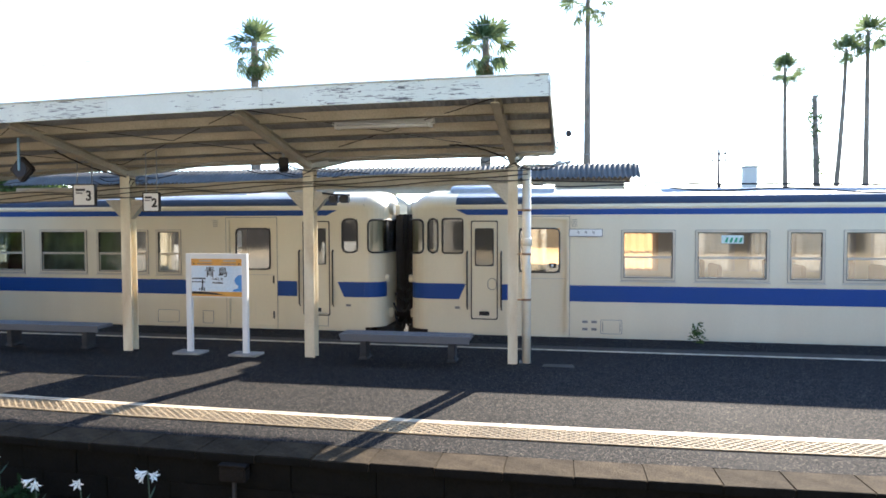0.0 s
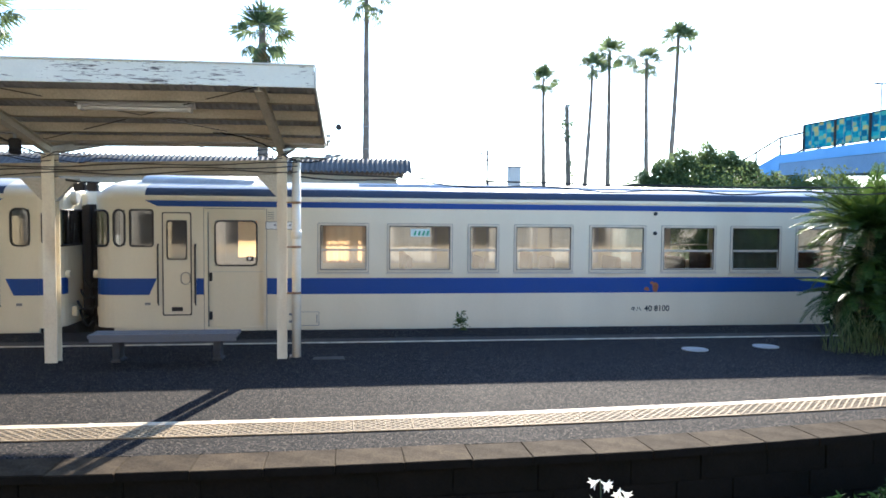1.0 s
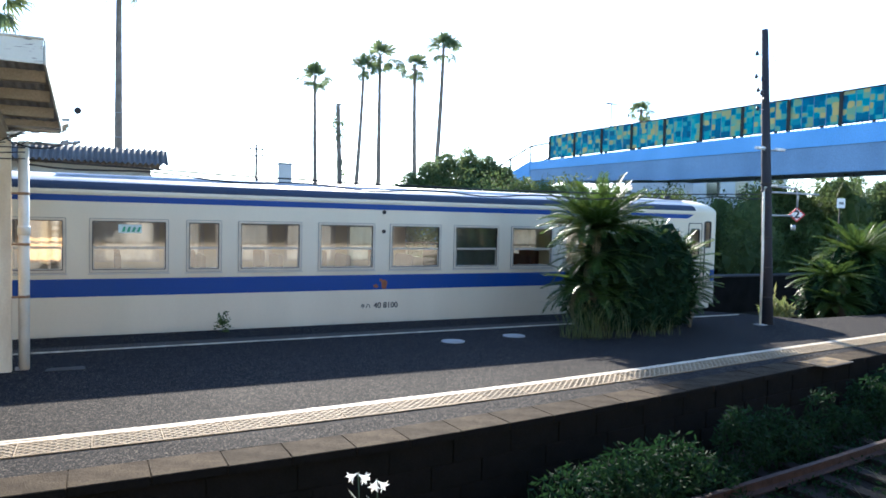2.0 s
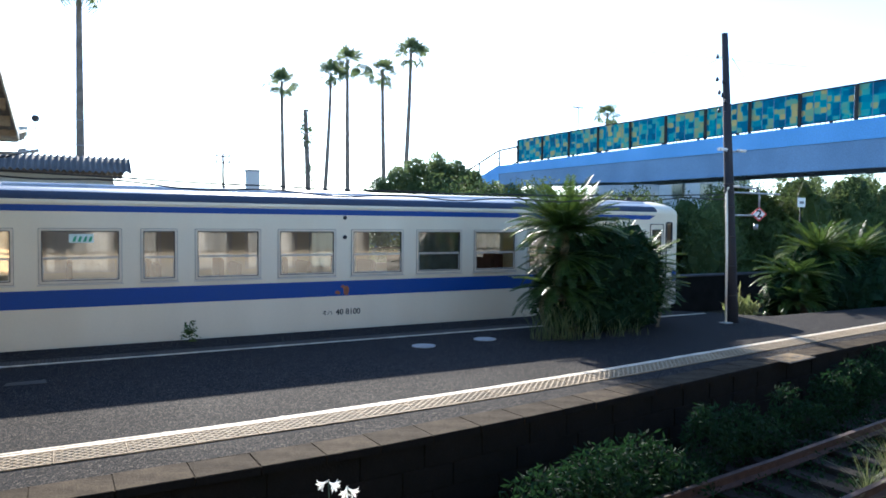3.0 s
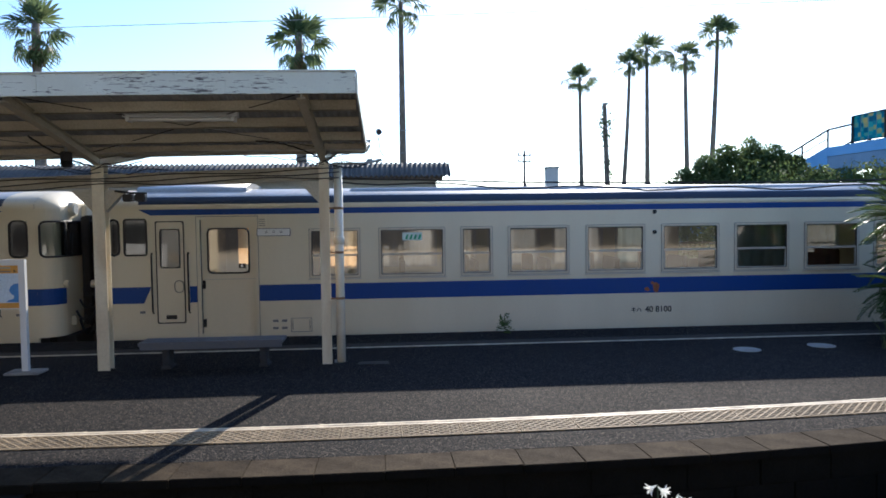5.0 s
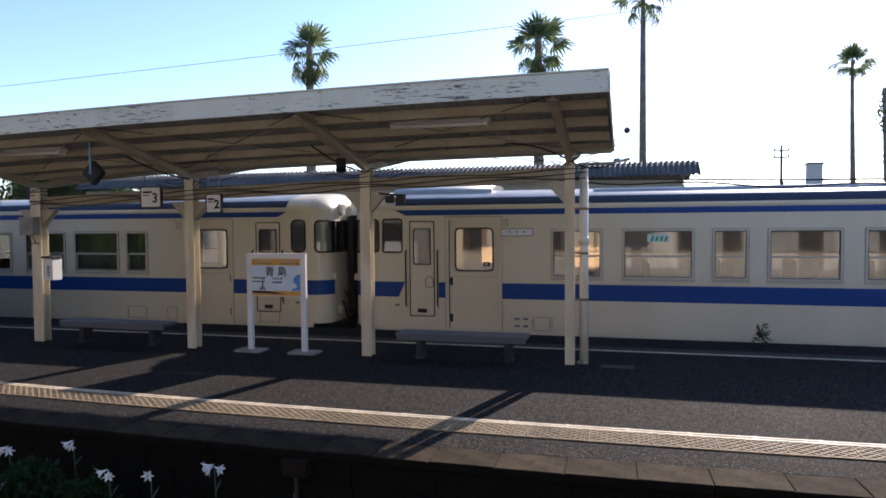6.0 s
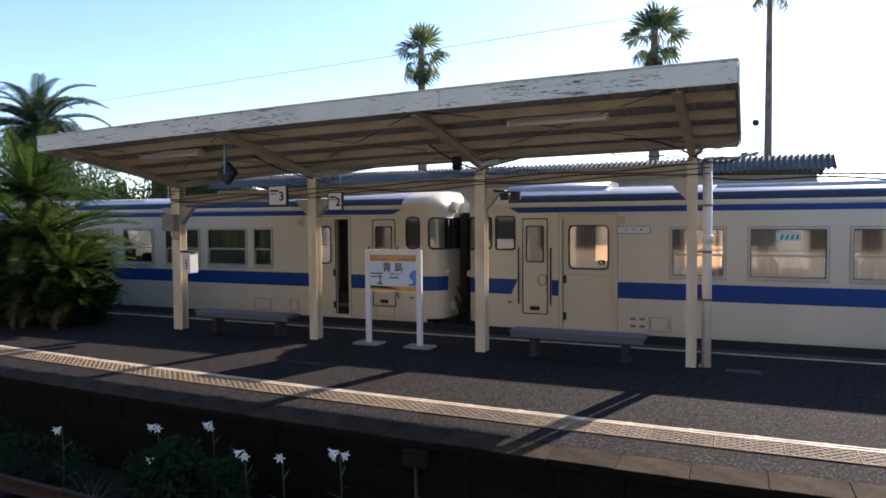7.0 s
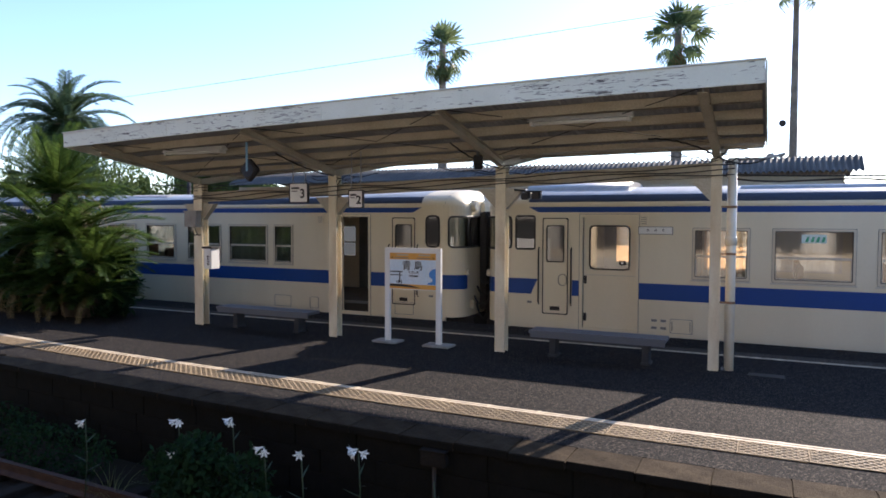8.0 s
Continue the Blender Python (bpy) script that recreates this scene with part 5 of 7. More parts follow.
def wires():
    for k, (a, b, sag, wob) in enumerate((((-0.6, 10.5, 2.77), (13.05, 10.25, 2.81), 0.15, 0.004), ((-0.6, 10.5, 2.72), (13.05, 10.25, 2.74), 0.18, 0.03))):
        tagged(part("cable", tube(sagging(a, b, sag, 40, wob), 0.013, 6), M_CABLE), "black cable slung from the canopy to the pole", "cable", "platform cables")
    for dz, wob in ((2.70, 0.02), (2.65, 0.03), (2.75, 0.012)):
        pts = []
        for i in range(60):
            x = -10.5 + 10.0 * i / 59
            pts.append((x, 10.33, dz + 0.03 * (x + 5.5) - wob * abs(math.sin(x * 1.4 + dz * 9)) - 0.02 * math.sin(x * 3 + dz * 30)))
        tagged(part("cable", tube(pts, 0.008, 5), M_CABLE), "loose black cable along the canopy beam", "cable", "canopy cables")
    tagged(part("overhead_wire", tube(sagging((-70, 30, 8.7), (45, 30, 13.0), 0.6, 40), 0.013, 5), M_STEEL), "thin overhead wire against the sky", "wire", "overhead wires")
    for a, b in (((12.46, 10.16, 5.60), (56.5, 60, 18.1)), ((12.50, 10.16, 5.32), (55.7, 60, 16.5)), ((12.43, 10.16, 5.82), (59.8, 60, 21.2)), ((12.95, 10.16, 5.71), (52, 38, 12.2))):
        tagged(part("overhead_wire", tube(sagging(a, b, 0.35, 40), 0.006, 5), M_CABLE), "thin overhead wire from the platform pole", "wire", "overhead wires")
    c = empty("cable_bracket", pose(-0.12, 10.5, 2.98), "weathered cable bracket with insulators at the canopy's end", "bracket")
    part("arm", tube([(-0.4, 0, 0.0), (-0.02, 0, 0.0), (0.10, 0.02, 0.03), (0.24, 0.05, 0.05)], 0.018, 8, taper=[0.02, 0.02, 0.022, 0.016]), M_STEEL, c)
    for x in (0.02, 0.16):
        part("insulator", tube([(x, 0.02, 0.02), (x + 0.02, 0.02, 0.04), (x + 0.06, 0.02, 0.055), (x + 0.08, 0.02, 0.06)], 0.03, 8, taper=[0.026, 0.030, 0.018, 0.024]), M_STEEL, c)
    part("horn", tube([(0.18, 0.35, 0.50), (0.20, 0.25, 0.50)], 0.05, 12, taper=[0.02, 0.048]), M_UNDER, c)
    part("stem", tube([(0.18, 0.35, 0.50), (0.22, 0.25, 0.2), (0.28, 0.05, 0.10)], 0.007, 6), M_STEEL, c)


wires()


def canopy_wiring():
    """Loose runs of cable round the post heads."""
    r = random.Random(71)
    for x in POSTS:
        for k in range(3):
            pts = []
            x0, x1 = x - r.uniform(0.3, 1.2), x + r.uniform(0.3, 1.2 if x < -1 else 0.5)
            for i in range(25):
                u = i / 24
                pts.append((x0 + (x1 - x0) * u, 10.28 - 0.12 * math.sin(u * 9 + k), 2.86 + 0.05 * k + 0.028 * (x + 5.5) - 0.05 * math.sin(u * math.pi) + 0.02 * math.sin(u * 17 + 2 * k)))
            tagged(part("cable", tube(pts, 0.007, 5), M_CABLE), "loose black cable round a canopy post head", "cable", "canopy cables")
    for a, b, sag in (((-1.55, 9.6, 3.22), (-0.78, 10.3, 3.05), -0.06), ((-0.78, 10.3, 3.05), (-0.1, 10.5, 2.98), 0.10), ((-4.3, 9.2, 3.25), (-3.95, 10.3, 2.95), 0.06), ((-7.5, 9.2, 3.22), (-7.1, 10.3, 2.9), 0.05)):
        tagged(part("cable", tube(sagging(a, b, sag, 16, 0.006), 0.012, 6), M_CABLE), "thick black cable under the canopy", "cable", "canopy cables")
    tagged(part("overhead_wire", tube(sagging((0.42, 10.75, 3.5), (30, 60, 12.5), 0.8, 30), 0.004, 5), M_STEEL), "thin overhead wire against the sky", "wire", "overhead wires")
    tagged(part("overhead_wire", tube(sagging((0.30, 10.55, 3.14), (30, 60, 10.5), 0.8, 30), 0.004, 5), M_STEEL), "thin overhead wire against the sky", "wire", "overhead wires")


canopy_wiring()


# ---- the footbridge ----
def panel_mat(name):
    """Blue, teal and sand squares printed on the screens."""
    m = bpy.data.materials.new(name)
    m.use_nodes = True
    nt = m.node_tree
    n, link = nt.nodes, nt.links.new
    b = n["Principled BSDF"]
    co, mp, vo, rp = n.new("ShaderNodeTexCoord"), n.new("ShaderNodeMapping"), n.new("ShaderNodeTexVoronoi"), n.new("ShaderNodeValToRGB")
    mp.inputs["Scale"].default_value = (0.05, 3.4, 4.1)
    vo.feature, vo.distance = 'SMOOTH_F1', 'CHEBYCHEV'
    vo.inputs["Scale"].default_value, vo.inputs["Smoothness"].default_value, vo.inputs["Randomness"].default_value = 1.0, 0.5, 0.45
    ob, off, sc, sep = n.new("ShaderNodeObjectInfo"), n.new("ShaderNodeVectorMath"), n.new("ShaderNodeMath"), n.new("ShaderNodeSeparateColor")
    sc.operation, sc.inputs[1].default_value = 'MULTIPLY', 40.0
    link(ob.outputs["Random"], sc.inputs[0]), link(sc.outputs[0], off.inputs[1])
    link(co.outputs["Object"], mp.inputs[0]), link(mp.outputs[0], off.inputs[0]), link(off.outputs[0], vo.inputs["Vector"])
    link(vo.outputs["Color"], sep.inputs[0])
    e = rp.color_ramp.elements
    e[0].position, e[1].position = 0.05, 0.92
    e[0].color, e[1].color = (0.012, 0.16, 0.26, 1), (0.44, 0.42, 0.24, 1)
    for p, c in ((0.32, (0.016, 0.24, 0.36, 1)), (0.52, (0.05, 0.38, 0.44, 1)), (0.64, (0.14, 0.40, 0.38, 1)), (0.80, (0.32, 0.38, 0.26, 1))):
        k = e.new(p)
        k.color = c
    link(sep.outputs[0], rp.inputs[0]), link(rp.outputs[0], b.inputs["Base Color"])
    b.inputs["Roughness"].default_value = 0.35
    t, mx = n.new("ShaderNodeBsdfTranslucent"), n.new("ShaderNodeMixShader")
    mx.inputs[0].default_value = 0.72
    link(rp.outputs[0], t.inputs[0]), link(b.outputs[0], mx.inputs[1]), link(t.outputs[0], mx.inputs[2]), link(mx.outputs[0], n["Material Output"].inputs[0])
    return m


M_PANEL = panel_mat("printed_screen")


def footbridge():
    """Local axes: the deck runs along -y from the head of the stairs, x points away from the platform."""
    g = empty("footbridge", pose(24.08, 34.38, -0.98, 0, 0, 6.36), "pale blue steel footbridge with printed blue screens over the tracks", "footbridge")
    o = Matrix.Translation((0, 0, 0.98))

    def add(name, bm, material, label=""):
        ob = part(name, bm, material, g, label)
        ob.matrix_basis = o
        return ob

    def plate(x0, x1, outline, name, material, label=""):
        """A plate of that (y, z) outline from x0 to x1."""
        bm = bmesh.new()
        a = [bm.verts.new((x0, p, q)) for p, q in outline]
        b = [bm.verts.new((x1, p, q)) for p, q in outline]
        bm.faces.new(a), bm.faces.new(b[::-1])
        for k in range(len(a)):
            bm.faces.new((a[k], b[k], b[(k + 1) % len(a)], a[(k + 1) % len(a)]))
        bmesh.ops.recalc_face_normals(bm, faces=bm.faces)
        return add(name, bm, material, label)

    def top(u):
        return 7.10 + 0.0154 * u

    def deck(u):
        return 5.72 + 0.019 * u

    end, bays, step = 44.5, 21, 2.12
    for x in (0.0, 2.5):
        for k in range(bays):
            u = k * step
            if x == 0.0:
                for j in range(4):
                    u1 = u + 0.075 + 0.493 * j
                    plate(x - 0.012, x + 0.012, [(-u1, deck(u1) + 0.10), (-u1 - 0.478, deck(u1 + 0.478) + 0.10), (-u1 - 0.478, top(u1 + 0.478) - 0.001), (-u1, top(u1) - 0.001)], "screen", M_PANEL, "printed blue and sand screen")
                    if j:
                        add("mullion", box(x - 0.02, x + 0.016, -u1 - 0.001, -u1 + 0.014, deck(u) + 0.12, top(u)), M_GIRDER)
            for j in range(10):
                add("baluster", box(x - 0.012, x + 0.012, -u - 0.25 - 0.19 * j, -u - 0.226 - 0.19 * j, deck(u) + 0.01, deck(u) + 0.095), M_UNDER)
            add("screen_post", box(x - 0.06, x + 0.06, -u - 0.055, -u + 0.055, deck(u) - 0.1, top(u) + 0.03, 0.006), M_UNDER)
            plate(x - 0.03, x + 0.03, [(-u - 0.056, top(u) + 0.001), (-u - step + 0.056, top(u + step) + 0.001), (-u - step + 0.056, top(u + step) + 0.05), (-u - 0.056, top(u) + 0.05)], "top_rail", M_UNDER)
            plate(x - 0.02, x + 0.02, [(-u - 0.056, deck(u) + 0.08), (-u - step + 0.056, deck(u + step) + 0.08), (-u - step + 0.056, deck(u + step) + 0.11), (-u - 0.056, deck(u) + 0.11)], "bottom_rail", M_UNDER)
    for x in (-0.15, 2.5):
        plate(x, x + 0.16, [(1.65, 5.68), (-end, deck(end)), (-end, 5.50), (1.65, 5.20)], "deck_edge", M_BRIDGE, "pale blue deck edge")
        plate(x + 0.04, x + 0.13, [(1.65, 5.199), (-end, 5.499), (-end, 4.45), (-8, 4.27), (-1.0, 4.42), (1.65, 4.55)], "girder", M_GIRDER, "grey-blue plate girder")
        plate(x - 0.02, x + 0.15, [(-end, 4.44), (-8, 4.262), (-8, 4.22), (-end, 4.40)], "flange", M_GIRDER)
    plate(0.011, 2.499, [(1.65, 5.5), (-end, 6.2), (-end, 6.0), (1.65, 5.3)], "deck", M_CONCRETE)
    # a long gentle flight of steps down from the far end
    for x in (-0.15, 2.5):
        plate(x, x + 0.16, [(1.66, 5.72), (18.0, 0.35), (18.0, -0.5), (1.66, 4.75)], "stringer", M_BRIDGE, "pale blue stair stringer")
        add("handrail", tube([(x + 0.08, -0.1, 6.72), (x + 0.08, 1.67, 6.64), (x + 0.08, 18.0, 1.28)], 0.055, 8), M_UNDER, "dark stair handrail")
        add("handrail", tube([(x + 0.08, 1.67, 6.18), (x + 0.08, 18.0, 0.82)], 0.03, 6), M_UNDER)
        for k in range(9):
            y = 1.67 + 2.0 * k
            z = 6.64 - (y - 1.67) * 0.328
            add("baluster", tube([(x + 0.08, y, z), (x + 0.08, y, z - 0.98)], 0.05, 8), M_UNDER)
    for k in range(30):
        add("step", box(0.011, 2.499, 1.66 + k * 0.5, 2.16 + k * 0.5, 5.30 - k * 0.164, 5.42 - k * 0.164), M_CONCRETE)
    for y in (-0.9, -31.0, -43.0):
        add("pier", box(0.7, 1.7, y - 0.3, y + 0.3, -0.98, 5.25, 0.03), M_GIRDER)


footbridge()


# ---- palms, sagos, bushes ----
def leaf_cloud(blobs, n, size, seed, long=1.7, down=0.3):
    """Loose leaves spread through round masses: (x, y, z, rx, ry, rz)."""
    r = np.random.RandomState(seed)
    vol = np.array([b[3] * b[4] * b[5] for b in blobs]) ** 0.75
    pick = r.choice(len(blobs), n, p=vol / vol.sum())
    bm = bmesh.new()
    for i in pick:
        x, y, z, rx, ry, rz = blobs[i]
        v = r.normal(size=3)
        v *= (r.uniform(0.35, 1.0) ** 0.5) / np.linalg.norm(v)
        p = Vector((x + v[0] * rx, y + v[1] * ry, z + v[2] * rz))
        d = Vector(r.normal(size=3)) + Vector((0, 0, -down))
        d.normalize()
        w = d.cross(Vector(r.normal(size=3))).normalized()
        s = size * r.uniform(0.6, 1.3)
        bm.faces.new([bm.verts.new(q) for q in (p, p + d * s * long * 0.5 + w * s * 0.4, p + d * s * long, p + d * s * long * 0.5 - w * s * 0.4)])
    return bm


def filled(blobs, n, size, seed, core=0.56, **kw):
    """Loose leaves over leafy lumps, so that no sky shows through the middle."""
    bm = leaf_cloud(blobs, n, size, seed, **kw)
    r = random.Random(seed)
    for x, y, z, rx, ry, rz in blobs:
        b = bmesh.new()
        bmesh.ops.create_icosphere(b, subdivisions=3, radius=1.0)
        for v in b.verts:
            q = core * r.uniform(0.72, 1.25)
            v.co = Vector((x + v.co.x * rx * q, y + v.co.y * ry * q, z + v.co.z * rz * q))
        merge(bm, b)
    return bm


def frond_mesh(name, length, pairs, leaf, droop, seed, material, width=0.014, vee=35, curl=0.0, ahead=0.3):
    """A feather leaf along +x: an arching stem with thin leaflets in two ranks."""
    r = random.Random(seed)
    verts, faces = [], []
    P = []
    for i in range(13):
        s = i / 12
        P.append(Vector((length * (s - 0.22 * droop * s ** 3), 0, length * (0.42 * s - droop * 0.75 * s ** 2.2))))
    for i, p in enumerate(P):
        w = 0.018 * (1 - 0.8 * i / 12) * max(length, 0.8)
        verts += [(p.x, -w, p.z), (p.x, w, p.z), (p.x, 0, p.z - w)]
    for i in range(12):
        a, b = 3 * i, 3 * i + 3
        faces += [(a, b, b + 1, a + 1), (a + 1, b + 1, b + 2, a + 2), (a + 2, b + 2, b, a)]
    for k in range(pairs):
        s = 0.14 + 0.86 * k / (pairs - 1)
        f = min(s * 12, 11.999)
        i = int(f)
        p = P[i].lerp(P[i + 1], f - i)
        t = (P[i + 1] - P[i]).normalized()
        L = leaf * (0.35 + 0.65 * math.sin(math.pi * min(0.12 + 0.86 * s, 1)) ** 0.7) * r.uniform(0.85, 1.1)
        up = Vector((0, 1, 0)).cross(t) * -1
        for sg in (-1, 1):
            out = (Vector((0, sg, 0)) * math.cos(radians(vee)) + up * math.sin(radians(vee)) * r.uniform(0.6, 1.1) + t * (ahead + 0.7 * s)).normalized()
            tip = p + out * L + Vector((0, 0, -curl * L))
            mid = p + out * L * 0.55
            n0 = len(verts)
            wv = t * width
            verts += [p - wv * 0.5, p + wv * 0.5, mid + wv, tip, mid - wv]
            faces += [(n0, n0 + 1, n0 + 2, n0 + 4), (n0 + 4, n0 + 2, n0 + 3)]
    me = bpy.data.meshes.new(name)
    me.from_pydata([tuple(v) for v in verts], [], faces)
    me.materials.append(material)
    return me


SAGO_LEAVES = [frond_mesh("sago_frond", 1.2, 40, 0.20, d, 11 + i, M_SAGO, 0.0092, 26, 0.08, 0.15) for i, d in enumerate((0.28, 0.36, 0.44, 0.5))]
SAGO_DRY = frond_mesh("dry_frond", 1.1, 34, 0.16, 1.3, 21, M_SAGODRY, 0.011, 10, 0.3)
DATE_LEAVES = [frond_mesh("date_frond", 3.3, 72, 0.46, d, 31 + i, M_DATE, 0.020, 30, 0.25) for i, d in enumerate((0.75, 1.1, 1.4))]


def rosette(parent, at, count, meshes, scale, seed, low=-20, high=80, dry=0, name="frond"):
    """Leaves round a growing point, steep inside and hanging outside."""
    r = random.Random(seed)
    for k in range(count):
        s = k / count
        el = high - (high - low) * s ** 0.8 + r.uniform(-6, 6)
        az = k * 137.5 + r.uniform(-9, 9)
        me = meshes[min(int(s * len(meshes)), len(meshes) - 1)] if k < count - dry else SAGO_DRY
        ob = new(name if k < count - dry else "dry_frond", me)
        ob.parent = parent
        q = scale * r.uniform(0.82, 1.12)
        ob.matrix_basis = Matrix.Translation(at) @ pose(0, 0, 0, 0, 0, az) @ pose(0, 0, 0, 0, -(el - 22), 0) @ Matrix.Diagonal((q, q, q, 1))


def sago(at, heads, label, seed, inner):
    """A clump of sago stems, each with a head of stiff leaves."""
    g = empty("sago_palm", pose(*at), label, "sago palm", "sago palms")
    for i, (dx, dy, z, count, sc, lo, hi) in enumerate(heads):
        pts = [(dx * 0.35, dy * 0.35, 0), (dx * 0.7, dy * 0.7, z * 0.5), (dx, dy, z)]
        bm = tube(pts, 0.16, 10, taper=[0.2, 0.17, 0.15])
        part("trunk", bm, M_SAGOTRUNK, g, "rough dark sago trunk")
        rosette(g, (dx, dy, z), int(count * 1.5), SAGO_LEAVES, sc, seed + i, lo, hi, dry=count // 10)
    # inner leaves use the darker bush colour to paint in the clump's shade
    part("undergrowth", filled(inner, 2200 * len(inner), 0.05, seed, long=4, core=0.85), M_BUSH, g, "dense inner leaves, coloured dark for the clump's shade")
    return g


sago((9.75, 10.9, 0), [(-0.60, 0.0, 1.96, 60, 1.04, -4, 66), (-0.60, 0.0, 1.92, 24, 1.0, 25, 72), (-0.75, -0.2, 1.5, 26, 0.85, -30, 20), (-1.0, -0.2, 0.9, 26, 0.85, -20, 35), (0.7, 0.0, 1.35, 30, 0.85, 5, 60), (1.3, 0.0, 1.2, 34, 0.85, 0, 55), (1.45, 0.0, 0.75, 40, 0.85, -8, 40), (-0.6, -0.2, 0.6, 22, 0.8, 5, 50), (1.3, 0.1, 0.45, 30, 0.8, 5, 40)],
     "large dark sago palm clump with dry fronds on the platform", 100, [(-0.55, -0.12, 1.45, 0.42, 0.34, 0.5), (0.1, -0.2, 1.05, 0.9, 0.6, 1.0), (0.65, -0.15, 1.25, 0.95, 0.65, 0.95), (0.75, -0.3, 0.7, 0.9, 0.5, 0.7), (1.3, 0.1, 1.0, 0.65, 0.5, 0.75), (-0.35, 0.1, 0.75, 0.9, 0.55, 0.85), (0.3, -0.3, 0.45, 1.3, 0.5, 0.5)])
sago((-13.85, 10.2, 0), [(-0.5, 0.0, 2.66, 48, 1.36, 4, 84), (-0.05, -0.3, 1.72, 38, 1.75, -2, 48), (-1.6, 0.2, 1.3, 40, 1.3, 8, 55), (1.0, -0.3, 1.1, 34, 1.05, 0, 62), (0.3, -0.4, 0.8, 40, 1.0, 5, 45), (-0.9, -0.5, 0.65, 44, 1.0, 5, 50), (1.1, -0.3, 0.5, 40, 0.85, 5, 50), (-2.2, 0.1, 0.9, 44, 1.1, 5, 60), (0.3, -0.4, 0.35, 40, 0.9, 5, 45)],
     "tall tiered sago palm clump on the platform", 200, [(0, 0.1, 0.85, 1.6, 0.65, 0.95), (-0.2, 0.1, 1.6, 0.8, 0.5, 0.5), (-0.4, 0.2, 2.25, 0.5, 0.4, 0.4), (-1.8, 0.1, 0.85, 1.4, 0.65, 0.95), (0.9, 0.0, 0.65, 0.9, 0.5, 0.7)])
sago((19.4, 12.3, -0.4), [(0.2, 0.1, 1.75, 54, 1.1, -12, 66), (-1.1, -0.1, 1.15, 44, 1.0, -25, 40), (1.8, 0.1, 1.6, 50, 1.1, 0, 66), (-1.5, -0.4, 0.5, 36, 0.85, -10, 40), (3.4, 0.2, 1.5, 46, 1.15, 0, 66), (4.9, 0.0, 1.3, 44, 1.15, 0, 66)],
     "low spreading sago palm clump beyond the platform's end", 300, [(0.1, -0.35, 0.75, 0.9, 0.6, 0.95), (1.3, -0.6, 0.75, 1.2, 0.65, 1.0), (2.9, -0.6, 0.8, 1.3, 0.7, 1.05), (4.5, -0.5, 0.8, 1.3, 0.7, 1.0), (0, 0.2, 0.95, 1.6, 0.65, 1.05), (2.6, 0.2, 1.0, 1.9, 0.65, 1.15), (4.8, 0.2, 0.8, 1.3, 0.65, 1.05), (-1.4, 0, 0.55, 0.9, 0.45, 0.7)])


def date_palm(x, y, z):
    g = empty("date_palm", pose(x, y, -0.98), "tall date palm with arching feathery fronds", "palm")
    part("trunk", tube([(0, 0, 0), (0.05, 0, (z + 0.98) * 0.5), (0, 0, z + 0.98)], 0.3, 12, taper=[0.42, 0.34, 0.38]), M_TRUNK, g)
    rosette(g, (0, 0, z + 0.98), 84, DATE_LEAVES, 0.88, 77, -40, 80)


date_palm(-24.9, 18.0, 5.75)


def fan_mesh(name, seed, droop, material, petiole=0.45, blade=0.92):
    """A fan leaf along +x: a stalk, a folded fan joined to half its depth, and fingers with hanging tips."""
    r = random.Random(seed)
    verts, faces = [(0, -0.02, 0), (0, 0.02, 0), (petiole, 0.015, 0.02), (petiole, -0.015, 0.02)], [(0, 1, 2, 3)]
    n = 15
    for k in range(n):
        a = radians(-95 + 190 * k / (n - 1))
        L = blade * (0.62 + 0.38 * math.cos(a)) * r.uniform(0.86, 1.12)
        d = Vector((math.cos(a), math.sin(a), 0))
        side = Vector((-math.sin(a), math.cos(a), 0)) * L * 0.072
        c = Vector((petiole, 0, 0.02))
        fold = 0.03 if k % 2 else 0.0
        mid = c + d * L * 0.55 + Vector((0, 0, fold - droop * 0.10))
        far = c + d * L * (0.85 - 0.1 * droop) + Vector((0, 0, fold - droop * 0.32 * r.uniform(0.7, 1.2)))
        tip = c + d * L * (1.0 - 0.2 * droop) + Vector((0, 0, -droop * 0.72 * r.uniform(0.7, 1.3)))
        i = len(verts)
        verts += [tuple(c), tuple(mid - side), tuple(mid + side), tuple(far - side * 0.55), tuple(far + side * 0.55), tuple(tip)]
        faces += [(i, i + 2, i + 1), (i + 1, i + 2, i + 4, i + 3), (i + 3, i + 4, i + 5)]
    me = bpy.data.meshes.new(name)
    me.from_pydata(verts, [], faces)
    me.materials.append(material)
    return me


FANS = [fan_mesh("fan_leaf", 41, 0.12, M_PALM, 0.24, 0.74), fan_mesh("fan_leaf", 42, 0.40, M_PALM, 0.48, 0.60), fan_mesh("fan_leaf", 43, 0.75, M_PALM, 0.52, 0.58)]
FAN_DRY = fan_mesh("dry_fan_leaf", 44, 0.45, M_PALMDRY, 0.45, 0.62)


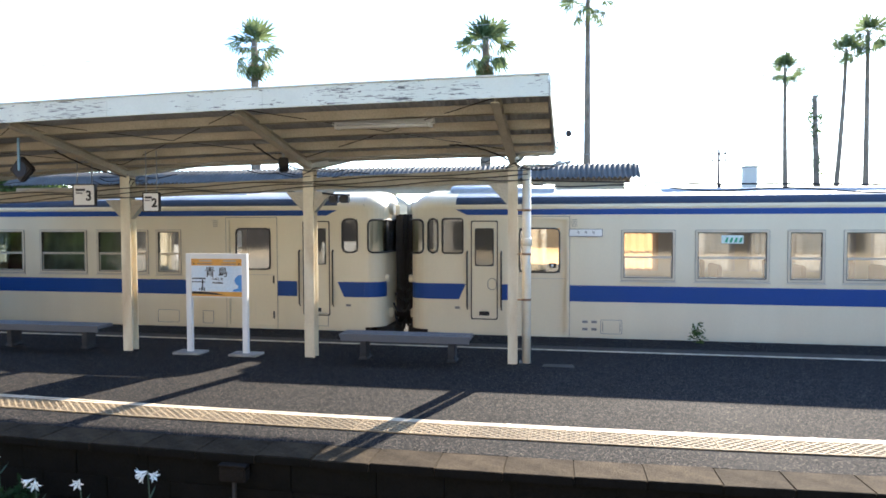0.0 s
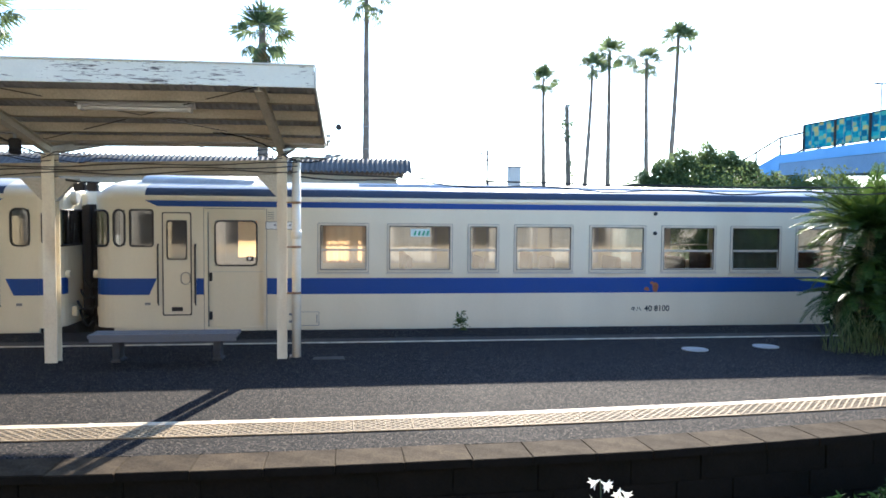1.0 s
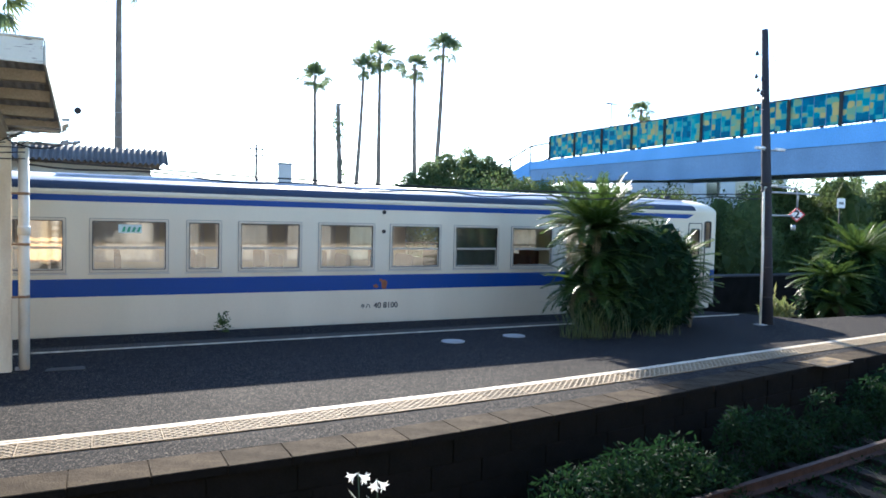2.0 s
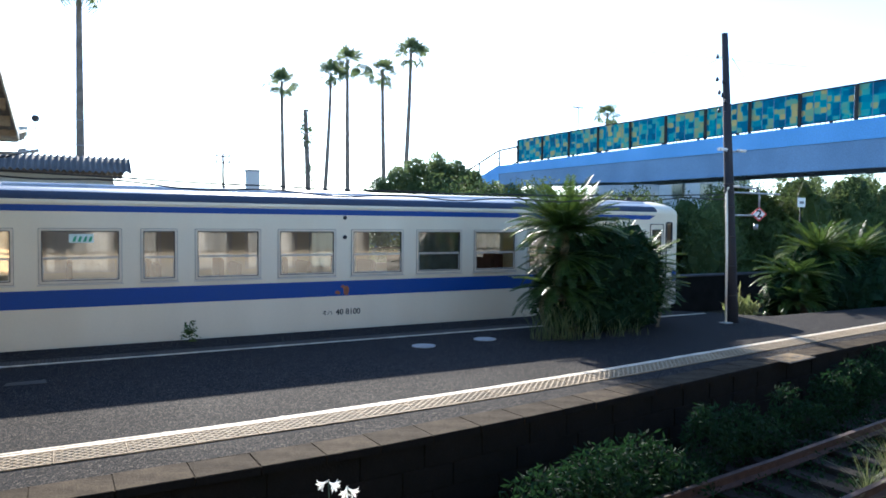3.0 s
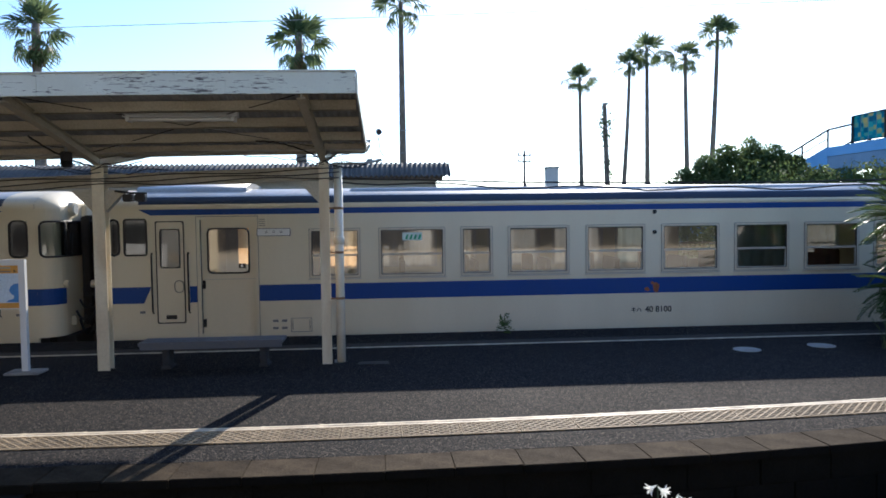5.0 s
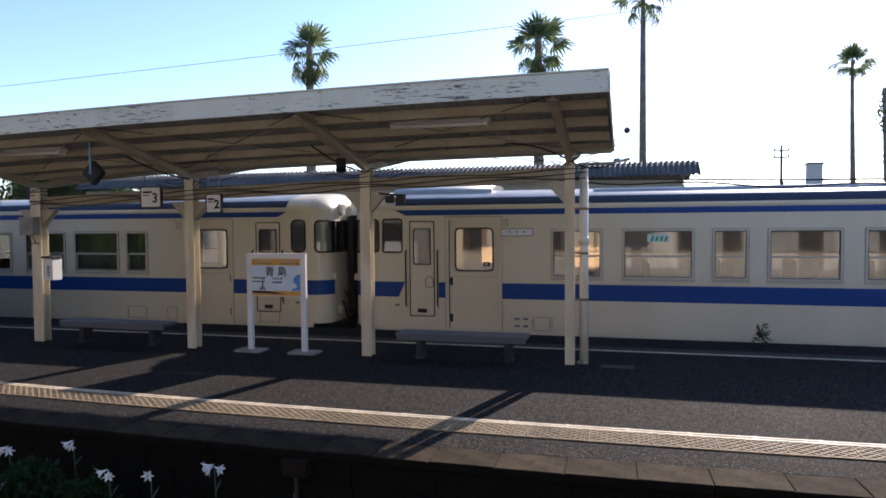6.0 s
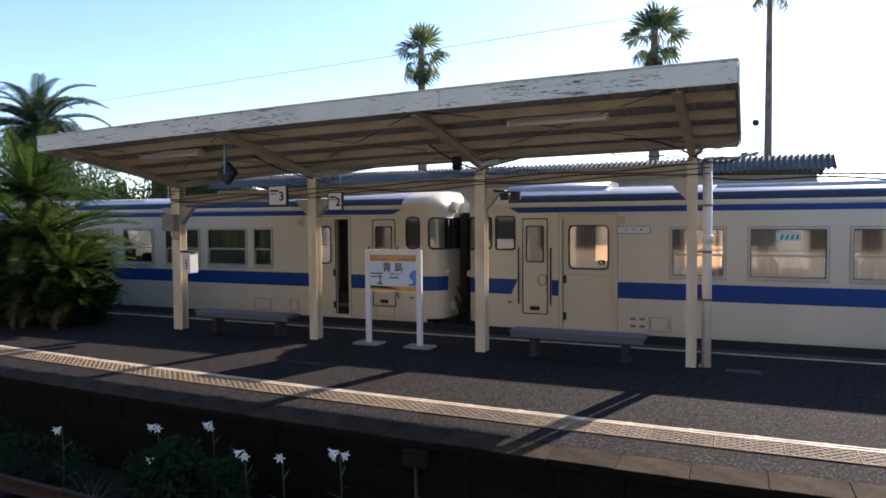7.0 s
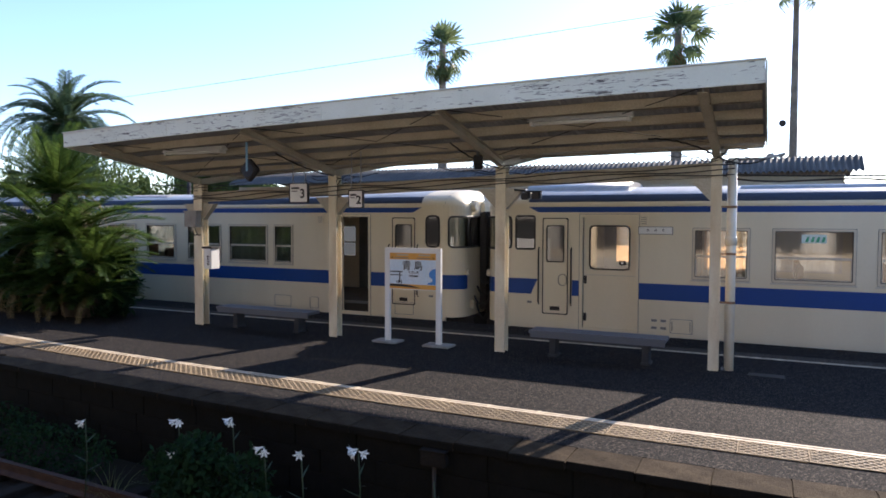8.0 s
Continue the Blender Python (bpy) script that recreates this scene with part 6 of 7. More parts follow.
def fan_palm(x, y, crown_z, lean=(0, 0), size=1.0, radius=0.2, seed=0, skirt=0, label="tall slender fan palm with a small ragged crown"):
    g = empty("fan_palm", pose(x, y, -1.0), label, "palm", "fan palms")
    h = crown_z + 1.0
    pts, rad = [], []
    for i in range(9):
        s = i / 8
        pts.append((-lean[0] * (1 - s) ** 1.4, -lean[1] * (1 - s), h * s))
        rad.append(radius * (1.5 - 0.75 * s + (0.5 if i == 0 else 0)))
    part("trunk", tube(pts, radius, 9, taper=rad), M_TRUNK, g, "long bare grey-brown trunk")
    r = random.Random(seed)
    full = 1 if skirt else 0
    tiers = ((3 + full, 74, 14, 0), (5 + 2 * full, 38, 14, 0), (6 + full, 4, 14, 1), (4 + full, -30, 12, 2), (5 * full, -60, 12, 2))
    for j, (count, rise, loose, form) in enumerate(tiers):
        for k in range(count):
            el = rise + r.uniform(-loose, loose)
            az = 360 * k / count + 47 * j + r.uniform(-26, 26) + 31 * seed
            ob = new("fan_leaf", FANS[form])
            ob.parent = g
            q = size * r.uniform(0.88, 1.12) * (0.82, 1.0, 1.08, 0.9, 0.72)[j]
            ob.matrix_basis = Matrix.Translation((0, 0, h - (0.07 + 0.09 * full) * size * j)) @ pose(0, 0, 0, 0, 0, az) @ pose(0, 0, 0, 0, -el, 0) @ pose(0, 0, 0, r.uniform(-45, 45)) @ Matrix.Diagonal((q, q, q, 1))
    for k in range(skirt):
        ob = new("dry_fan_leaf", FAN_DRY)
        ob.parent = g
        ob.matrix_basis = Matrix.Translation((0, 0, h - (0.35 + 0.16 * k) * size)) @ pose(0, 0, 0, 0, 0, k * 137.5) @ pose(0, 0, 0, 0, 64 + r.uniform(-12, 12), 0) @ Matrix.Diagonal((size * 0.6,) * 3 + (1,))
    return g


fan_palm(-19.35, 40.5, 13.4, size=1.85, radius=0.27, seed=1, skirt=5, label="fan palm with a shaggy dry skirt behind the canopy")
fan_palm(-4.95, 40.8, 12.9, size=1.85, radius=0.27, seed=2, skirt=5, label="fan palm with a shaggy dry skirt behind the canopy")
fan_palm(1.0, 45.0, 16.0, lean=(0.0, 0), size=1.89, radius=0.19, seed=3)
fan_palm(15.4, 55.0, 13.3, lean=(-0.3, 0), size=1.47, radius=0.15, seed=4)
fan_palm(19.5, 55.0, 14.5, lean=(0.9, 0), size=1.47, radius=0.15, seed=5)
fan_palm(21.3, 56.0, 15.9, lean=(-0.1, 0), size=1.75, radius=0.17, seed=6)
fan_palm(24.1, 55.0, 15.2, lean=(-0.4, 0), size=1.75, radius=0.17, seed=7)
fan_palm(26.7, 54.8, 17.1, lean=(0.9, 0), size=1.82, radius=0.18, seed=8)
fan_palm(80.3, 90.0, 21.0, size=2.3, radius=0.3, seed=9)
fan_palm(4.0, 52.0, 3.0, size=1.40, radius=0.2, seed=10, label="low fan palm behind the far canopy")


def vine_pole():
    g = empty("vine_grown_pole", pose(14.0, 43.9, -1.0), "dead trunk overgrown with climbing leaves", "pole")
    part("trunk", tube([(0.3, 0, 0), (0.15, 0, 5), (-0.05, 0, 10.4)], 0.2, 9, taper=[0.22, 0.18, 0.13]), M_TRUNK, g)
    part("leaves", leaf_cloud([(0.0, 0, 9.2, 0.5, 0.4, 1.2), (0.1, 0, 8.0, 0.35, 0.35, 2.2), (-0.25, 0, 8.8, 0.4, 0.3, 0.8), (0.2, 0, 6.0, 0.3, 0.3, 1.0), (0.35, 0, 3.4, 0.45, 0.2, 0.2)], 420, 0.13, 5), M_HEDGE, g)


vine_pole()


def stuff(name, bm, material, label, category):
    return tagged(part(name, bm, material), label, category, kind="stuff")


def hills(x0, x1, y0, y1, z, n, seed, top=1.0):
    r = random.Random(seed)
    out = []
    for k in range(n):
        h = z * r.uniform(0.7, 1.1)
        out.append((r.uniform(x0, x1), r.uniform(y0, y1), -1.0 + h * 0.55, r.uniform(0.9, 1.7) * top, r.uniform(0.8, 1.4), h * 0.55))
    return out


def spires(x0, x1, y0, y1, z, n, seed):
    """Slender upright tips standing out of a hedge."""
    r = random.Random(seed)
    return [(r.uniform(x0, x1), r.uniform(y0, y1), z + r.uniform(-0.4, 0.25), r.uniform(0.12, 0.3), r.uniform(0.12, 0.3), r.uniform(0.4, 0.9)) for k in range(n)]


stuff("hedge", filled([b for b in hills(18.5, 62, 18.8, 23, 5.4, 105, 1) if b[0] > 28.2] + hills(18.5, 28.0, 18.8, 23, 4.2, 28, 6) + hills(27, 34, 19, 22.5, 4.9, 12, 8), 240000, 0.075, 11, core=0.7, down=-0.5, long=2.2), M_HEDGE, "dark green bushes and bamboo beyond the tracks", "bushes")
stuff("hedge", leaf_cloud(spires(28.5, 60, 19.2, 21.5, 3.9, 90, 31), 14000, 0.07, 33, long=2.6), M_HEDGE, "slender bamboo tips above the bushes", "bamboo")
stuff("hedge", filled([(14.3, 32, 2.9, 1.2, 0.9, 1.3), (15.4, 32, 3.3, 1.3, 1.0, 1.5), (16.6, 32, 3.7, 1.4, 1.0, 1.5), (17.8, 32.2, 3.8, 1.3, 1.0, 1.5), (18.9, 32.3, 3.7, 1.2, 0.9, 1.5), (19.9, 32.5, 3.3, 1.1, 0.9, 1.4), (17.0, 32, 1.4, 4.2, 1.0, 2.3), (15.0, 31.8, 4.5, 0.5, 0.5, 0.5), (16.1, 31.9, 5.0, 0.6, 0.5, 0.5), (17.3, 31.9, 5.2, 0.5, 0.5, 0.6), (18.4, 32, 4.9, 0.7, 0.5, 0.6), (19.6, 32, 4.4, 0.5, 0.5, 0.6), (14.0, 31.8, 4.0, 0.4, 0.4, 0.4), (21.0, 32.2, 2.6, 1.2, 0.8, 1.9), (22.1, 32.4, 2.1, 1.0, 0.6, 1.6)], 60000, 0.10, 12, core=0.3), M_TREE, "green bushes by the footbridge stairs", "bushes")
stuff("hedge", filled(hills(15.5, 27, 26, 29, 4.7, 34, 9) + [(19.0, 27.5, 1.3, 1.3, 0.9, 2.4), (20.3, 27.5, 1.2, 1.3, 0.9, 2.5), (21.6, 27.6, 1.1, 1.2, 0.9, 2.3), (18.0, 27.4, 2.6, 1.1, 0.9, 1.6), (19.2, 27.4, 2.7, 1.1, 0.9, 1.7), (20.2, 27.5, 2.8, 1.1, 0.9, 1.7), (21.2, 27.5, 2.8, 1.1, 0.9, 1.7), (22.2, 27.5, 2.6, 1.1, 0.9, 1.6)], 50000, 0.085, 19), M_HEDGE, "green bushes under the footbridge", "bushes")
stuff("hedge", filled(hills(20, 52, 27, 31, 4.5, 60, 23), 70000, 0.085, 29), M_HEDGE, "green trees behind the footbridge", "trees")
stuff("hedge", filled(hills(-46, -21.5, 24, 27, 6.0, 60, 3, 1.3), 70000, 0.12, 13), M_HEDGE, "dark green trees behind the train", "trees")
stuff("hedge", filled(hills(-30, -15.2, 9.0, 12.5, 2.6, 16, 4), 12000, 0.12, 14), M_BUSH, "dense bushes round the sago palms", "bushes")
stuff("bush", leaf_cloud([(3.9, 5.1, -0.68, 0.5, 0.35, 0.26), (4.5, 5.15, -0.56, 0.6, 0.4, 0.40), (5.2, 5.25, -0.52, 0.6, 0.4, 0.44), (5.9, 5.4, -0.54, 0.5, 0.35, 0.44), (6.5, 5.4, -0.74, 0.5, 0.35, 0.26), (7.3, 5.72, -0.46, 0.42, 0.28, 0.42), (8.0, 5.85, -0.52, 0.45, 0.25, 0.40), (8.5, 5.9, -0.66, 0.5, 0.3, 0.28), (9.3, 6.15, -0.45, 0.28, 0.2, 0.38), (9.9, 6.2, -0.68, 0.4, 0.25, 0.28), (10.8, 6.45, -0.5, 0.5, 0.25, 0.42), (12.0, 6.75, -0.5, 0.6, 0.3, 0.46), (13.4, 7.2, -0.5, 0.7, 0.35, 0.46), (5.0, 5.0, -0.38, 0.22, 0.2, 0.2), (7.0, 5.6, -0.16, 0.16, 0.16, 0.2)], 16000, 0.034, 15, long=2.8), M_BUSH, "leafy green weeds growing against the platform wall", "weeds")
stuff("bush", leaf_cloud([(-5.0, 4.95, -0.45, 0.5, 0.35, 0.42), (-4.7, 4.8, -0.65, 0.8, 0.35, 0.3), (-5.2, 5.1, -0.25, 0.3, 0.25, 0.26), (-3.6, 4.9, -0.72, 0.6, 0.3, 0.2), (-4.4, 4.95, -0.3, 0.2, 0.2, 0.3), (-5.5, 5.0, -0.35, 0.25, 0.2, 0.2), (-5.05, 4.8, -0.12, 0.12, 0.12, 0.16), (-4.1, 4.7, -0.5, 0.25, 0.2, 0.25)], 6500, 0.048, 16), M_BUSH, "leafy green bush by the track", "weeds")
stuff("bush", leaf_cloud([(-9.5, 5.6, -0.6, 1.2, 0.4, 0.3), (-7.6, 5.3, -0.6, 0.9, 0.4, 0.3), (-1.2, 5.3, -0.78, 1.4, 0.3, 0.14), (2.0, 5.2, -0.78, 1.3, 0.3, 0.15), (7.2, 5.1, -0.84, 1.3, 0.45, 0.09), (9.2, 5.5, -0.84, 1.4, 0.55, 0.11), (11.4, 6.0, -0.84, 1.6, 0.6, 0.13), (9.0, 4.5, -0.84, 1.4, 0.4, 0.08)], 10000, 0.035, 17), M_BUSH, "low weeds along the foot of the wall", "weeds")
stuff("grass", leaf_cloud([(15.3, 11.6, 0.0, 0.5, 0.3, 0.20), (14.9, 11.5, 0.25, 0.03, 0.03, 0.35), (15.05, 11.5, 0.2, 0.03, 0.03, 0.30)], 420, 0.05, 18, long=5, down=-1.2), M_GRASS, "tufts of tall grass at the platform's end", "grass")


def weed(x, y, z, h, seed):
    g = empty("platform_weed", pose(x, y, z), "small weed growing from the platform edge", "weed")
    part("stem", tube([(0, 0, 0), (0.01, 0, h)], 0.006, 5), M_STALK, g)
    part("leaves", leaf_cloud([(0, 0, h * 0.35, 0.15, 0.1, 0.12), (0.02, 0, h * 0.75, 0.10, 0.08, 0.14)], 170, 0.04, seed), M_HEDGE, g)


weed(2.30, 12.7, 0.0, 0.34, 51)


def lily_flower():
    """A white trumpet along +x with six pointed petals."""
    verts, faces = [], []
    for k in range(6):
        a = 2 * math.pi * k / 6
        def pt(r, l, da):
            return (l, r * math.cos(a + da), r * math.sin(a + da))
        i = len(verts)
        verts += [pt(0.006, 0, 0), pt(0.016, 0.07, -0.5), pt(0.016, 0.07, 0.5), pt(0.045, 0.12, -0.42), pt(0.045, 0.12, 0.42), pt(0.085, 0.135, 0)]
        faces += [(i, i + 1, i + 2), (i + 1, i + 3, i + 4, i + 2), (i + 3, i + 5, i + 4)]
    me = bpy.data.meshes.new("lily_flower")
    me.from_pydata(verts, [], faces)
    me.materials.append(M_PETAL)
    return me


LILY = lily_flower()


def lily(x, y, z, flowers, seed):
    r = random.Random(seed)
    g = empty("lily", pose(x, y, -0.95), "white trumpet lily on a tall thin stalk", "lily", "trackside lilies")
    h = z + 0.99
    part("stalk", tube([(r.uniform(-0.1, 0.1), r.uniform(-0.05, 0.05), 0), (0.02, 0, h * 0.6), (0, 0, h)], 0.006, 5), M_STALK, g)
    for k in range(7):
        bm = bmesh.new()
        q = h * (0.15 + 0.1 * k)
        a = k * 2.4
        d = Vector((math.cos(a), math.sin(a), 0.35))
        s = Vector((-math.sin(a), math.cos(a), 0)) * 0.008
        p = Vector((0.01, 0, q))
        bm.faces.new([bm.verts.new(v) for v in (p - s, p + s, p + d * 0.1 + s, p + d * 0.17, p + d * 0.1 - s)])
        part("leaf", bm, M_STALK, g)
    for k in range(flowers):
        f = new("flower", LILY)
        f.parent = g
        az = -90 + (k - (flowers - 1) / 2) * 95 + r.uniform(-25, 25)
        f.matrix_basis = pose(0, 0, h - 0.01 * k, 0, 0, az) @ pose(0, 0, 0, 0, r.uniform(5, 30), 0) @ Matrix.Diagonal((0.68, 0.68, 0.68, 1))


for i, (x, y, z, n) in enumerate(((-5.61, 5.26, 0.0, 2), (-4.22, 4.96, 0.0, 2), (-3.84, 5.01, 0.0, 1), (-3.40, 5.28, 0.0, 3), (-5.14, 5.55, 0.0, 2), (-6.47, 4.82, 0.0, 1), (-2.48, 4.98, -0.05, 0), (2.30, 5.26, 0.0, 3), (2.41, 5.12, -0.02, 2), (-5.3, 4.95, -0.2, 1))):
    lily(x, y, z, n, 60 + i)


# ---- distant things ----
def house():
    h = empty("house", pose(35.2, 33, -1.0), "white two-storey house behind the bushes", "house")
    part("wall", holed(-4, 4, 0, 6.15, [(-3, -1.8, 4.7, 5.8), (-0.6, 0.6, 4.7, 5.8), (1.8, 3, 4.7, 5.8)], -3, -2.8), M_HOUSE, h)
    part("body", box(-4, 4, -2.799, 3, 0, 6.15), M_HOUSE, h)
    part("roof", box(-4.2, 4.2, -3.3, 3.3, 6.151, 6.4, 0.03), M_HOUSEROOF, h)
    for x in (-2.4, 0, 2.4):
        w = part("window", ring(rounded(x - 0.6, x + 0.6, 4.7, 5.8, 0.02, 1), rounded(x - 0.53, x + 0.53, 4.77, 5.73, 0.02, 1), -3.01, -2.9), M_ALU, h)
        bm = bmesh.new()
        bm.faces.new([bm.verts.new((a, -2.9, b)) for a, b in ((x - 0.53, 4.77), (x + 0.53, 4.77), (x + 0.53, 5.73), (x - 0.53, 5.73))])
        part("pane", bm, M_DARKGLASS, w)


house()


def water_tower():
    g = empty("roof_tank", pose(14.3, 60.3, -1.0), "small pale square tank tower in the distance", "tank")
    part("tower", box(-0.5, 0.5, -0.5, 0.5, 0, 7.4, 0.02), M_HOUSE, g)
    part("lid", box(-0.6, 0.6, -0.6, 0.6, 7.4, 7.52, 0.03), M_HOUSEROOF, g)


water_tower()


def far_pole(x, y, z, arms, label):
    g = empty("far_pole", pose(x, y, -1.0), label, "pole", "distant poles")
    part("pole", tube([(0, 0, 0), (0, 0, z + 1.0)], 0.09, 8, taper=[0.12, 0.07]), M_POLEDARK, g)
    for k in range(arms):
        part("cross_arm", box(-0.5, 0.5, -0.04, 0.04, z + 0.6 - 0.45 * k, z + 0.68 - 0.45 * k), M_POLEDARK, g)
        for sx in (-0.42, 0.0, 0.42):
            part("insulator", tube([(sx, 0, z + 0.68 - 0.45 * k), (sx, 0, z + 0.85 - 0.45 * k)], 0.05, 6), M_POLEDARK, g)
    return g


twin = far_pole(9.9, 50, 7.0, 2, "distant twin-armed utility pole with a stay")
part("stay", tube([(0.1, 0, 5.6), (0.75, 0, 0)], 0.06, 6), M_POLEDARK, twin)
lamp = far_pole(57.7, 70, 17.0, 0, "distant slender lamp post")
part("lamp_head", box(-0.9, 0.9, -0.1, 0.1, 17.95, 18.1, 0.03), M_POLEDARK, lamp)
far_pole(-22.5, 22, 4.6, 1, "utility pole behind the train")


def facing_train():
    """The side of the train on the near side track, behind the viewer: unseen, added for pane reflections and to block
    low sky.
    """
    c = empty("facing_railcar", pose(0, -1.9, -0.98), "plain unseen railcar side, added for reflections", "railcar")
    part("side_wall", box(-32, 32, 1.39, 1.45, 0.95, 1.58), M_WARMWALL, c)
    part("waist_band", box(-32, 32, 1.39, 1.45, 1.581, 1.90), M_PLASTER, c)
    part("window_band", box(-32, 32, 1.39, 1.44, 1.901, 3.1), M_UNDER, c)
    part("cant_rail", box(-32, 32, 1.39, 1.45, 3.101, 3.5), M_WARMWALL, c)
    for k in range(20):
        part("pillar", box(-31 + 3.2 * k, -30.2 + 3.2 * k, 1.441, 1.452, 1.902, 3.1), M_WARMWALL, c)
    part("back_wall", box(-32, 32, -1.45, -1.39, 0.95, 3.5), M_CREAM, c)
    part("roof", box(-32, 32, -1.45, 1.45, 3.5, 3.75, 0.08), M_SILVER, c)
    part("floor_plate", box(-32, 32, -1.4, 1.38, 0.9, 1.2), M_UNDER, c)
    part("underframe", box(-31.6, 31.6, -1.1, 1.1, 0.0, 0.9), M_UNDER, c)


facing_train()


tagged(part("wall_far", box(17.5, 46, 17.4, 17.9, -1.0, 0.29, 0.02), M_WALLSTONE), "low dark concrete platform wall beyond the tracks", "wall", kind="structure")
tagged(part("wall_cap", box(17.4, 46.1, 17.36, 17.96, 0.292, 0.34, 0.01), M_DARKCON), "worn concrete edge of the disused platform", "wall", kind="structure")


def cover_plate():
    g = empty("cover_plate", pose(10.68, 7.06, 0.008, 0, 0, 9), "flat yellow-brown plate with a dark rim in the platform edge", "plate")
    part("plate", box(-0.40, 0.40, -0.20, 0.20, -0.01, 0.008, 0.004), M_YPLATE, g)
    part("frame", ring([(-0.43, -0.23), (0.43, -0.23), (0.43, 0.23), (-0.43, 0.23)], [(-0.40, -0.20), (0.40, -0.20), (0.40, 0.20), (-0.40, 0.20)], -0.004, 0.01), M_UNDER, g).matrix_basis = pose(0, 0, 0, -90)


cover_plate()


def wall_box():
    g = empty("junction_box", pose(-2.92, 5.88, -0.24), "small dark metal box on the platform wall", "box")
    part("case", box(-0.13, 0.13, -0.05, 0.06, 0.0, 0.14, 0.012), M_SLEEPER, g)
    part("lid", box(-0.14, 0.14, -0.06, 0.07, 0.141, 0.16, 0.006), M_SLEEPER, g)
    part("conduit", tube([(0, 0, 0.0), (0, 0, -0.4)], 0.02, 8), M_UNDER, g)


wall_box()


def grass_tuft(x, y, h, n, seed, z=-0.90, label="arching tuft of pale grass beside the track", spread=0.06):
    """Arching pale blades from one root."""
    r = random.Random(seed)
    verts, faces = [], []
    for k in range(n):
        a, L, w = r.uniform(0, 6.28), h * r.uniform(0.6, 1.15), r.uniform(0.003, 0.006)
        out, bend = Vector((math.cos(a), math.sin(a), 0)), r.uniform(0.35, 0.95)
        side = Vector((-math.sin(a), math.cos(a), 0)) * w
        base = Vector((r.uniform(-1, 1), r.uniform(-1, 1) * 0.5, 0)) * spread
        i = len(verts)
        for s in range(6):
            u = s / 5
            p = base + out * L * bend * u ** 1.5 + Vector((0, 0, L * (u - 0.55 * bend * u ** 2.6)))
            q = side * (1 - 0.9 * u)
            verts += [tuple(p - q), tuple(p + q)]
        faces += [(i + 2 * s, i + 2 * s + 1, i + 2 * s + 3, i + 2 * s + 2) for s in range(5)]
    g = empty("grass_tuft", pose(x, y, z), label, "grass", "grass tufts")
    raw("foliage", verts, faces, M_GRASS, g)


for i, (x, y, h, n) in enumerate(((8.2, 4.35, 0.75, 60), (9.1, 4.6, 0.7, 50), (7.2, 4.0, 0.6, 40), (-6.2, 4.9, 0.6, 40), (10.2, 5.1, 0.6, 50))):
    grass_tuft(x, y, h, n, 300 + i)
grass_tuft(8.35, 10.2, 1.35, 130, 320, 0.0, "long drooping grass beside the sago palms", 0.42)
grass_tuft(8.75, 10.0, 1.0, 80, 321, 0.0, "long drooping grass beside the sago palms", 0.42)
grass_tuft(9.9, 9.95, 0.6, 60, 322, 0.0, "long drooping grass beside the sago palms", 0.42)


# an unseen wall behind the viewer, added to darken the train under the canopy
tagged(part("wall_sky_block", box(-46, 2.0, -6.4, -6.0, -1.0, 11.0), M_SKYBLOCK), "plain unseen brown wall added to block sky light", "wall", kind="structure")


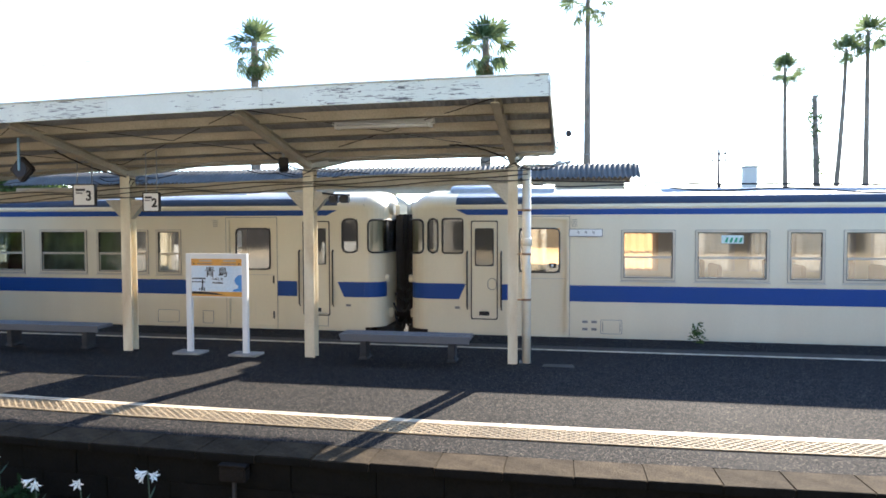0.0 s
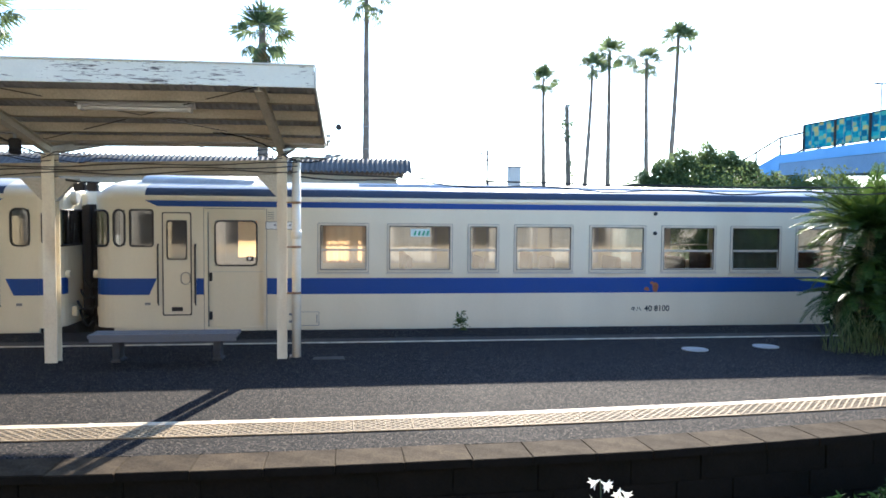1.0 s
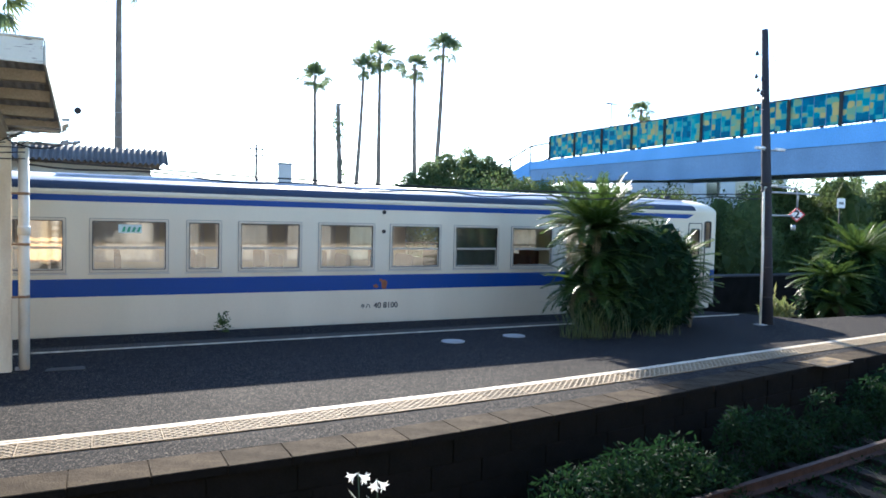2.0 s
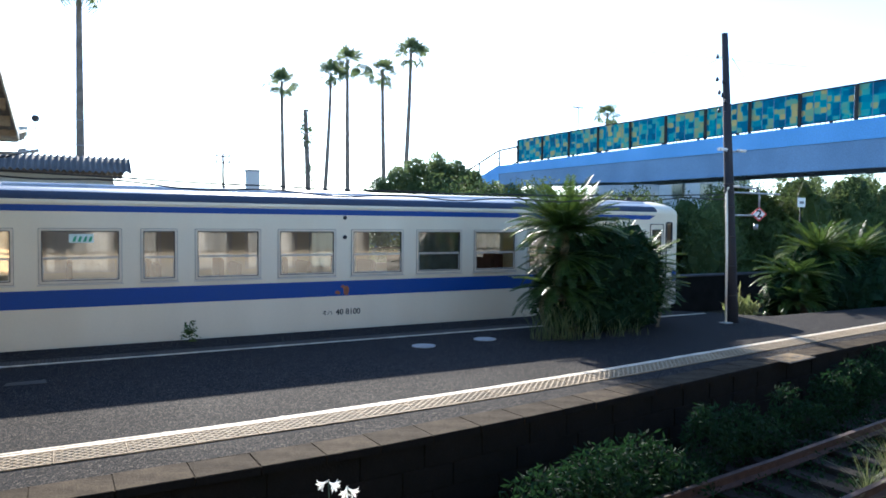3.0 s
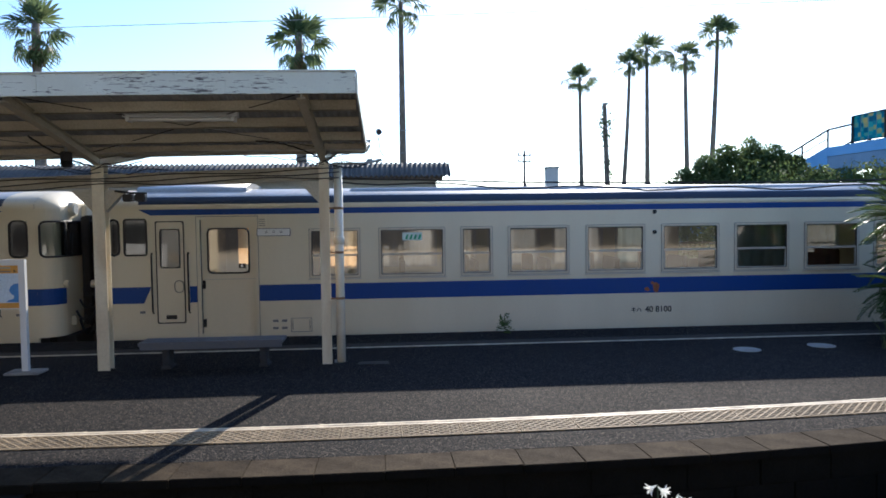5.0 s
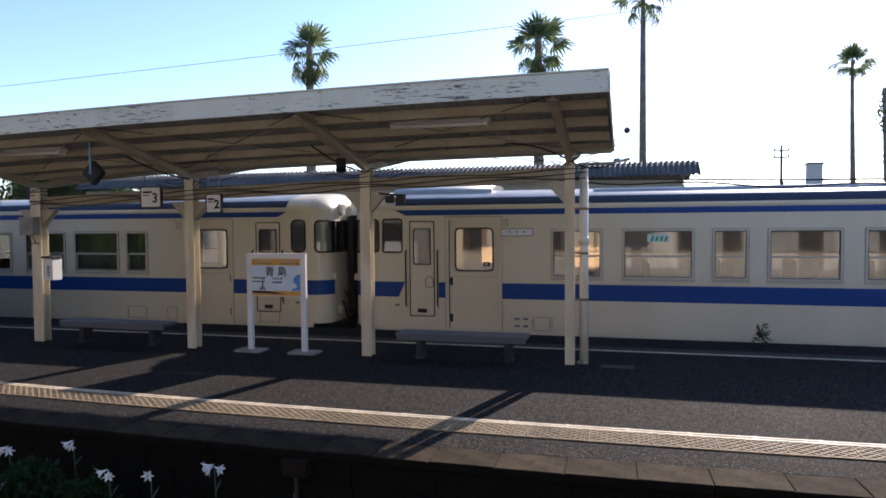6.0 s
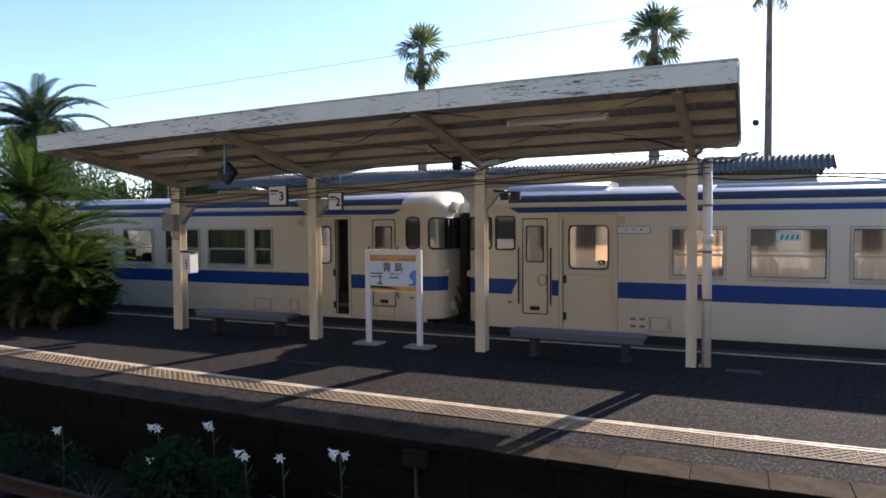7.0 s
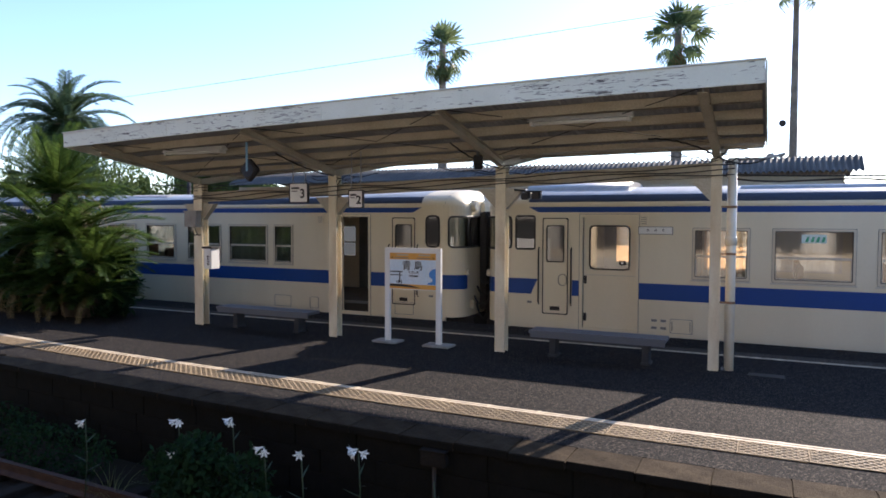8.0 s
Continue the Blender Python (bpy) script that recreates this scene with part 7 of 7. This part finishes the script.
# ---- pieces of the platform's edge ----
def edge_pieces():
    """Coping stones and the ribbed warning tiles, piece by piece."""
    r = random.Random(9)
    metas = [box(0.0025, 0.5975, 0.0, 0.42, -0.075, 0.004, 0.006), box(0.0025, 0.5475, 0.0, 0.42, -0.075, 0.004, 0.007)]
    data = []
    for bm in metas:
        # fronts take the near-black wall colour: moss, and their shade painted in
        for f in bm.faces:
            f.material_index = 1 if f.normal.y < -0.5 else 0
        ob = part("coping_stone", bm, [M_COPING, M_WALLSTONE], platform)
        data.append(ob.data)
        bpy.data.objects.remove(ob)
    x = -20.0
    while x < 19:
        k = r.random() < 0.35
        w = 0.55 if k else 0.6
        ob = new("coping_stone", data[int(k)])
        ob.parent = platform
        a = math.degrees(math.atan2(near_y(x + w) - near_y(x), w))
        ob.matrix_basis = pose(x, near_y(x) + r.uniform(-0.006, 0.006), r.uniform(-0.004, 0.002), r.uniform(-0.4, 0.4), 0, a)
        x += w / math.sqrt(1 + ((near_y(x + w) - near_y(x)) / w) ** 2)
    # a tile with slanting ribs crossing into diamonds
    L, W = 0.60, 0.385
    bm = box(0.004, L - 0.004, 0.0, W, -0.02, 0.006)
    # the recess floor gets the darker base, its shade put into the colour
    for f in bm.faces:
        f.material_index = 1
    box(0.004, L - 0.004, 0.0, 0.018, 0.0, 0.014, bm=bm)
    box(0.004, L - 0.004, W - 0.018, W, 0.0, 0.014, bm=bm)
    box(0.004, 0.016, 0.019, W - 0.019, 0.0, 0.014, bm=bm)
    for sg in (-1, 1):
        for k in range(-5, 12):
            x0 = k * 0.10
            xa, xb = (x0, x0 + 0.40) if sg > 0 else (x0 + 0.40, x0)
            pts = []
            for xx, yy in ((xa, 0.019), (xb, W - 0.019)):
                pts.append((xx, yy))
            (ax, ay), (bx, by) = pts
            lo, hi = 0.017, L - 0.005
            if max(ax, bx) <= lo or min(ax, bx) >= hi:
                continue
            cut = lambda x: ay + (by - ay) * (x - ax) / (bx - ax)
            na, nb = min(max(ax, lo), hi), min(max(bx, lo), hi)
            ya, yb = cut(na), cut(nb)
            if abs(yb - ya) < 0.02:
                continue
            u = Vector((nb - na, yb - ya, 0)).normalized()
            w = Vector((-u.y, u.x, 0)) * 0.010
            top = 0.0135 if sg > 0 else 0.0130
            p, q = Vector((na, ya, 0)), Vector((nb, yb, 0))
            v = [bm.verts.new(c + Vector((0, 0, z))) for z, g in ((0.006, 1.35), (top, 0.8)) for c in (p - w * g, q - w * g, q + w * g, p + w * g)]
            bm.faces.new(v[4:8])
            for n0 in range(4):
                bm.faces.new((v[n0], v[(n0 + 1) % 4], v[4 + (n0 + 1) % 4], v[4 + n0]))
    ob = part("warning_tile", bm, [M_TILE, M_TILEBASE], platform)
    me = ob.data
    bpy.data.objects.remove(ob)
    x = -20.0
    while x < 17.5:
        t = new("warning_tile", me)
        t.parent = platform
        dy = line_y(x + L) - line_y(x)
        t.matrix_basis = pose(x, line_y(x) - 0.505, 0.0, 0, 0, math.degrees(math.atan2(dy, L)))
        x += L / math.sqrt(1 + (dy / L) ** 2)

    # the two white strips, in short lengths clipped end to end
    bm = box(0.004, 0.596, 0.002, 0.048, -0.008, 0.012)
    bmesh.ops.bevel(bm, geom=[e for e in bm.edges if min(v.co.z for v in e.verts) > 0.01], offset=0.005, segments=1, affect='EDGES')
    box(-0.02, 0.02, -0.002, 0.052, 0.0045, 0.0135, bm=bm)
    ob = part("edge_strip", bm, M_LINE, white_line)
    me = ob.data
    bpy.data.objects.remove(ob)
    for holder, off in ((white_line, -0.115), (white_line_2, -0.05)):
        x = -22.0
        while x < 19.0:
            t = new("edge_strip", me)
            t.parent = holder
            dy = line_y(x + 0.6) - line_y(x)
            t.matrix_basis = pose(x, line_y(x) + off, r.uniform(-0.0015, 0.0015), 0, 0, math.degrees(math.atan2(dy, 0.6)) + r.uniform(-0.15, 0.15))
            x += 0.6 / math.sqrt(1 + (dy / 0.6) ** 2)
    # dark tactile strip with rows of studs behind the yellow line
    bm = box(0.002, 0.298, 0.0, 0.30, -0.02, 0.005)
    for i in range(6):
        for j in range(6):
            cx, cy = 0.025 + i * 0.05, 0.025 + j * 0.05
            lo = [bm.verts.new((cx + 0.017 * math.cos(a), cy + 0.017 * math.sin(a), 0.0055)) for a in np.linspace(0, 2 * math.pi, 7)[:-1]]
            hi = [bm.verts.new((cx + 0.010 * math.cos(a), cy + 0.010 * math.sin(a), 0.011)) for a in np.linspace(0, 2 * math.pi, 7)[:-1]]
            bm.faces.new(hi)
            for q in range(6):
                bm.faces.new((lo[q], lo[(q + 1) % 6], hi[(q + 1) % 6], hi[q]))
    ob = part("studded_tile", bm, M_TACTILE, platform)
    me = ob.data
    bpy.data.objects.remove(ob)
    for k in range(95):
        t = new("studded_tile", me)
        t.parent = platform
        t.matrix_basis = pose(-16.0 + 0.30 * k, 11.70, 0.0)


edge_pieces()


# ---- what moves ----
def motions():
    """The train rolls to a stand; then the leading car's door slides open."""
    roll = [(t, 0.32 * max(2.73 - t, 0.0) ** 2) for t in (0, 0.25, 0.5, 0.75, 1, 1.25, 1.5, 1.75, 2, 2.25, 2.5, 2.75, 3.2)] + [(8.0, 0.0)]
    for car, o in ((car_a, CAR_A), (car_b, CAR_B)):
        walk(car, [(t, pose(o[0] + dx, o[1], o[2])) for t, dx in roll])
    slide = [(0, 0), (5.9, 0), (6.15, 0.0), (6.3, -0.11), (6.5, -0.22), (6.7, -0.29), (6.9, -0.35), (7.1, -0.44), (7.3, -0.53), (7.5, -0.59), (7.7, -0.66), (7.9, -0.73), (8.0, -0.76)]
    walk(doors_b[0], [(t, pose(dx, 0, 0)) for t, dx in slide])


motions()
